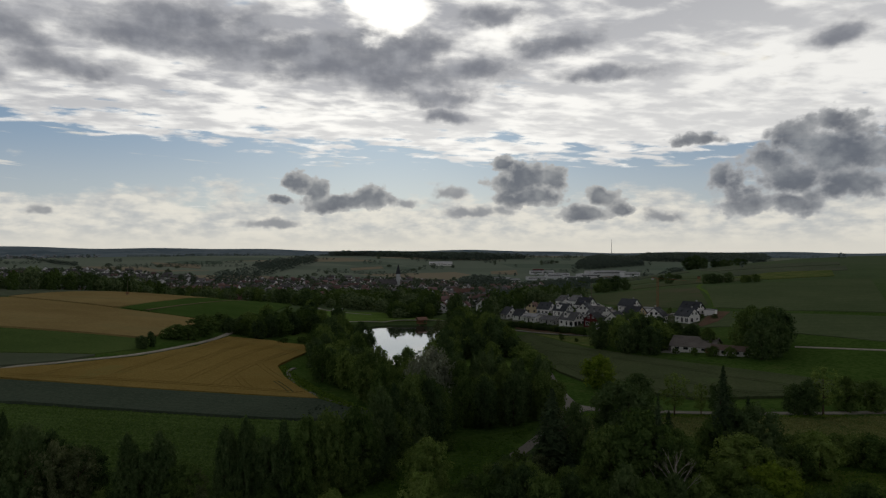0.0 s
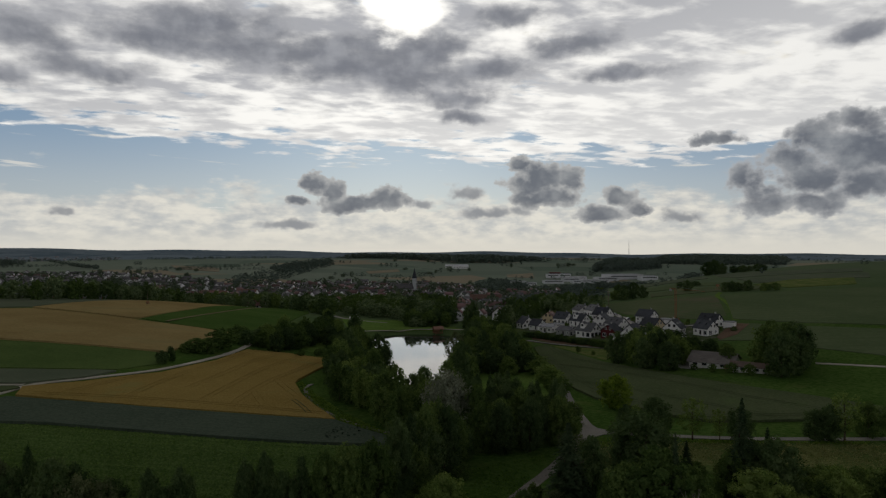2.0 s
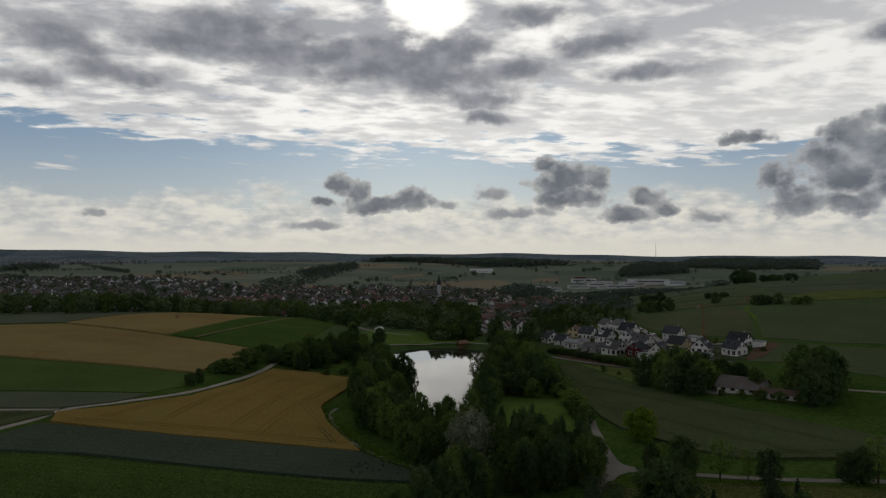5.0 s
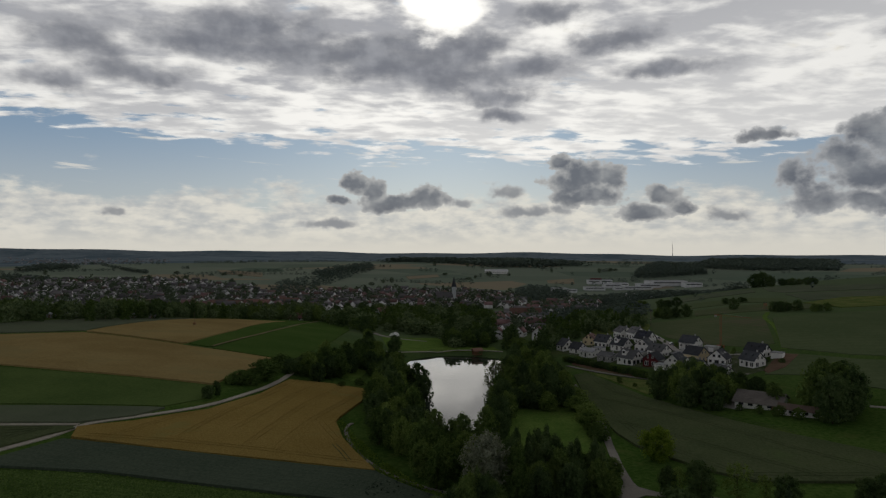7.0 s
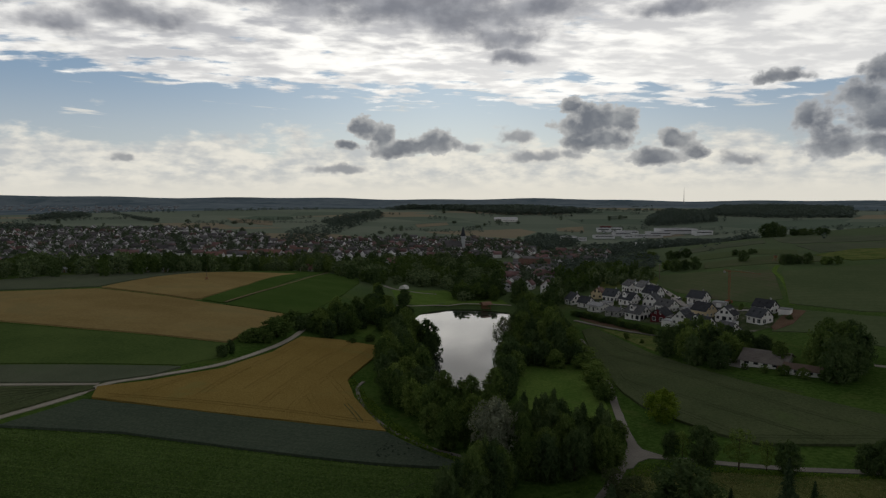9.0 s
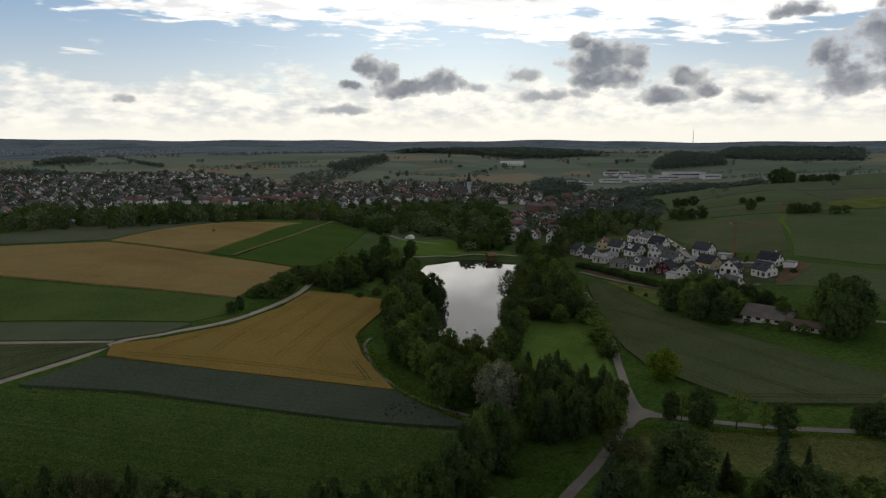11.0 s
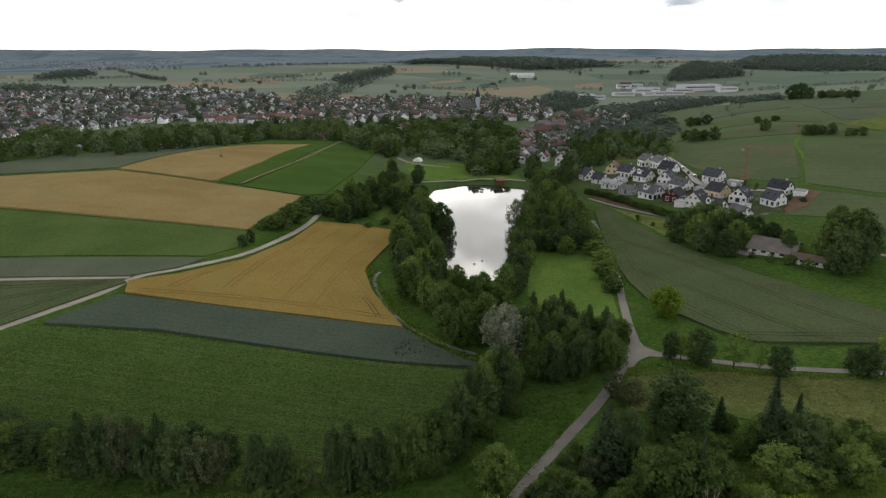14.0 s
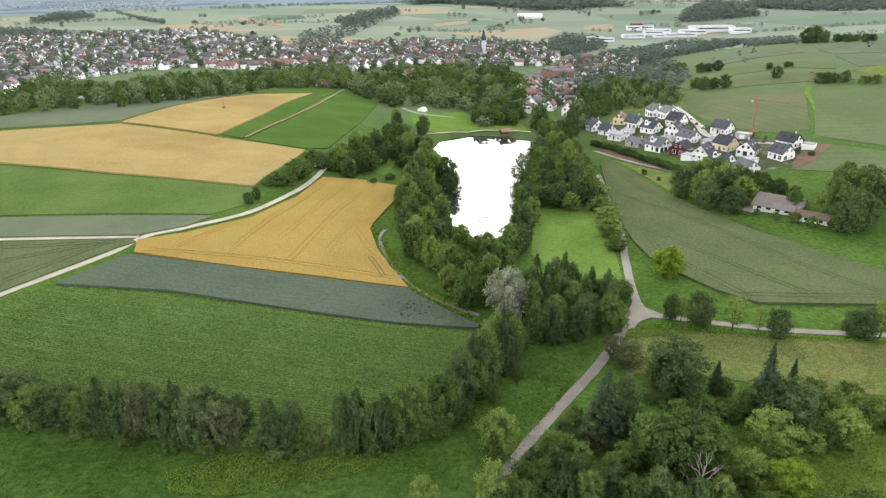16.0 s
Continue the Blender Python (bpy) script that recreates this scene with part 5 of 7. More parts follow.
GARDEN = [(17.5, 103.4, 16.2, 7.9, 'c'), (21.9, 105.7, 13.5, 7.9, 'd'), (22.5, 132.4, 6.5, 7.0, 'g'), (25.8, 129.2, 6.1, 9.0, 'g'), (34.5, 120.3, 14.1, 16.8, 'd'), (30.8, 121.9, 8.1, 7.3, 'd'),
    (42.5, 121.2, 8.2, 3.2, 'c'), (44.6, 120.4, 4.3, 5.2, 'u'), (48.9, 112.3, 18.5, 5.8, 'c'), (55.9, 117.8, 11.9, 3.7, 'c'), (47.8, 113.2, 9.2, 8.6, 'o'), (53.4, 109.5, 12.0, 11.4, 'd'),
    (50.7, 112.3, 11.2, 10.1, 'd'), (29.4, 94.5, 15.1, 15.0, 'o'), (24.8, 95.8, 12.4, 10.0, 'o'), (34.8, 96.6, 11.6, 8.9, 'o'), (31.1, 93.2, 17.6, 3.0, 'c'), (14.7, 99.2, 6.5, 7.6, 'g'),
    (20.7, 94.6, 6.2, 7.4, 'l'), (25.9, 93.8, 3.3, 3.7, 'g'), (48.2, 103.2, 8.5, 12.6, 'l'), (62.3, 106.5, 8.2, 9.5, 'l'), (59.0, 105.8, 6.4, 7.1, 'o'), (55.2, 103.6, 4.4, 5.6, 'l'),
    (40.5, 92.3, 8.0, 9.5, 'l'), (36.5, 91.6, 3.5, 6.3, 'u')]
GARDEN_EDGE = [(2.1, 88.1, 6.0, 5.1, 'o'), (4.3, 91.3, 6.0, 5.2, 'd'), (7.1, 96.2, 6.0, 5.4, 'o'), (9.8, 100.6, 6.0, 5.1, 'd'), (0.3, 84.2, 6.0, 5.4, 'o'),
    (-0.9, 82.0, 5.0, 5.3, 'd'), (12.3, 106.1, 5.0, 4.6, 'u'), (-2.5, 96.5, 10.0, 8.9, 'l'), (-2.7, 83.5, 9.0, 7.2, 'l'), (-13.6, 79.8, 8.0, 6.3, 'l'),
    (9.5, 94.7, 7.0, 5.7, 'o'), (7.8, 89.5, 8.0, 5.5, 'd'), (10.9, 87.2, 9.0, 6.0, 'd'), (5.3, 85.6, 8.0, 6.4, 'o'), (8.9, 84.0, 8.0, 6.3, 'd'),
    (13.3, 83.4, 9.0, 5.9, 'o'), (17.2, 86.1, 8.0, 5.6, 'd'), (20.1, 84.3, 8.0, 6.0, 'o'), (24.2, 84.2, 10.0, 6.4, 'd'), (26.6, 82.4, 9.0, 5.9, 'o'),
    (29.9, 84.1, 9.0, 5.7, 'd'), (34.1, 86.0, 8.0, 6.2, 'o'), (2.6, 81.8, 7.0, 5.8, 'o'), (12.1, 91.4, 8.0, 5.6, 'o'), (17.1, 89.1, 8.0, 5.1, 'o'),
    (40.8, 83.9, 7.0, 6.9, 'o'), (50.1, 84.9, 6.0, 7.6, 'o'), (22.6, 80.4, 7.0, 6.5, 'd'), (14.0, 79.4, 7.0, 6.4, 'o'), (36.1, 83.1, 6.0, 6.2, 'd'),
    (56.0, 85.8, 7.0, 7.8, 'o')]
HEDGE_GARDEN = [(60.5, 115.9, 4.5, 8.5, 'u'), (63.3, 116.0, 5.0, 8.5, 'u'), (66.3, 115.5, 5.2, 9, 'u'), (68.9, 114.4, 5.6, 9, 'u'), (71.8, 113.8, 5.6, 9, 'u'), (75.3, 112.1, 6.0, 10.0, 'u'),
    (79.3, 110.2, 6.0, 11, 'u'), (63.4, 124.3, 2.4, 6, 'u'), (70.3, 123.1, 2.7, 7.4, 'u'), (28.4, 116.6, 2.4, 6, 'u'), (31.6, 115.6, 2.4, 6.6, 'u'), (34.6, 114.2, 2.9, 6.6, 'u'),
    (37.8, 113.4, 3.3, 6.6, 'u'), (40.7, 112, 3.8, 6.6, 'u'), (43.8, 111.5, 4, 6, 'u')]
PATH_BUSHES = [(31.4, 269.3, 6.0, 15.3, 'l'), (31.5, 251.7, 6.0, 14.4, 'l'), (32.2, 237.3, 6.0, 13.6, 'l'), (31.5, 218.6, 7.0, 13.1, 'l'),
    (31.4, 204.2, 6.0, 10.0, 'o'), (30.9, 283.5, 6.0, 13.4, 'o'), (28.7, 165.0, 6.0, 8.3, 'o'), (21.4, 158.1, 9.0, 13.6, 'o'), (23.8, 146.6, 9.0, 10.8, 'o')]
DITCH = [(-98.2, 259.6, 9.0, 18.5, 'o'), (-98.5, 281.1, 8.0, 13.0, 'o'), (-102.6, 247.4, 6.0, 12.5, 'o'), (-98.4, 247.8, 5.0, 10.5, 'u'),
    (-105.3, 244.6, 4.0, 8.8, 'u'), (-104.2, 222.0, 5.0, 5.9, 'd'), (-103.4, 227.2, 5.5, 4.8, 'd'), (-93.1, 279.0, 7.0, 11.5, 'd'), (-89.8, 290.9, 8.0, 13.3, 'd'),
    (-81.1, 281.9, 7.0, 11.5, 'o'), (-82.3, 310.0, 8.0, 14.0, 'o'), (-73.9, 292.9, 7.0, 14.6, 'o'), (-61.3, 278.8, 3.0, 6.3, 'u'), (-66.6, 267.4, 3.0, 4.8, 'u'),
    (-79.5, 272.8, 4.0, 9.4, 'u')]
HILL_TREES = [(296.8, 748.7, 18.0, 21.4, 'd'), (292.5, 760.3, 17.0, 18.8, 'd'), (299.3, 734.6, 13.0, 14.1, 'd'), (311.3, 724.1, 8.0, 15.4, 'd'),
    (314.5, 707.3, 8.0, 15.1, 'd'), (320.8, 687.6, 8.0, 14.8, 'd'), (183.4, 518.5, 10.0, 10.8, 'd'), (195.4, 572.2, 6.0, 7.5, 'd'), (210.7, 573.0, 5.0, 7.6, 'd'),
    (197.7, 480.1, 8.0, 9.2, 'd'), (207.5, 477.9, 8.0, 17.6, 'd'), (138.5, 657.1, 7.0, 21.5, 'o'), (156.6, 605.9, 9.0, 22.3, 'd'), (133.9, 496.6, 10.0, 22.9, 'd'),
    (128.3, 513.4, 8.0, 14.2, 'o'), (224.3, 467.4, 6.0, 13.8, 'u')]
WOOD_DAM_NORTH = [(-35.2, 422.6), (-6.6, 426.5), (-6.2, 459.6), (-37.5, 457.8)]
PARK_TREES = [(-64.6, 394.9, 9.9, 11.700000000000001, 'd'), (8.0, 401.8, 18.2, 13.1, 'd')]
POND_FOOT = [(-30, 292), (-31, 250), (-27, 211), (-19, 198), (-12, 189), (-7, 200), (-3, 214), (-3, 292)]
DEAD_TREE = (31.0, 86.2)
SLOPE_BUSHES = [(56.1, 303.2, 3, 4), (67.5, 307.8, 4, 6), (60.9, 291.9, 2, 3)]


for rows, group, where in (
        (ROW_CREEK, "trees along the creek", "in the creek row"), (CREEK_UNDER, "bushes along the creek", "under the creek trees"), (ROW_CREEK_EAST, "trees along the creek", "in the creek row beside the meadow"),
        (WILLOW, "", "at the wood's edge"), (BANK, "trees round the pond", "leaning over the pond's bank"), (YELLOW, "", ""), (ROADSIDE, "trees beside the lane", "beside the asphalt lane"),
        (GARDEN, "trees in the orchard gardens", "in the overgrown garden"), (GARDEN_EDGE, "trees in the orchard gardens", "at the garden's edge"),
        (PARK_TREES, "trees of the park", "on the park lawn"), (HEDGE_GARDEN, "bushes in the hedge", "in the garden hedge"), (PATH_BUSHES, "bushes along the lane", "along the lane by the pond meadow"),
        (DITCH, "trees along the ditch", "along the ditch by the wheat"), (HILL_TREES, "trees on the hillside", "on the open hillside")):
    for x, y, h, w, kind in rows:
        if w > 1.5 * h and y > 330:  # a clump of several trees in a line
            n = int(w / h) + 1
            for i in range(n):
                plant(kind, x + (i - (n - 1) / 2) * w / n, y + (i % 2) * 3, h * (1.05 - 0.2 * (i % 2)), 1.25 * w / n + 2, group, False, where)
            continue
        plant(kind, x, y, h, w, group, y < 190, where)


def wood(poly, gap, kinds, hs, group, where, fine=False):
    rng = random.Random(len(poly) * 31 + int(gap * 10))
    for x, y in scatter(poly, gap, rng):
        if shore_distance(np.array([x]), np.array([y]))[0] < 3.2:
            continue
        if inside_poly(x, y, POND_FOOT):  # low growth keeps the near end of the water open
            plant("u", x, y, rng.uniform(2, 3.2), 6.5, "bushes at the pond's foot", fine, "at the pond's foot")
            continue
        h = rng.uniform(*hs)
        plant(rng.choice(kinds), x, y, h, min(1.1 * h, gap * rng.uniform(1.45, 1.95)), group, fine, where)


wood(WOOD_POND_WEST, 5.3, "oooddl", (8, 13.5), "trees round the pond", "in the wood beside the pond")
wood(WOOD_POND_SOUTH, 4.2, "adado", (11.5, 15), "trees round the pond", "in the dense block below the pond", True)
wood(WOOD_SETTLEMENT_FRONT, 7.0, "odld", (11, 15), "trees in front of the houses", "in front of the new houses")
wood(WOOD_BARN_TREES, 5.0, "od", (7, 10), "trees round the barn", "behind the old barn")
wood(WOOD_BARN_EAST, 7.5, "doo", (13, 18), "trees round the barn", "beside the old barn")

# bare dead tree among the garden trees
dead = thing("dead_tree", "bare grey dead tree among green garden trees", "tree")
dead.matrix_basis = pose(*DEAD_TREE, height(*DEAD_TREE), 0, 0, 40) @ Matrix.Diagonal((1.5, 1.5, 1.75, 1))
part("trunk", rod(bmesh.new(), (0, 0, -0.3), (0.2, 0.1, 5.0), 0.12, 0.04, 7), M["dead_wood"], dead)
drng = random.Random(3)
for k in range(14):
    a, z = k * 2.4, 1.6 + 0.24 * k
    q = 2.4 - 0.1 * k
    e = (q * 0.6 * math.cos(a), q * 0.6 * math.sin(a), z + q * 0.7)
    bm = rod(bmesh.new(), (0.05, 0.03, z), e, 0.04, 0.022, 5)
    for j in range(3):
        b = a + drng.uniform(-0.7, 0.7)
        rod(bm, e, (e[0] + q * 0.45 * math.cos(b), e[1] + q * 0.45 * math.sin(b), e[2] + q * drng.uniform(0.2, 0.6)), 0.02, 0.008, 4)
    part("branch", bm, M["dead_wood"], dead)


# ---- woods farther off, told apart only as a mass ----
def far_tree(seed, leaves, size, blobs=5):
    return crown_broad(seed, blobs, leaves, size, foot=0.05, core=0.95)


FAR_SET = [far_tree(50 + k, 24, 0.42, 30) for k in range(4)]
TINY_SET = [far_tree(70 + k, 9, 0.9, 9) for k in range(4)]


def mass(name, spots, label, mat, shapes, category="trees"):
    """Many trees as one object; spots: x, y, height, width."""
    rng = np.random.default_rng(len(spots))
    spots = np.array(spots)
    zs = land(spots[:, 0], spots[:, 1])
    pieces = []
    for (x, y, h, w), z in zip(spots, zs):
        v, t = shapes[rng.integers(len(shapes))]
        a = rng.random() * 6.283
        c, s = math.cos(a), math.sin(a)
        q = v * np.array([w / 8, w / 8, h / 10])
        pieces.append((np.stack([q[:, 0] * c - q[:, 1] * s + x, q[:, 0] * s + q[:, 1] * c + y, q[:, 2] + z - 0.3], 1), t))
    v, t = join(pieces)
    return tagged(new(name, fast_mesh(name, v, t, [mat])), label, category, kind="stuff")


def grove(poly, gap, hs, wide=1.35):
    rng = random.Random(int(gap * 100) + len(poly))
    out = []
    for x, y in scatter(poly, gap, rng):
        h = rng.uniform(*hs)
        out.append((x, y, h, gap * wide * rng.uniform(0.85, 1.25)))
    return out


def mixed(name, poly, gap, hs, label, shapes=None, shades=("leaf", "leaf_mid", "leaf_mid", "leaf_dark", "leaf_dark", "leaf"), wide=(0.75, 1.25)):
    """A grove of unlike trees: one mass for each shade of green."""
    rng = random.Random(len(poly) + int(gap))
    sets = {"leaf": [], "leaf_mid": [], "leaf_dark": [], "leaf_light": []}
    for x, y in scatter(poly, gap, rng):
        h = rng.uniform(*hs) * rng.choice((0.7, 1.0, 1.1))
        if shore_distance(np.array([x]), np.array([y]))[0] > 3.0 and not inside_poly(x, y, POND_FOOT):
            sets[rng.choice(shades)].append((x, y, h, gap * rng.uniform(*wide)))
    for key, shade in (("leaf", "green"), ("leaf_mid", "mid-green"), ("leaf_dark", "dark green"), ("leaf_light", "light green")):
        if sets[key]:
            mass(name, sets[key], shade + " " + label, M[key], shapes or (FAR_SET + PEAK_SET[:1] if key == "leaf_dark" and "west" in name else FAR_SET))


PEAK_SET = [crown_broad(300 + k, 20, 20, 0.5, foot=0.03, core=0.75, squat=1.2, cone=True, w=7.0) for k in range(2)]
MID_SET = [crown_arrays("o", 200 + k, False) for k in range(4)]
NEAR_SHADES = ("leaf", "leaf", "leaf_dark", "leaf_dark", "leaf_light")
mixed("bank_trees", WOOD_POND_EAST, 5.5, (9, 15), "trees on the pond's bank", MID_SET, NEAR_SHADES, (1.05, 1.45))
mixed("dam_trees", WOOD_DAM_EAST, 5.8, (9, 13.5), "trees between the pond's dam and the houses", MID_SET, NEAR_SHADES, (1.05, 1.4))
mixed("ditch_trees", WOOD_DITCH_NORTH, 5.6, (6.5, 10.5), "thicket along the ditch above the wheat", MID_SET, NEAR_SHADES, (1.05, 1.4))
mixed("dam_grove", WOOD_DAM_NORTH, 5.5, (9, 11.5), "trees in the block behind the pond's dam", MID_SET, ("leaf_dark", "leaf_dark", "leaf"), (1.1, 1.45))
mixed("tree_belt", WOOD_BELT, 8.0, (9.5, 13), "trees in the long belt behind the barley fields")
mixed("tree_belt_west", WOOD_BELT_WEST, 9.5, (6, 12), "trees and poplars beside the grain field")
mixed("park_trees", WOOD_PARK, 12.0, (8, 13), "park trees between pond and town")
mixed("park_trees_west", WOOD_PARK_WEST, 9.0, (9, 14), "trees at the town's edge behind the maize")
mixed("slope_trees", WOOD_VILLAGE_SLOPE, 7.5, (7, 12), "trees on the slope behind the new houses")


def tufts(name, poly, count, size, mat, label, tall=0.6, seed=2):
    """Loose upright grass and weeds over a patch of ground, as one object."""
    rng = np.random.default_rng(seed)
    xs, ys = [p[0] for p in poly], [p[1] for p in poly]
    pts = []
    while len(pts) < count:
        x, y = rng.uniform(min(xs), max(xs)), rng.uniform(min(ys), max(ys))
        if inside_poly(x, y, poly) and noise.noise((x * 0.09, y * 0.09, seed)) > rng.uniform(-0.7, 0.4):
            pts.append((x, y))
    pts = np.repeat(np.array(pts), 3, 0) + rng.normal(size=(count * 3, 2)) * size * 0.4
    c = np.column_stack([pts, land(pts[:, 0], pts[:, 1]) + tall * rng.uniform(0.1, 0.7, len(pts)) + 0.1])
    nn = rng.normal(size=c.shape) * 0.5 + np.array([0, 0, 1.2])
    v, f = cards(rng, c, nn / np.linalg.norm(nn, axis=1)[:, None], size)
    return tagged(new(name, fast_mesh(name, v, f, [mat])), label, "grass", kind="stuff")


M["grass_blade"] = leaf_material("grass_blade", (0.062, 0.125, 0.02), (0.1, 0.172, 0.032), 0, 0.3)
M["weed"] = leaf_material("weed", (0.105, 0.18, 0.03), (0.165, 0.25, 0.048), 0, 0.4)
M["straw"] = leaf_material("straw", (0.18, 0.2, 0.07), (0.27, 0.27, 0.115), 0, 0.5)
M["beet_leaf"] = leaf_material("beet_leaf", (0.085, 0.155, 0.036), (0.14, 0.22, 0.06), 0, 0.5)
tufts("beet_leaves", BEET, 13000, 0.2, M["beet_leaf"], "broad bright leaves over the rows of beet", 0.5, 9)
tufts("meadow_grass", CREEK_MEADOW, 7000, 0.17, M["grass_blade"], "uneven tufts of meadow grass beside the creek trees", 0.12)
tufts("lodged_grain", GRAIN_LODGED, 60, 0.34, M["tramline_dark"], "dark lodged patches in the grey-green grain", 1.4, 11)
tufts("weeds", WEED_BAND, 4200, 0.15, M["weed"], "yellow-green weeds along the meadow's edge", 0.4, 3)
tufts("rough_grass", HAY, 8000, 0.14, M["straw"], "pale seeding grass on the unmown meadow", 0.5, 4)
tufts("garden_grass", GARDEN_GROUND, 6000, 0.15, M["grass_blade"], "tall grass under the garden trees", 0.5, 5)
tufts("garden_meadow", GARDEN_MEADOW, 5000, 0.14, M["weed"], "yellow-green meadow grass between the garden trees", 0.3, 8)
tufts("lane_verge", LANE_VERGE, 1500, 0.2, M["weed"], "seeding grass along the lane", 0.5, 6)
tufts("ditch_grass", DITCH_GRASS, 1600, 0.25, M["weed"], "rough grass between the lane and the wheat wood", 0.5, 7)

# ---- houses ----
TOWN_WEST = [(-932.3, 902.8), (-902.9, 1036.9), (-856.0, 1101.1), (-756.0, 1151.0), (-641.9, 1189.2), (-548.2, 1157.3), (-425.9, 1091.5), (-354.2, 949.1),
    (-296.9, 782.0), (-355.1, 771.4), (-425.4, 777.8), (-457.3, 729.9), (-465.7, 638.8), (-410.1, 497.4), (-356.0, 400.1), (-394.5, 373.9)]
TOWN_CENTRE = [(-363.5, 969.7), (-325.5, 1011.5), (-309.1, 1067.6), (-253.3, 1076.3), (-200.6, 1103.3), (-125.6, 1124.5), (-70.0, 1168.7), (28.2, 1115.5),
    (45.3, 965.0), (21.9, 827.7), (-20.7, 837.7), (-45.6, 771.5), (-90.0, 806.0), (-127.7, 869.1), (-166.7, 831.6), (-202.7, 795.1), (-219.7, 729.5), (-290.3, 770.0)]
TOWN_EAST = [(-5.6, 543.8), (-1.5, 634.9), (26.5, 748.8), (52.7, 878.8), (101.4, 924.3), (127.3, 798.1), (97.7, 676.5), (64.5, 680.5), (47.7, 605.0), (37.5, 524.5),
    (29.0, 450.1), (20.5, 484.9), (9.7, 457.8), (-0.4, 470.1)]
FAR_SETTLEMENT = [(-2231.5, 2599.7), (-1941.3, 2631.5), (-1498.7, 2806.3), (-1363.0, 2548.6), (-1461.8, 2212.0), (-1631.8, 2205.4), (-2060.7, 2395.7)]
FOREST_HILL = [(-319.7, 1796.8), (-323.2, 3409.4), (-88.6, 3230.6), (114.3, 2060.2), (243.8, 1779.9), (93.5, 1668.6), (-3.0, 1642.9), (-90.6, 1735.1), (-273.5, 1874.2)]
FOREST_EAST = [(501.8, 1717.9), (740.3, 2303.4), (981.4, 2518.7), (1166.0, 2330.2), (786.3, 1561.2), (638.0, 1593.3)]
COPSE_EAST = [(301.3, 1454.4), (357.1, 1640.0), (460.2, 1882.2), (530.3, 1817.7), (473.3, 1523.9), (386.1, 1470.0)]
HEDGE_HILL = [(299.6, 1144.2), (369.2, 1198.0), (431.5, 1166.5), (288.1, 785.1), (333.9, 1108.5), (274.6, 1030.8)]
WOOD_WORKS = [(112.8, 958.8), (242.4, 1177.4), (338.6, 1155.7), (189.7, 849.5), (114.4, 754.2)]
WOOD_WORKS_WEST = [(28.7, 1141.4), (57.0, 1251.0), (112.5, 1231.9), (121.2, 1116.5), (67.3, 994.1), (32.9, 960.1)]
STREAM_WOOD = [(-384.7, 1009.1), (-413.2, 1207.0), (-375.1, 1306.9), (-352.8, 1461.1), (-339.1, 1635.7), (-303.2, 1539.8), (-318.3, 1315.4), (-326.6, 1134.3),
    (-319.3, 980.3)]
STREAM_WOOD_FAR = [(-410.5, 1384.1), (-385.1, 1532.4), (-342.0, 1652.9), (-315.6, 1591.8), (-348.7, 1436.7), (-364.2, 1305.4)]
WOOD_HILLSIDE = [(51.3, 810.4), (106.3, 941.7), (139.7, 816.1), (145.3, 682.0), (131.3, 568.1), (87.3, 497.3), (51.9, 518.8), (43.2, 587.0)]
HEDGE_WEST = [(-1014.9, 1176.5), (-950.1, 1178.4), (-840.9, 1126.5), (-787.3, 1060.0), (-869.6, 1076.0), (-952.4, 1102.3)]
HEDGE_WEST_FAR = [(-1138.7, 1418.4), (-1166.9, 1575.3), (-1051.2, 1509.4), (-1005.6, 1442.7), (-1085.6, 1368.5)]
HEDGE_MID = [(-890.9, 1444.5), (-784.8, 1367.0), (-767.2, 1330.9), (-862.3, 1403.8)]
LONE_TREES = [(-168.0, 1671.6), (-120.9, 1435.1), (-81.2, 1664.5), (-64.7, 1364.0), (-50.9, 1393.6), (-240.6, 1196.5), (-211.3, 1255.5), (-226.7, 1243.0),
    (-22.6, 1453.3), (22.6, 1461.3), (-800.7, 1133.2), (-960.9, 1279.0), (-607.2, 1194.6), (-704.8, 1346.0), (-586.3, 1321.2), (-542.4, 1303.8), (126.0, 1550.7),
    (240.2, 1557.7), (270.6, 1591.2), (287.4, 1615.5)]



def gable_walls(bm, w, l, eaves, rise):
    """Walls with two gables; the ridge runs along x."""
    a, b = l / 2, w / 2
    lo = [bm.verts.new((x, y, -1.2)) for x, y in ((-a, -b), (a, -b), (a, b), (-a, b))]
    hi = [bm.verts.new((x, y, eaves)) for x, y in ((-a, -b), (a, -b), (a, b), (-a, b))]
    r0, r1 = bm.verts.new((-a, 0, eaves + rise)), bm.verts.new((a, 0, eaves + rise))
    bm.faces.new((lo[0], lo[1], hi[1], hi[0]))
    bm.faces.new((lo[2], lo[3], hi[3], hi[2]))
    bm.faces.new((lo[1], lo[2], hi[2], r1, hi[1]))
    bm.faces.new((lo[3], lo[0], hi[0], r0, hi[3]))
    bm.faces.new((hi[0], hi[1], r1, r0))
    bm.faces.new((hi[2], hi[3], r0, r1))
    return bm


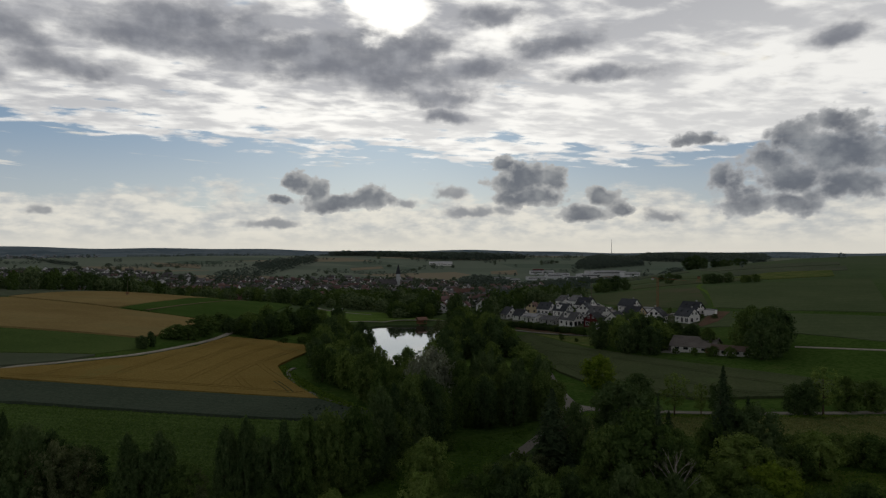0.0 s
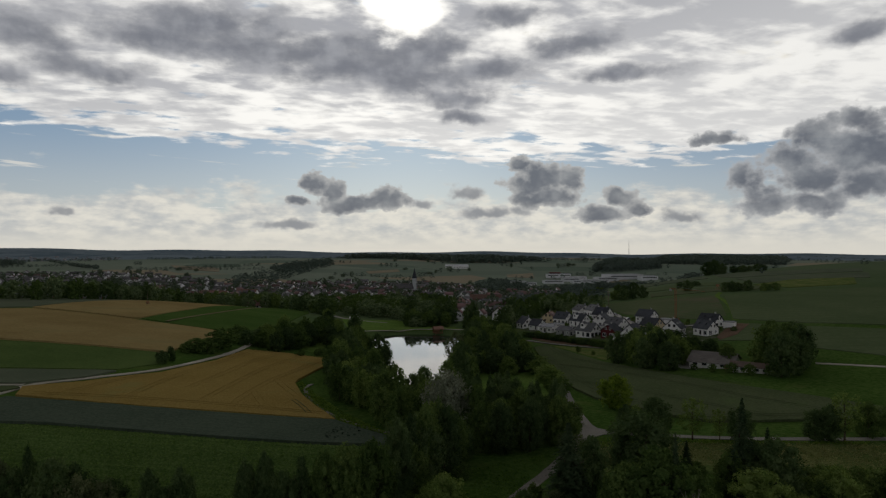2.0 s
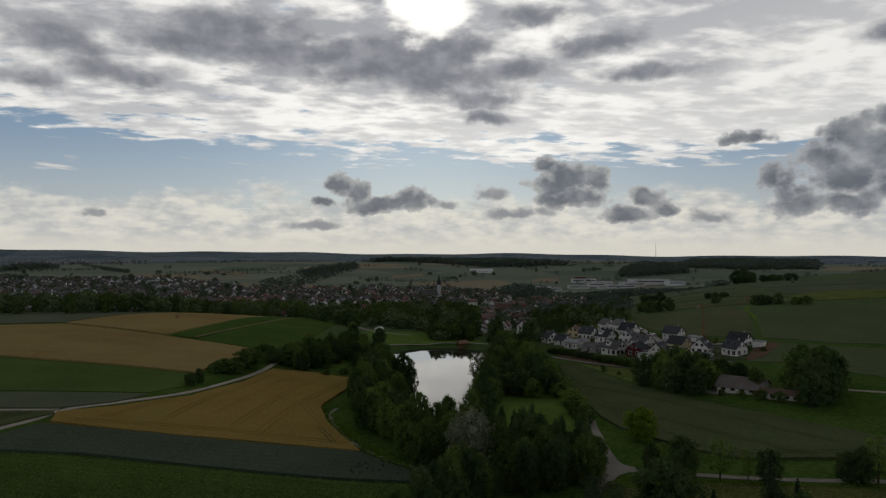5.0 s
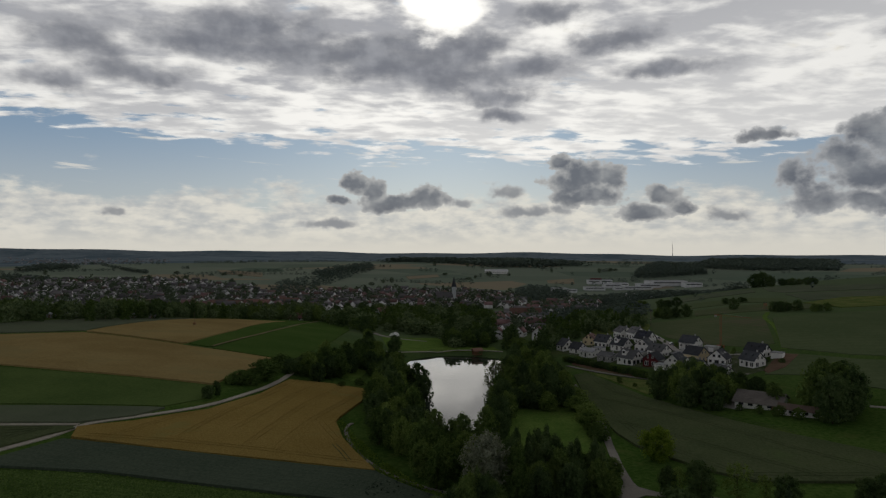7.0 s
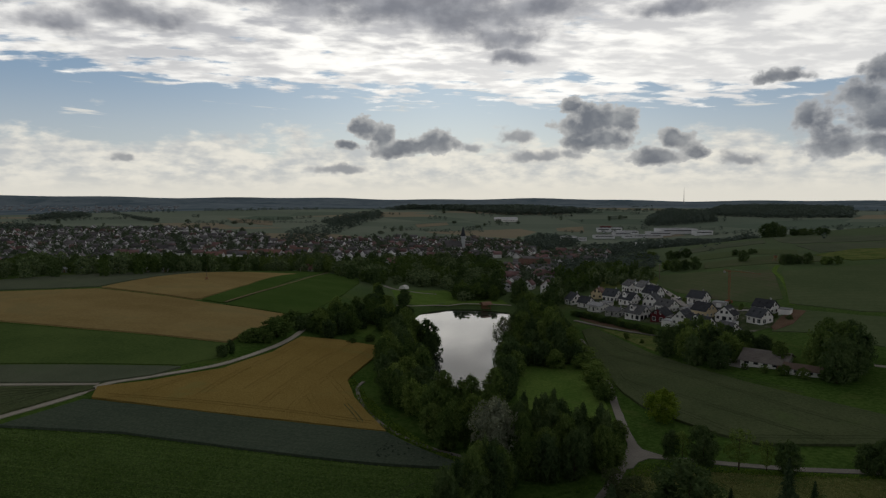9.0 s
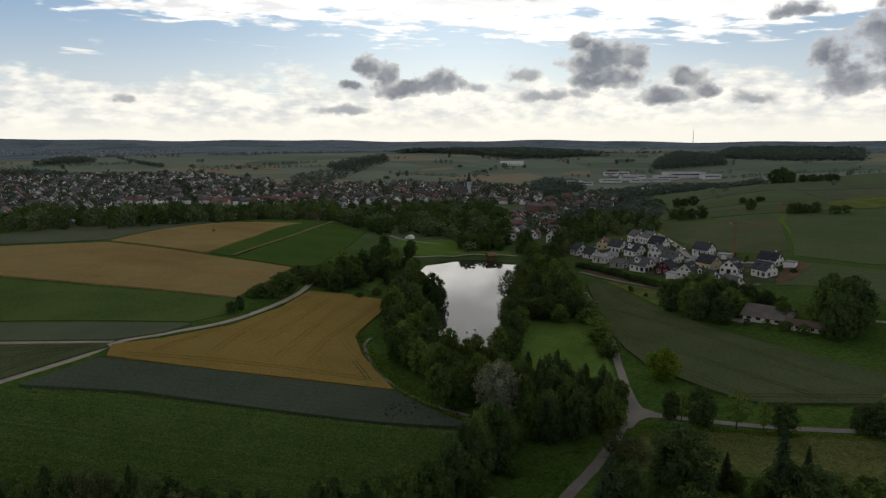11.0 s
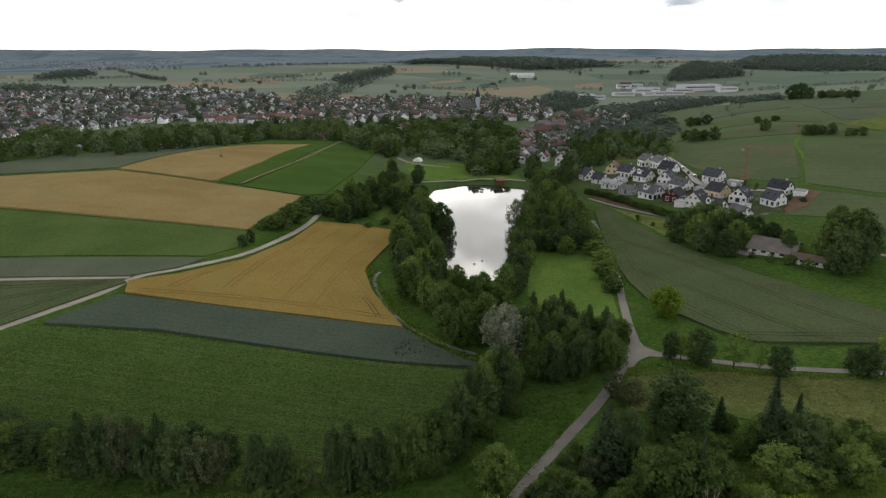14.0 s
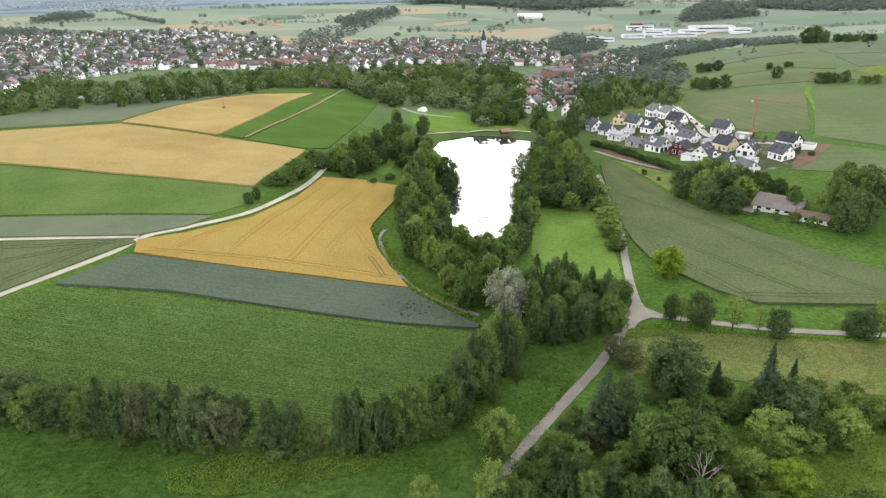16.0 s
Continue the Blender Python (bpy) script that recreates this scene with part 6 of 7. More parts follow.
def gable_roof(bm, w, l, eaves, rise, over=0.5, thick=0.22):
    """Two sloping slabs with overhang, meeting at the ridge."""
    a, b = l / 2 + over, w / 2
    k = rise / b
    e = b + over
    ze, zr = eaves - over * k + 0.04, eaves + rise + 0.04
    prof = [(-e, ze), (0, zr), (e, ze), (e, ze + thick), (0, zr + thick), (-e, ze + thick)]
    ends = [[bm.verts.new((x, y, z)) for y, z in prof] for x in (-a, a)]
    for i in range(6):
        j = (i + 1) % 6
        bm.faces.new((ends[0][i], ends[0][j], ends[1][j], ends[1][i]))
    for q in ends:
        bm.faces.new((q[0], q[1], q[4], q[5]))
        bm.faces.new((q[1], q[2], q[3], q[4]))
    return bm


pane_mesh = from_bm("pane", box(bmesh.new(), 0, -0.02, 0, 0.86, 0.04, 0.86), M["pane"])


def window_frame_mesh(mat):
    bm = bmesh.new()
    for x, z, sx, sz in ((-0.47, 0, 0.07, 1.0), (0.47, 0, 0.07, 1.0), (0, 0, 0.87, 0.07), (0, 0.93, 0.87, 0.07), (0, 0.07, 0.05, 0.86)):
        box(bm, x, -0.04, z, sx, 0.1, sz)
    return from_bm("window", bm, mat)


frames = {k: window_frame_mesh(M[k]) for k in ("frame_white", "frame_dark")}


def window(parent, m, w, h, sash="frame_white"):
    """A framed window with its pane, at the pose m on a wall that faces -y."""
    f = new("window", frames[sash])
    f.parent = parent
    f.matrix_basis = m @ Matrix.Diagonal((w, 1, h, 1))
    p = new("pane", pane_mesh)
    p.parent = f
    p.matrix_basis = Matrix.Translation((0, -0.005, 0.07))
    return f


def facade(parent, m, length, eaves, sash, rng, door=False):
    """Rows of windows over the storeys of one wall."""
    n = max(2, int(length / 2.7))
    floors = 2 if eaves > 4.6 else 1
    for fl in range(floors):
        for i in range(n):
            x = (i + 0.5) / n * length - length / 2 + rng.uniform(-0.2, 0.2)
            if door and fl == 0 and i == n // 2:
                part("door", box(bmesh.new(), 0, 0, 0, 1.05, 0.1, 2.1, bevel=0.02), M["frame_dark"], parent).matrix_basis = m @ Matrix.Translation((x, -0.03, 0.05))
                continue
            wide, tall = (1.9, 2.1) if fl == 0 and rng.random() < 0.4 else (1.15, 1.25)
            window(parent, m @ Matrix.Translation((x, 0, (0.15 if tall > 2 else 0.95) + fl * 2.75)), wide, tall, sash)


def house(x, y, w, l, eaves, pitch, turn, wall, roof, label, extras=(), seed=0, sash="frame_white"):
    """A dwelling with gabled roof, windows, door, chimney and, as named in extras, dormer, solar panels, balcony or porch."""
    rng = random.Random(seed)
    rise = w / 2 * math.tan(radians(pitch))
    h = thing("house", label, "house", "new houses on the slope", pose(x, y, height(x, y), 0, 0, turn))
    part("wall", gable_walls(bmesh.new(), w, l, eaves, rise - 0.06), M[wall], h)
    part("roof", gable_roof(bmesh.new(), w, l, eaves, rise), M[roof], h)
    facade(h, pose(0, -w / 2, 0), l, eaves, sash, rng, True)
    facade(h, pose(0, w / 2, 0, 0, 0, 180), l, eaves, sash, rng)
    for s in (1, -1):
        m = pose(s * l / 2, 0, 0, 0, 0, 90 * s)
        facade(h, m, w, eaves, sash, rng)
        for dx in (-1.2, 1.2):
            window(h, m @ Matrix.Translation((dx, 0, eaves + 0.45)), 1.1, 1.3, sash)
    part("chimney", box(bmesh.new(), l * 0.22, w * 0.12, eaves + rise * 0.6, 0.6, 0.6, rise * 0.4 + 1.0, bevel=0.03), M["grey_wall"], h)
    bm = bmesh.new()
    for s in (-1, 1):
        rod(bm, (-l / 2 - 0.45, s * (w / 2 + 0.55), eaves - 0.5 * rise / (w / 2) + 0.05), (l / 2 + 0.45, s * (w / 2 + 0.55), eaves - 0.5 * rise / (w / 2) + 0.05), 0.08)
    part("gutter", bm, M["steel"], h)
    k = rise / (w / 2)
    if "dormer" in extras:
        d = part("dormer", gable_walls(bmesh.new(), 2.6, 2.4, 1.3 + 1.2, 0.9), M[wall], h)
        d.matrix_basis = pose(-l * 0.12, -w * 0.27, eaves + rise * 0.25, 0, 0, 90)
        part("dormer_roof", gable_roof(bmesh.new(), 2.6, 2.4, 2.5, 0.95, 0.25, 0.15), M[roof], d)
        window(d, pose(-1.2, 0, 1.1, 0, 0, -90), 1.3, 1.2, sash)
    if "solar" in extras:
        for i in range(5):
            for j in range(2):
                p = part("solar_panel", box(bmesh.new(), 0, 0, 0, 1.0, 1.55, 0.05), M["solar"], h)
                yy = -w / 2 + 1.4 + j * 1.45
                p.matrix_basis = Matrix.Translation((-2.6 + i * 1.06, yy, eaves + (w / 2 + yy) * k + 0.36)) @ Matrix.Rotation(math.atan(k), 4, "X")
    if "skylight" in extras:
        for i in (-1, 1):
            p = part("skylight", box(bmesh.new(), 0, 0, 0, 0.8, 1.2, 0.1, bevel=0.02), M["pane"], h)
            yy = -w * 0.24
            p.matrix_basis = Matrix.Translation((i * 1.9, yy, eaves + (w / 2 + yy) * k + 0.27)) @ Matrix.Rotation(math.atan(k), 4, "X")
    if "balcony" in extras:
        b = part("balcony", box(bmesh.new(), 0, -0.8, 2.55, l * 0.5, 1.6, 0.2), M["grey_wall"], h)
        b.matrix_basis = pose(0, -w / 2, 0)
        bm = bmesh.new()
        for i in range(9):
            rod(bm, (-l * 0.25 + i * l * 0.0625, -1.55, 2.7), (-l * 0.25 + i * l * 0.0625, -1.55, 3.65), 0.025, n=4)
        rod(bm, (-l * 0.25, -1.55, 3.68), (l * 0.25, -1.55, 3.68), 0.04, n=4)
        part("railing", bm, M["frame_dark"], b)
        for sx in (-1, 1):
            part("post", rod(bmesh.new(), (sx * l * 0.23, -1.45, -1.0), (sx * l * 0.23, -1.45, 2.6), 0.09), M["grey_wall"], b)
    return h


def flat_block(x, y, sx, sy, h, turn, wall, label, name="garage", group="garages and annexes", door=True):
    """A flat-roofed garage or annex: walls, roof slab with parapet, door."""
    g = thing(name, label, name.replace("_", " "), group, pose(x, y, height(x, y), 0, 0, turn))
    part("wall", box(bmesh.new(), 0, 0, -1.2, sx, sy, h + 1.2), M[wall], g)
    bm = box(bmesh.new(), 0, 0, h, sx + 0.3, sy + 0.3, 0.16)
    for a, b, c, d in ((0, sy / 2 + 0.08, sx + 0.3, 0.12), (0, -sy / 2 - 0.08, sx + 0.3, 0.12), (sx / 2 + 0.08, 0, 0.12, sy), (-sx / 2 - 0.08, 0, 0.12, sy)):
        box(bm, a, b, h + 0.16, c, d, 0.14)
    part("roof", bm, M["flat_roof"], g)
    if door:
        d = part("garage_door", box(bmesh.new(), 0, 0, 0, min(2.6, sx * 0.8), 0.08, 2.1, bevel=0.02), M["frame_white"], g)
        d.matrix_basis = pose(0, -sy / 2 - 0.02, 0.02)
    else:
        for i in (-1, 1):
            window(g, pose(i * sx * 0.25, -sy / 2, 0.9), 1.4, 1.2, "frame_dark")
    return g


# x, y, width, ridge length, eaves, pitch, turn, wall, roof, label, extras
WS = "white rendered house with a dark slate-grey roof"
NEW_HOUSES = [
    (41.6, 401, 9.0, 10, 4.2, 38, -52, "white_wall", "slate", WS + " at the settlement's end", ("balcony",)),
    (47.6, 388, 8.0, 10, 3.4, 35, -40, "white_wall", "slate", "low white house with a dark grey roof beside a garden hedge", ()),
    (52.5, 373, 9.0, 12, 4.8, 12, -32, "white_wall", "flat_roof", "white house with a shallow pale grey roof", ("balcony",)),
    (57.9, 409, 8.5, 9, 5.4, 32, 60, "cream_wall", "red_tile", "cream-yellow house with a pale red tiled roof", ("skylight",)),
    (64.1, 396, 9.0, 11, 5.2, 35, -30, "white_wall", "slate", WS, ("skylight",)),
    (71.5, 380, 9.0, 12, 4.6, 36, -38, "white_wall", "slate", "white house with a dark slate-grey roof and dormer", ("dormer",)),
    (80.0, 419, 10, 11, 6.0, 28, -55, "white_wall", "grey_tile", "tall white house with a grey roof at the slope's top", ("skylight",)),
    (86.0, 408, 10, 11, 6.0, 28, -55, "white_wall", "grey_tile", "tall white house with a grey tiled roof beside its twin", ("skylight",)),
    (86.5, 387, 9.0, 12, 5.2, 38, -35, "white_wall", "slate", "white house with dark solar-covered roof", ("solar",)),
    (81.5, 366, 9.0, 11, 5.4, 35, 58, "white_wall", "slate", WS + " and tall gable", ("skylight",)),
    (85.5, 350, 9.0, 12, 5.0, 30, -38, "white_wall", "grey_tile", "white house with a mid-grey tiled roof", ("skylight",)),
    (60.1, 356, 9.0, 12, 3.2, 16, -35, "grey_wall", "grey_tile", "low grey house with a shallow grey roof", ()),
    (69.0, 343, 9.5, 13, 4.8, 34, -38, "white_wall", "grey_tile", "broad white house with a light grey roof", ("dormer",)),
    (78.5, 332, 8.5, 11, 5.0, 32, 52, "red_wall", "slate", "dark red house with a slate-grey roof", ("balcony",)),
    (86.0, 319, 9.0, 12, 5.0, 38, 54, "white_wall", "slate", WS + " above a stone terrace", ("skylight",)),
    (91.0, 306, 9.0, 12, 4.2, 35, -40, "white_wall", "slate", WS + " and broad dormer", ("dormer",)),
    (104.5, 359, 9, 11.5, 5.0, 33, -34, "white_wall", "slate", "white house with a large slate-grey roof and terrace", ("balcony",)),
    (98.5, 329, 9.5, 11, 5.6, 32, -40, "cream_wall", "slate", "tall cream-white house with a slate roof", ()),
    (106.0, 318, 9.0, 11, 4.8, 36, 55, "white_wall", "slate", WS + " and white gable windows", ("skylight",)),
    (98.0, 292, 8.5, 10, 4.6, 30, -50, "white_wall", "grey_tile", "white house with a light grey roof among trees", ("balcony",)),
    (117.5, 308, 8.2, 10.5, 4.8, 36, -48, "white_wall", "slate", WS + " and wide glazed gable", ("skylight",)),
    (126.0, 324, 8.6, 11.5, 5.0, 33, -36, "white_wall", "slate", WS + " behind a flat-roofed annex", ("skylight",)),
]
for i, (x, y, w, l, e, p, t, wall, roof, label, extras) in enumerate(NEW_HOUSES):
    house(x, y, w * 0.92, l * 0.78, max(2.7, e * 0.66), p + 6, t - 14 if t < 0 else t, wall, roof, label, extras, i, "frame_dark" if i % 3 == 0 else "frame_white")
for x, y, sx, sy, h, t, wall, label in (
        (58.5, 381, 6, 6, 2.7, -35, "white_wall", "white flat-roofed garage between two houses"),
        (76.0, 355, 6, 6, 2.7, -38, "white_wall", "white flat-roofed double garage"),
        (79.5, 320.5, 5, 6, 2.6, -38, "white_wall", "white flat-roofed garage beside a red house"),
        (111.5, 345, 7, 5, 2.5, -36, "grey_wall", "long grey flat-roofed garage below the field"),
        (133.0, 318, 5, 5, 2.6, -36, "white_wall", "white flat-roofed annex at the settlement's edge"),
        (99.0, 345, 6, 5, 2.6, -36, "grey_wall", "grey flat-roofed garage by the crane"),
        (103.0, 304, 5, 6, 2.6, -42, "white_wall", "white flat-roofed garage near the trees"),
        (93.0, 340, 5, 6, 2.6, -40, "grey_wall", "grey flat-roofed carport building")):
    flat_block(x, y, sx, sy, h, t, wall, label)

field("meadow_slope", SLOPE_MEADOW, 0.12, M["hay"], "yellowish meadow between the grain and the hedge")
field("meadow_terrace", TERRACE_MEADOW, 0.12, M["hay"], "yellowish grass slope above the first houses")
field("bank_soil", BANK_SOIL, 0.1, M["soil"], "strip of bare brown earth under the hedge")
for x, y, h, w in SLOPE_BUSHES:
    plant("u", x, y, h, w, "bushes in the slope meadow", False, "alone in the meadow below the houses")
# paved ways and garden ground of the settlement
field("settlement_ground", [(38, 392), (58, 352), (78, 318), (96, 286), (110, 293), (134, 306), (136, 322), (124, 334), (104, 368), (95, 400), (88, 425), (76, 424), (50, 412)], 0.06,
      material("garden_ground", (0.045, 0.075, 0.026), (0.13, 0.14, 0.09), 5, 0.6, 0.95, 0.4, patch=((0.28, 0.26, 0.235), 5, 0.58, 0.8)), "gardens, terraces and gravel between the new houses")
road("street_settlement", [(50, 380), (62, 365), (72, 352), (80, 341), (90, 326), (96, 312), (101, 300)], 4.0, M["paving"], "pale paved street between the new houses", 0.14)
road("street_settlement_upper", [(95.6, 437), (96.4, 407), (97, 380), (96.4, 357), (104, 340), (118, 332), (132, 325)], 4.0, M["paving"], "pale paved upper street of the settlement", 0.14)
rng = random.Random(12)
HEDGE = [(37.9, 366.0), (50.7, 344.2), (61.6, 321.6), (73.4, 300.8)]
hedge_line = resample(HEDGE, 1.6)
for x, y in hedge_line:
    plant(rng.choice("dud"), x + rng.uniform(-1, 1), y + rng.uniform(-1.2, 1.2), rng.uniform(2.4, 4.4), rng.uniform(4.0, 6.5), "garden bushes of the new houses", False, "in the hedge below the houses")
for k in range(150):
    x, y = rng.uniform(48, 134), rng.uniform(300, 415)
    if inside_poly(x, y, [(45, 392), (96, 292), (134, 308), (134, 322), (104, 366), (94, 402), (80, 424)]):
        plant(rng.choice("duu"), x, y, rng.uniform(1.2, 3.2), rng.uniform(2.0, 4.2), "garden bushes of the new houses", False, "in a garden of the new houses")


def car(x, y, turn, group="parked cars"):
    c = thing("car", "parked car on the settlement's paving", "car", group, pose(x, y, height(x, y) + 0.16, 0, 0, turn))
    bm = box(bmesh.new(), 0, 0, 0.3, 4.3, 1.75, 0.6, bevel=0.15)
    part("body", bm, M["car_paint"], c)
    bm = box(bmesh.new(), -0.2, 0, 0.85, 2.5, 1.55, 0.58, bevel=0.28)
    part("cabin", bm, M["pane"], c)
    for sx in (-1.35, 1.35):
        for sy in (-0.8, 0.8):
            part("wheel", rod(bmesh.new(), (sx, sy - 0.1, 0.32), (sx, sy + 0.1, 0.32), 0.32, n=12), M["rubber"], c)


for x, y, t in ((60, 369, 128), (75, 349, 130), (84, 336.5, 128), (92, 320, 120), (97.5, 372, 95), (98.5, 300, 40), (108, 337, -30), (127, 329, -25), (96, 395, 92), (53, 378, 125)):
    car(x, y, t)

# ---- old barn and stable ----
barn = thing("barn", "long low white barn with a weathered grey fibre roof", "barn", "", pose(97.5, 247.0, height(97.5, 245), 0, 0, -33))
part("wall", gable_walls(bmesh.new(), 15, 15, 1.9, 2.7), M["white_wall"], barn)
part("roof", gable_roof(bmesh.new(), 15, 15, 1.9, 2.75, 0.9, 0.18), M["fibre_roof"], barn)
for i in range(4):
    window(barn, pose(-5.4 + i * 3.2, -7.5, 0.6), 1.6, 0.8, "frame_dark")
part("door", box(bmesh.new(), 5.9, -7.52, 0, 2.2, 0.1, 1.6), M["timber"], barn)
stable = thing("stable", "low white stable with a rusty brown roof", "stable", "", pose(104.5, 231.5, height(104, 231), 0, 0, -33))
part("wall", gable_walls(bmesh.new(), 6.5, 13, 2.0, 1.1), M["white_wall"], stable)
part("roof", gable_roof(bmesh.new(), 6.5, 13, 2.0, 1.15, 0.6, 0.16), M["brown_tile"], stable)
for i in range(5):
    window(stable, pose(-5 + i * 2.4, -3.25, 0.7), 1.1, 0.9, "frame_dark")
field("barn_yard", [(80, 250), (88, 240), (95, 250), (88, 262)], 0.06, M["paving"], "worn pale yard beside the barn")
for x, y, h, w, k in ((97, 231, 4, 6, "u"), (101, 226, 4, 6, "u"), (92, 235, 3, 4, "u"), (107, 224, 4, 5, "u"), (112, 222, 5, 6, "u"), (87, 240, 2.5, 3.5, "u")):
    plant(k, x, y, h, w, "bushes before the barn", False, "in front of the barn wall")

# ---- hut on the pond's dam ----
hut = thing("shelter", "small timber shelter with pale red tiled roof on the dam", "shelter", "", pose(-13.2, 396, WATER_Z + 1.1, 0, 0, 25))
part("deck", box(bmesh.new(), 0, 0, -0.2, 5, 5, 0.2), M["timber"], hut)
part("roof", gable_roof(bmesh.new(), 5.0, 5.6, 2.5, 1.3, 0.5, 0.16), M["pale_tile"], hut)
for sx in (-2.3, 2.3):
    for sy in (-2.2, 2.2):
        part("post", box(bmesh.new(), sx, sy, -2.2, 0.2, 0.2, 4.8), M["timber"], hut)
part("wall", box(bmesh.new(), 0, 2.2, 0, 4.4, 0.12, 2.5), M["timber"], hut)
part("railing", box(bmesh.new(), 0, -2.2, 0.85, 4.4, 0.1, 0.12), M["timber"], hut)

# ---- white party tent on the park lawn ----
tent = thing("tent", "white canvas tent standing on the park lawn", "tent", "", pose(-75.8, 461, height(-75.8, 461), 0, 0, -15) @ Matrix.Diagonal((0.7, 0.7, 0.75, 1)))
bm = bmesh.new()
seg = [(4.2 * math.cos(a), 3.6 * math.sin(a)) for a in np.linspace(0, math.pi, 13)]
rows_ = [[bm.verts.new((x, y, max(z, 0) - 0.05)) for x, z in seg] for y in (-4, 0, 4)]
for a, b in zip(rows_, rows_[1:]):
    for i in range(12):
        bm.faces.new((a[i], a[i + 1], b[i + 1], b[i]))
part("canopy", bm, M["canvas"], tent)
for y in (-4, 4):
    bm = bmesh.new()
    bm.faces.new([bm.verts.new((x, y, max(z, 0) - 0.05)) for x, z in seg])
    part("end_wall", bm, M["canvas"], tent)
road("yard_park", [(-92, 468), (-84, 455), (-70, 448), (-50, 446)], 3.0, M["asphalt"], "grey gravel way beside the tent", 0.12)


# ---- crane, masts and poles ----
def lattice(bm, a, b, half, bays, r=0.06):
    a, b = Vector(a), Vector(b)
    ax = (b - a).normalized()
    side = ax.cross(Vector((0, 0, 1)) if abs(ax.z) < 0.9 else Vector((1, 0, 0))).normalized()
    up = ax.cross(side)
    corners = [side * sx * half + up * sy * half for sx, sy in ((-1, -1), (1, -1), (1, 1), (-1, 1))]
    for c in corners:
        rod(bm, a + c, b + c, r, n=4)
    for k in range(bays):
        p, q = a.lerp(b, k / bays), a.lerp(b, (k + 1) / bays)
        for i in range(4):
            rod(bm, p + corners[i], q + corners[(i + 1) % 4], r * 0.6, n=4)
            rod(bm, q + corners[i], q + corners[(i + 1) % 4], r * 0.6, n=4)
    return bm


cz = height(118, 352)
crane = thing("crane", "slender orange lattice tower crane beside the new houses", "crane", "", pose(118, 352, cz, 0, 0, -8))
part("mast", lattice(bmesh.new(), (0, 0, 0), (0, 0, 17), 0.4, 12, 0.045), M["crane_orange"], crane)
part("jib", lattice(bmesh.new(), (0, 0, 17), (15, 0, 15.8), 0.16, 14, 0.022), M["crane_orange"], crane, "thin orange jib")
part("counter_jib", lattice(bmesh.new(), (0, 0, 17), (-3, 0, 17.2), 0.35, 3, 0.06), M["crane_orange"], crane)
part("ballast", box(bmesh.new(), 0, 0, -0.1, 3.2, 3.2, 1.2, bevel=0.05), M["crane_orange"], crane)
part("counterweight", box(bmesh.new(), -2.6, 0, 16.0, 1.0, 0.9, 1.0, bevel=0.05), M["steel"], crane)
part("tie", rod(bmesh.new(), (0, 0, 18.4), (12, 0, 16.3), 0.04, n=4), M["steel"], crane)

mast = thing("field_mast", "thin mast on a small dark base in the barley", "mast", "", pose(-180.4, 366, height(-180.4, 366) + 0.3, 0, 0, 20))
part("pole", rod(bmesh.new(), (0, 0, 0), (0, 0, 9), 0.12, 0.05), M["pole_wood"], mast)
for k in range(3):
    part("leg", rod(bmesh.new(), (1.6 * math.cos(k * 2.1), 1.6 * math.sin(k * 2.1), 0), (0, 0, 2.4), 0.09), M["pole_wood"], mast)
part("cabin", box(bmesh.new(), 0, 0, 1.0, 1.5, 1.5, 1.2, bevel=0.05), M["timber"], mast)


def pole(x, y, h, label):
    p = thing("utility_pole", label, "pole", "", pose(x, y, height(x, y), 0, 0, 30))
    part("shaft", rod(bmesh.new(), (0, 0, -0.3), (0, 0, h), 0.2, 0.13, 8), M["pole_wood"], p)
    part("crossarm", box(bmesh.new(), 0, 0, h - 0.9, 2.0, 0.12, 0.14), M["pole_wood"], p)
    for sx in (-0.85, 0, 0.85):
        part("insulator", rod(bmesh.new(), (sx, 0, h - 0.76), (sx, 0, h - 0.5), 0.06), M["frame_white"], p)


pole(105.5, 455, 11, "grey wooden utility pole above the new houses")
seat = thing("hunting_seat", "dark timber hunting seat on legs beside the hill track", "hunting seat", "", pose(200, 500, height(200, 500), 0, 0, 15))
part("cabin", box(bmesh.new(), 0, 0, 3.0, 1.8, 1.8, 1.9, bevel=0.04), M["timber"], seat)
part("roof", box(bmesh.new(), 0, 0, 4.9, 2.3, 2.3, 0.15), M["slate"], seat)
for sx in (-0.8, 0.8):
    for sy in (-0.8, 0.8):
        part("leg", rod(bmesh.new(), (sx * 1.5, sy * 1.5, -0.2), (sx, sy, 3.05), 0.1), M["timber"], seat)
tower = thing("radio_mast", "tall thin radio mast on the far skyline", "mast", "", pose(1103, 4180, height(1103, 4180), 0, 0, 0))
part("shaft", rod(bmesh.new(), (0, 0, -2), (0, 0, 95), 2.2, 1.0, 8), M["steel"], tower)
part("antenna", rod(bmesh.new(), (0, 0, 95), (0, 0, 118), 0.8, 0.3, 6), M["steel"], tower)


for x, y in ((-17.5, 243), (-14.5, 247)):
    f = thing("buoy", "small white float on the pond's water", "buoy", "floats on the pond", pose(x, y, WATER_Z, 0, 0, 0))
    part("float", rod(bmesh.new(), (0, 0, -0.2), (0, 0, 0.25), 0.6, 0.45, 12), M["canvas"], f)
    part("stem", rod(bmesh.new(), (0, 0, 0.2), (0, 0, 0.8), 0.06), M["steel"], f)
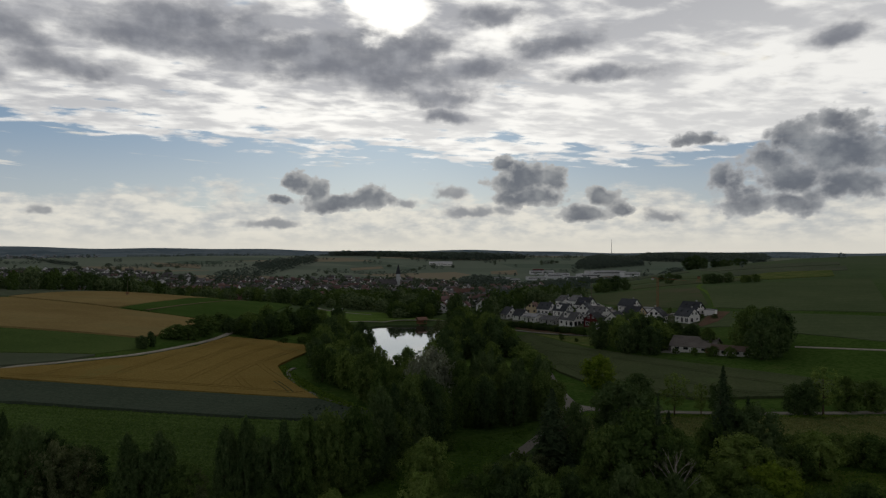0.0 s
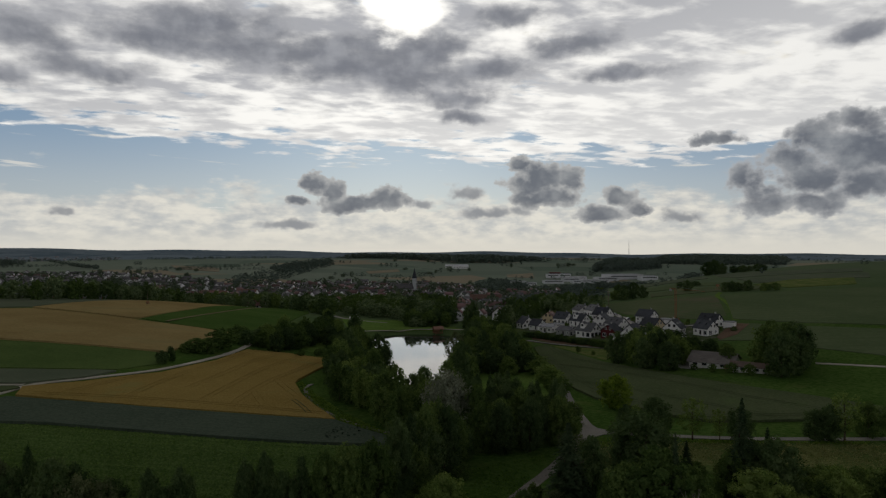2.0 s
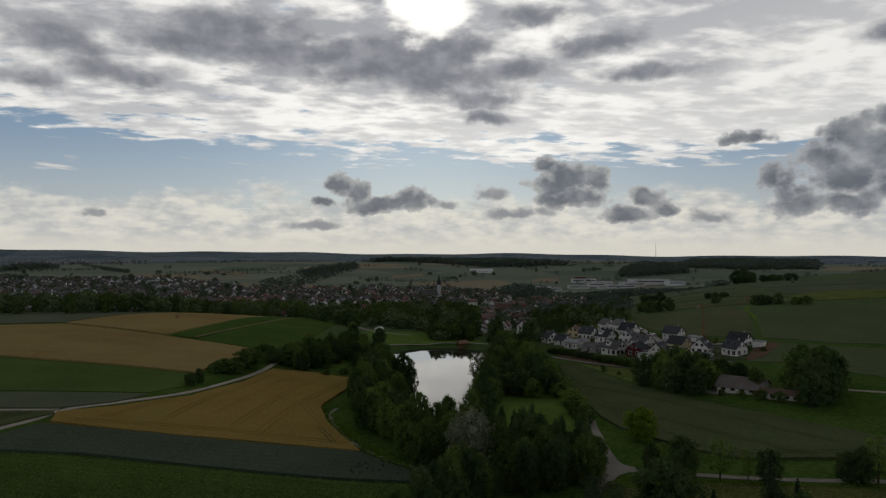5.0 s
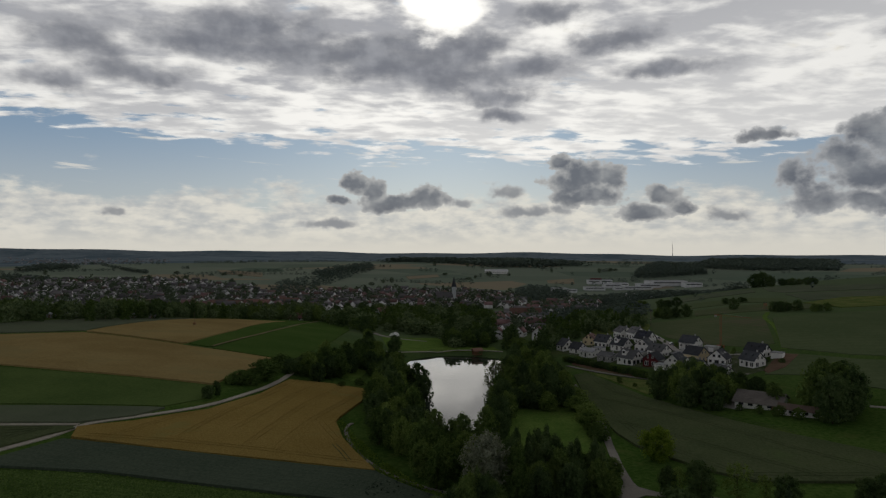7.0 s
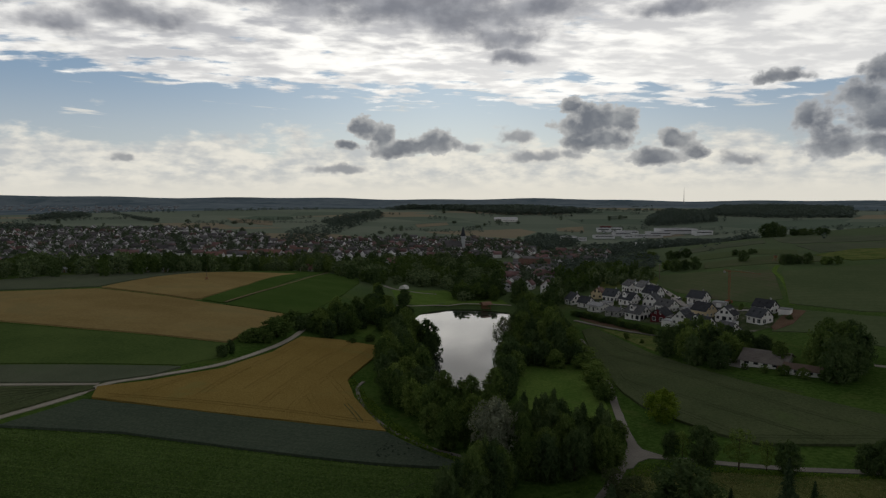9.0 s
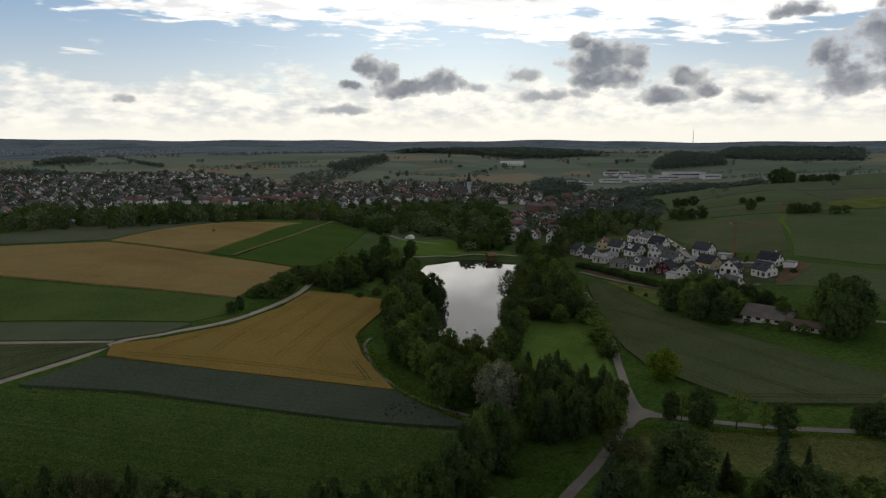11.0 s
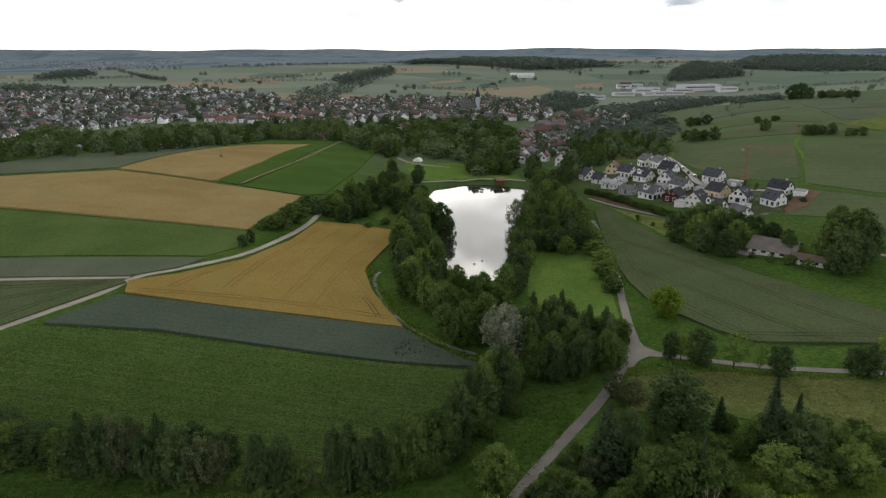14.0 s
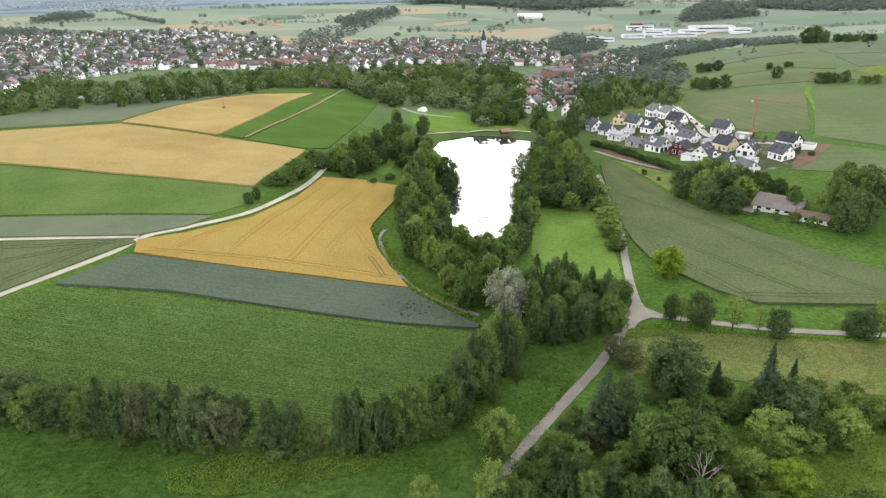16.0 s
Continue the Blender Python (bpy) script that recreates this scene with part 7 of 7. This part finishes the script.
for x, y, l, turn in ((-262, 372, 6, 10), (-272, 368, 5, -15), (-232, 388, 5, 30), (-222, 394, 4, 12), (-246, 381, 4, 50)):
    s = thing("garden_shed", "small grey garden shed under the belt trees", "shed", "sheds by the tree belt", pose(x, y, height(x, y), 0, 0, turn))
    part("wall", gable_walls(bmesh.new(), 3.4, l, 2.2, 0.8), M["grey_wall"], s)
    part("roof", gable_roof(bmesh.new(), 3.4, l, 2.2, 0.85, 0.3, 0.12), M["flat_roof"], s)
    part("door", box(bmesh.new(), 0, -1.72, 0, 0.9, 0.06, 1.9), M["timber"], s)

# ---- the town ----
M["town_wall"] = material("town_wall", (0.7, 0.7, 0.71), (0.85, 0.85, 0.86), 30, 4, 0.9, 0, 0.5, 0.1, 0.4)
# walls of the far settlement, haze put into the colour; plain grey on the tower
M["far_wall"] = material("far_wall", (0.36, 0.38, 0.4), (0.48, 0.5, 0.52), 30, 4, 0.9, 0, 0.0, 0.1, 0.4)
M["town_roof"] = material("town_roof", (0.1, 0.098, 0.105), (0.185, 0.175, 0.18), 40, 3, 0.85, 0, 0.8, 0.1, 0.6)
M["town_roof_red"] = material("town_roof_red", (0.145, 0.085, 0.082), (0.21, 0.135, 0.13), 40, 3, 0.85, 0, 0.7, 0.1, 0.6)


def simple_house(w, l, eaves, rise):
    """Walls and roof of a town house as two meshes' arrays (verts, tris)."""
    out = []
    for bm in (gable_walls(bmesh.new(), w, l, eaves, rise - 0.1), gable_roof(bmesh.new(), w, l, eaves, rise, 0.5, 0.25)):
        bmesh.ops.triangulate(bm, faces=bm.faces)
        bmesh.ops.recalc_face_normals(bm, faces=bm.faces)
        bm.verts.index_update()
        out.append((np.array([v.co[:] for v in bm.verts]), np.array([[v.index for v in f.verts] for f in bm.faces])))
        bm.free()
    return out


SHAPES = [simple_house(7.5, 9.5, 4.7, 3.2), simple_house(8, 10.5, 5.0, 3.5), simple_house(7.5, 8.5, 3.8, 3.6), simple_house(8.5, 13.5, 5.6, 3.8), simple_house(7, 8, 5.0, 2.2)]
town_meshes = {}
for k, (wl, rf) in enumerate(SHAPES):
    for red in (0, 1):
        town_meshes[k, red] = (fast_mesh("wall", *wl, [M["town_wall"]]), fast_mesh("roof", *rf, [M["town_roof_red" if red else "town_roof"]]))
SIZES = [(7.5, 9.5, 4.7), (8, 10.5, 5.0), (7.5, 8.5, 3.8), (8.5, 13.5, 5.6), (7, 8, 5.0)]
town_window = from_bm("window", box(bmesh.new(), 0, 0, 0, 1.2, 0.1, 1.35), M["pane"])
chimney_mesh = from_bm("chimney", box(bmesh.new(), 2.0, 0.7, 5.0, 0.6, 0.6, 2.6), M["grey_wall"])


def town(poly, gap, red_share, street, rng, jitter=0.2):
    """House spots: x, y, turn, shape, red roof."""
    out = []
    for x, y in scatter(poly, gap, rng):
        turn = street + rng.choice((0, 90)) + rng.gauss(0, jitter * 40)
        out.append((x, y, turn, rng.randrange(len(SHAPES)), int(rng.random() < red_share)))
    return out


rng = random.Random(77)
spots = town(TOWN_WEST, 18.0, 0.14, 20, rng) + town(TOWN_CENTRE, 17.5, 0.45, 5, rng, 0.5) + town(TOWN_EAST, 16.5, 0.4, -15, rng)
spots.sort(key=lambda q: q[1])
for x, y, turn, k, red in spots[:290]:
    label = ("old town house with a red-brown tiled roof" if red else "pale town house with a brown-grey roof") + " among garden trees"
    h = thing("town_house", label, "house", "houses of the town", pose(x, y, height(x, y), 0, 0, turn))
    for nm, me in zip(("wall", "roof"), town_meshes[k, red]):
        new(nm, me).parent = h
    new("chimney", chimney_mesh).parent = h
    if y < 735:  # windows of the nearer houses
        hw, hl, ev = SIZES[k]
        for side in (-1, 1):
            for level in (0.9, 3.2)[:2 if ev > 4.6 else 1]:
                for i in (-1, 0, 1):
                    o = new("window", town_window)
                    o.parent = h
                    o.matrix_basis = pose(i * hl * 0.3, side * (hw / 2 + 0.02), level)
            for i in (-1, 1):
                o = new("window", town_window)
                o.parent = h
                o.matrix_basis = pose(side * (hl / 2 + 0.02), i * hw * 0.22, ev - 1.6, 0, 0, 90)
pieces, index = [], []
for x, y, turn, k, red in spots[290:]:
    c, s, z = math.cos(radians(turn)), math.sin(radians(turn)), height(x, y)
    for j, (v, t) in enumerate(SHAPES[k]):
        pieces.append((np.stack([v[:, 0] * c - v[:, 1] * s + x, v[:, 0] * s + v[:, 1] * c + y, v[:, 2] + z], 1), t))
        index += [0 if j == 0 else 1 + red] * len(t)
v, t = join(pieces)
tagged(new("town_houses", fast_mesh("town_houses", v, t, [M["town_wall"], M["town_roof"], M["town_roof_red"]], index)),
       "crowded pale houses with brown and red roofs filling the valley", "town", kind="stuff")

# garden trees between the houses
tree_spots = []
for poly, gap in ((TOWN_WEST, 9.5), (TOWN_CENTRE, 8.2), (TOWN_EAST, 7.5)):
    for x, y in scatter(poly, gap, rng):
        h = rng.uniform(5, 9.5) * (1.5 if rng.random() < 0.13 else 1.0)
        tree_spots.append((x + rng.uniform(-5, 5), y + rng.uniform(-5, 5), h, h * rng.uniform(0.7, 1.1)))
mass("town_trees", tree_spots, "dark garden trees scattered between the town's houses", M["far_leaf_hazed"], TINY_SET + FAR_SET[:1])

# larger roofs told apart in the town
for x, y, w, l, e, r, turn, roof, label in (
        (-313, 809, 16, 40, 5, 5, -15, "red_tile", "large farm hall with a red tiled roof behind the tree belt"),
        (-350, 792, 15, 48, 5, 4.5, -10, "red_tile", "long hall with a red tiled roof behind the tree belt"),
        (-283, 846, 14, 30, 5, 5, -15, "red_tile", "red-roofed hall at the town's edge"),
        (-192.7, 606, 10, 17, 3, 4, -5, "red_tile", "dark red-roofed barn at the end of the maize"),
        (-132, 713, 11, 18, 5, 5, 70, "red_tile", "red-roofed house among the park trees"),
        (-1.5, 590, 11, 24, 6, 5, 75, "red_tile", "long red-roofed house beside the village street"),
        (26.5, 640, 14, 30, 6, 5, 0, "red_tile", "broad red-roofed hall beside the village street"),
        (33, 600, 12, 26, 5, 3, 20, "grey_tile", "pale hall with a light grey roof beside the street"),
        (-372, 778, 12, 22, 4, 4, 0, "red_tile", "red-roofed farm building at the belt"),
        (197, 984, 10, 14, 6, 4, 25, "sheet_metal", "white house with a pale roof alone on the slope"),
        (225, 975, 6, 12, 2.5, 1.5, 15, "sheet_metal", "low pale shed beside the white house"),
        (2.9, 1506, 16, 36, 5, 4, 10, "sheet_metal", "white farm hall with a pale roof on the far hill"),
        (-20, 1520, 12, 24, 4, 3, -10, "sheet_metal", "small pale farm hall on the far hill"),
        (-470, 838, 11, 22, 6, 4.5, 10, "town_roof", "long pale apartment house in the town")):
    hall = thing("hall", label, "building", "larger buildings of the town", pose(x, y, height(x, y), 0, 0, turn))
    part("wall", gable_walls(bmesh.new(), w, l, e, r - 0.1), M["white_wall"], hall)
    part("roof", gable_roof(bmesh.new(), w, l, e, r, 0.7, 0.3), M[roof], hall)
    n = int(l / 4)
    for i in range(n):
        window(hall, pose(-l / 2 + (i + 0.5) * l / n, -w / 2, 1.2), 1.8, 1.6, "frame_dark")

church = thing("church", "pale church with a steep roof and a slim grey-spired tower", "church", "", pose(-80, 936, height(-80, 936), 0, 0, 10))
part("wall", gable_walls(bmesh.new(), 12, 24, 8, 6.9), M["town_wall"], church)
part("roof", gable_roof(bmesh.new(), 12, 24, 8, 7, 0.6, 0.3), M["town_roof"], church)
part("tower", box(bmesh.new(), 14.5, 0, -1, 5.5, 5.5, 24), M["far_wall"], church)
bm = bmesh.new()
bmesh.ops.create_cone(bm, segments=8, radius1=3.9, radius2=0.1, depth=15, cap_ends=True, matrix=Matrix.Translation((14.5, 0, 30.5)))
part("spire", bm, M["slate"], church)
for i in range(5):
    window(church, pose(-9 + i * 4.4, -6, 2.5), 1.6, 4.5, "frame_dark")

# works on the far side of the valley
for x, y, sx, sy, h, turn in ((339, 1338, 75, 40, 9, 8), (380, 1300, 34, 22, 8, 8), (298, 1308, 45, 26, 7, 8), (268, 1276, 60, 16, 6, 8), (198, 1363, 26, 18, 8, 0), (224, 1366, 24, 18, 8, 0),
                               (226, 1306, 34, 22, 7, 5), (185, 1265, 40, 16, 6, 5), (246, 1326, 30, 18, 7, 5), (240, 1272, 36, 14, 5, 8), (110, 1199, 30, 18, 9, 10), (132, 1212, 26, 12, 6, 10)):
    g = thing("factory_hall", "pale flat-roofed works hall at the foot of the hill", "factory", "works halls", pose(x, y, height(x, y), 0, 0, turn))
    part("wall", box(bmesh.new(), 0, 0, -3, sx, sy, h + 3), M["sheet_metal"], g)
    bm = box(bmesh.new(), 0, 0, h, sx + 1, sy + 1, 0.5)
    for i in range(3):
        box(bm, -sx * 0.3 + i * sx * 0.3, 0, h + 0.5, sx * 0.1, sy * 0.6, 0.7)
    part("roof", bm, M["flat_roof"], g)
    part("window_band", box(bmesh.new(), 0, -sy / 2 - 0.1, h * 0.55, sx * 0.85, 0.3, h * 0.2), M["pane"], g)
part_hall = thing("factory_hall", "red works hall beside the pale ones", "factory", "works halls", pose(205, 1376, height(205, 1376), 0, 0, 0))
part("wall", box(bmesh.new(), 0, 0, -2, 22, 14, 12), M["red_wall"], part_hall)
part("roof", box(bmesh.new(), 0, 0, 10, 23, 15, 0.5), M["red_tile"], part_hall)
road("street_village", [(12.2, 470), (9.9, 534), (11.8, 602), (22.4, 706), (39.6, 827), (59.7, 931)], 9.0, M["paving"], "pale village street between red-roofed houses", 0.15)

# the settlement far off in the next valley
pieces, index = [], []
far_rng = random.Random(8)
for x, y in scatter(FAR_SETTLEMENT, 34, far_rng):
    k, turn, z = far_rng.randrange(5), far_rng.uniform(0, 180), height(x, y)
    c, s = math.cos(radians(turn)), math.sin(radians(turn))
    for j, (v, t) in enumerate(SHAPES[k]):
        pieces.append((np.stack([v[:, 0] * c - v[:, 1] * s + x, v[:, 0] * s + v[:, 1] * c + y, v[:, 2] * 0.85 + z], 1), t))
        index += [j] * len(t)
v, t = join(pieces)
tagged(new("far_town_houses", fast_mesh("far_town_houses", v, t, [M["far_wall"], M["town_roof"]], index)), "tiny pale houses of a town in the next valley", "town", kind="stuff")

# ---- woods and hedges on the far hills ----
far_spots = []
for poly, gap, hs, wide in ((FOREST_HILL, 18, (10, 16), 1.7), (FOREST_EAST, 17, (9, 15), 1.6), (COPSE_EAST, 12, (10, 16), 1.5), (WOOD_WORKS, 12, (7, 12), 1.4),
                            (WOOD_WORKS_WEST, 11, (9, 14), 1.4), (STREAM_WOOD, 16, (6, 12), 0.95), (STREAM_WOOD_FAR, 13, (8, 13), 1.4), (HEDGE_HILL, 13, (5, 9), 1.2),
                            (WOOD_HILLSIDE, 12, (4, 9), 1.1), (HEDGE_WEST, 11, (7, 13), 1.2), (HEDGE_WEST_FAR, 13, (8, 13), 1.3), (HEDGE_MID, 9, (6, 9), 1.4)):
    far_spots += grove(poly, gap, hs, wide)
mass("far_woods", far_spots, "dark woods and hedges on the hills behind the town", M["hill_leaf_hazed"], TINY_SET)
mass("lone_trees", [(x, y, 9 + 3 * math.sin(x), 11 + 3 * math.sin(y)) for x, y in LONE_TREES], "single round trees on the far hillside", M["far_leaf_hazed"], FAR_SET)
# straggling trees and bushes over the slopes
loose = []
lr = random.Random(21)
for k in range(70):
    x, y = lr.uniform(-1300, 1300), lr.uniform(1250, 2300)
    h = lr.uniform(5, 11)
    for j in range(lr.randrange(1, 5)):
        loose.append((x + lr.uniform(-25, 25), y + lr.uniform(-6, 6), h, h * 1.1))
for k in range(60):
    x, y = lr.uniform(110, 420), lr.uniform(640, 1050)
    h = lr.uniform(3, 7)
    loose.append((x, y, h, h * 1.2))
# hedgerows along the slopes
for k in range(60):
    x, y, a = lr.uniform(-1500, 1500), lr.uniform(1230, 2700), lr.gauss(0.1, 0.35)
    for j in range(lr.randrange(8, 32)):
        h = lr.uniform(3.5, 8)
        loose.append((x + j * 9 * math.cos(a) + lr.uniform(-3, 3), y + j * 9 * math.sin(a) + lr.uniform(-3, 3), h, h * 1.3))
mass("loose_trees", loose, "scattered trees and bushes on the open slopes", M["hill_leaf_hazed"], TINY_SET)
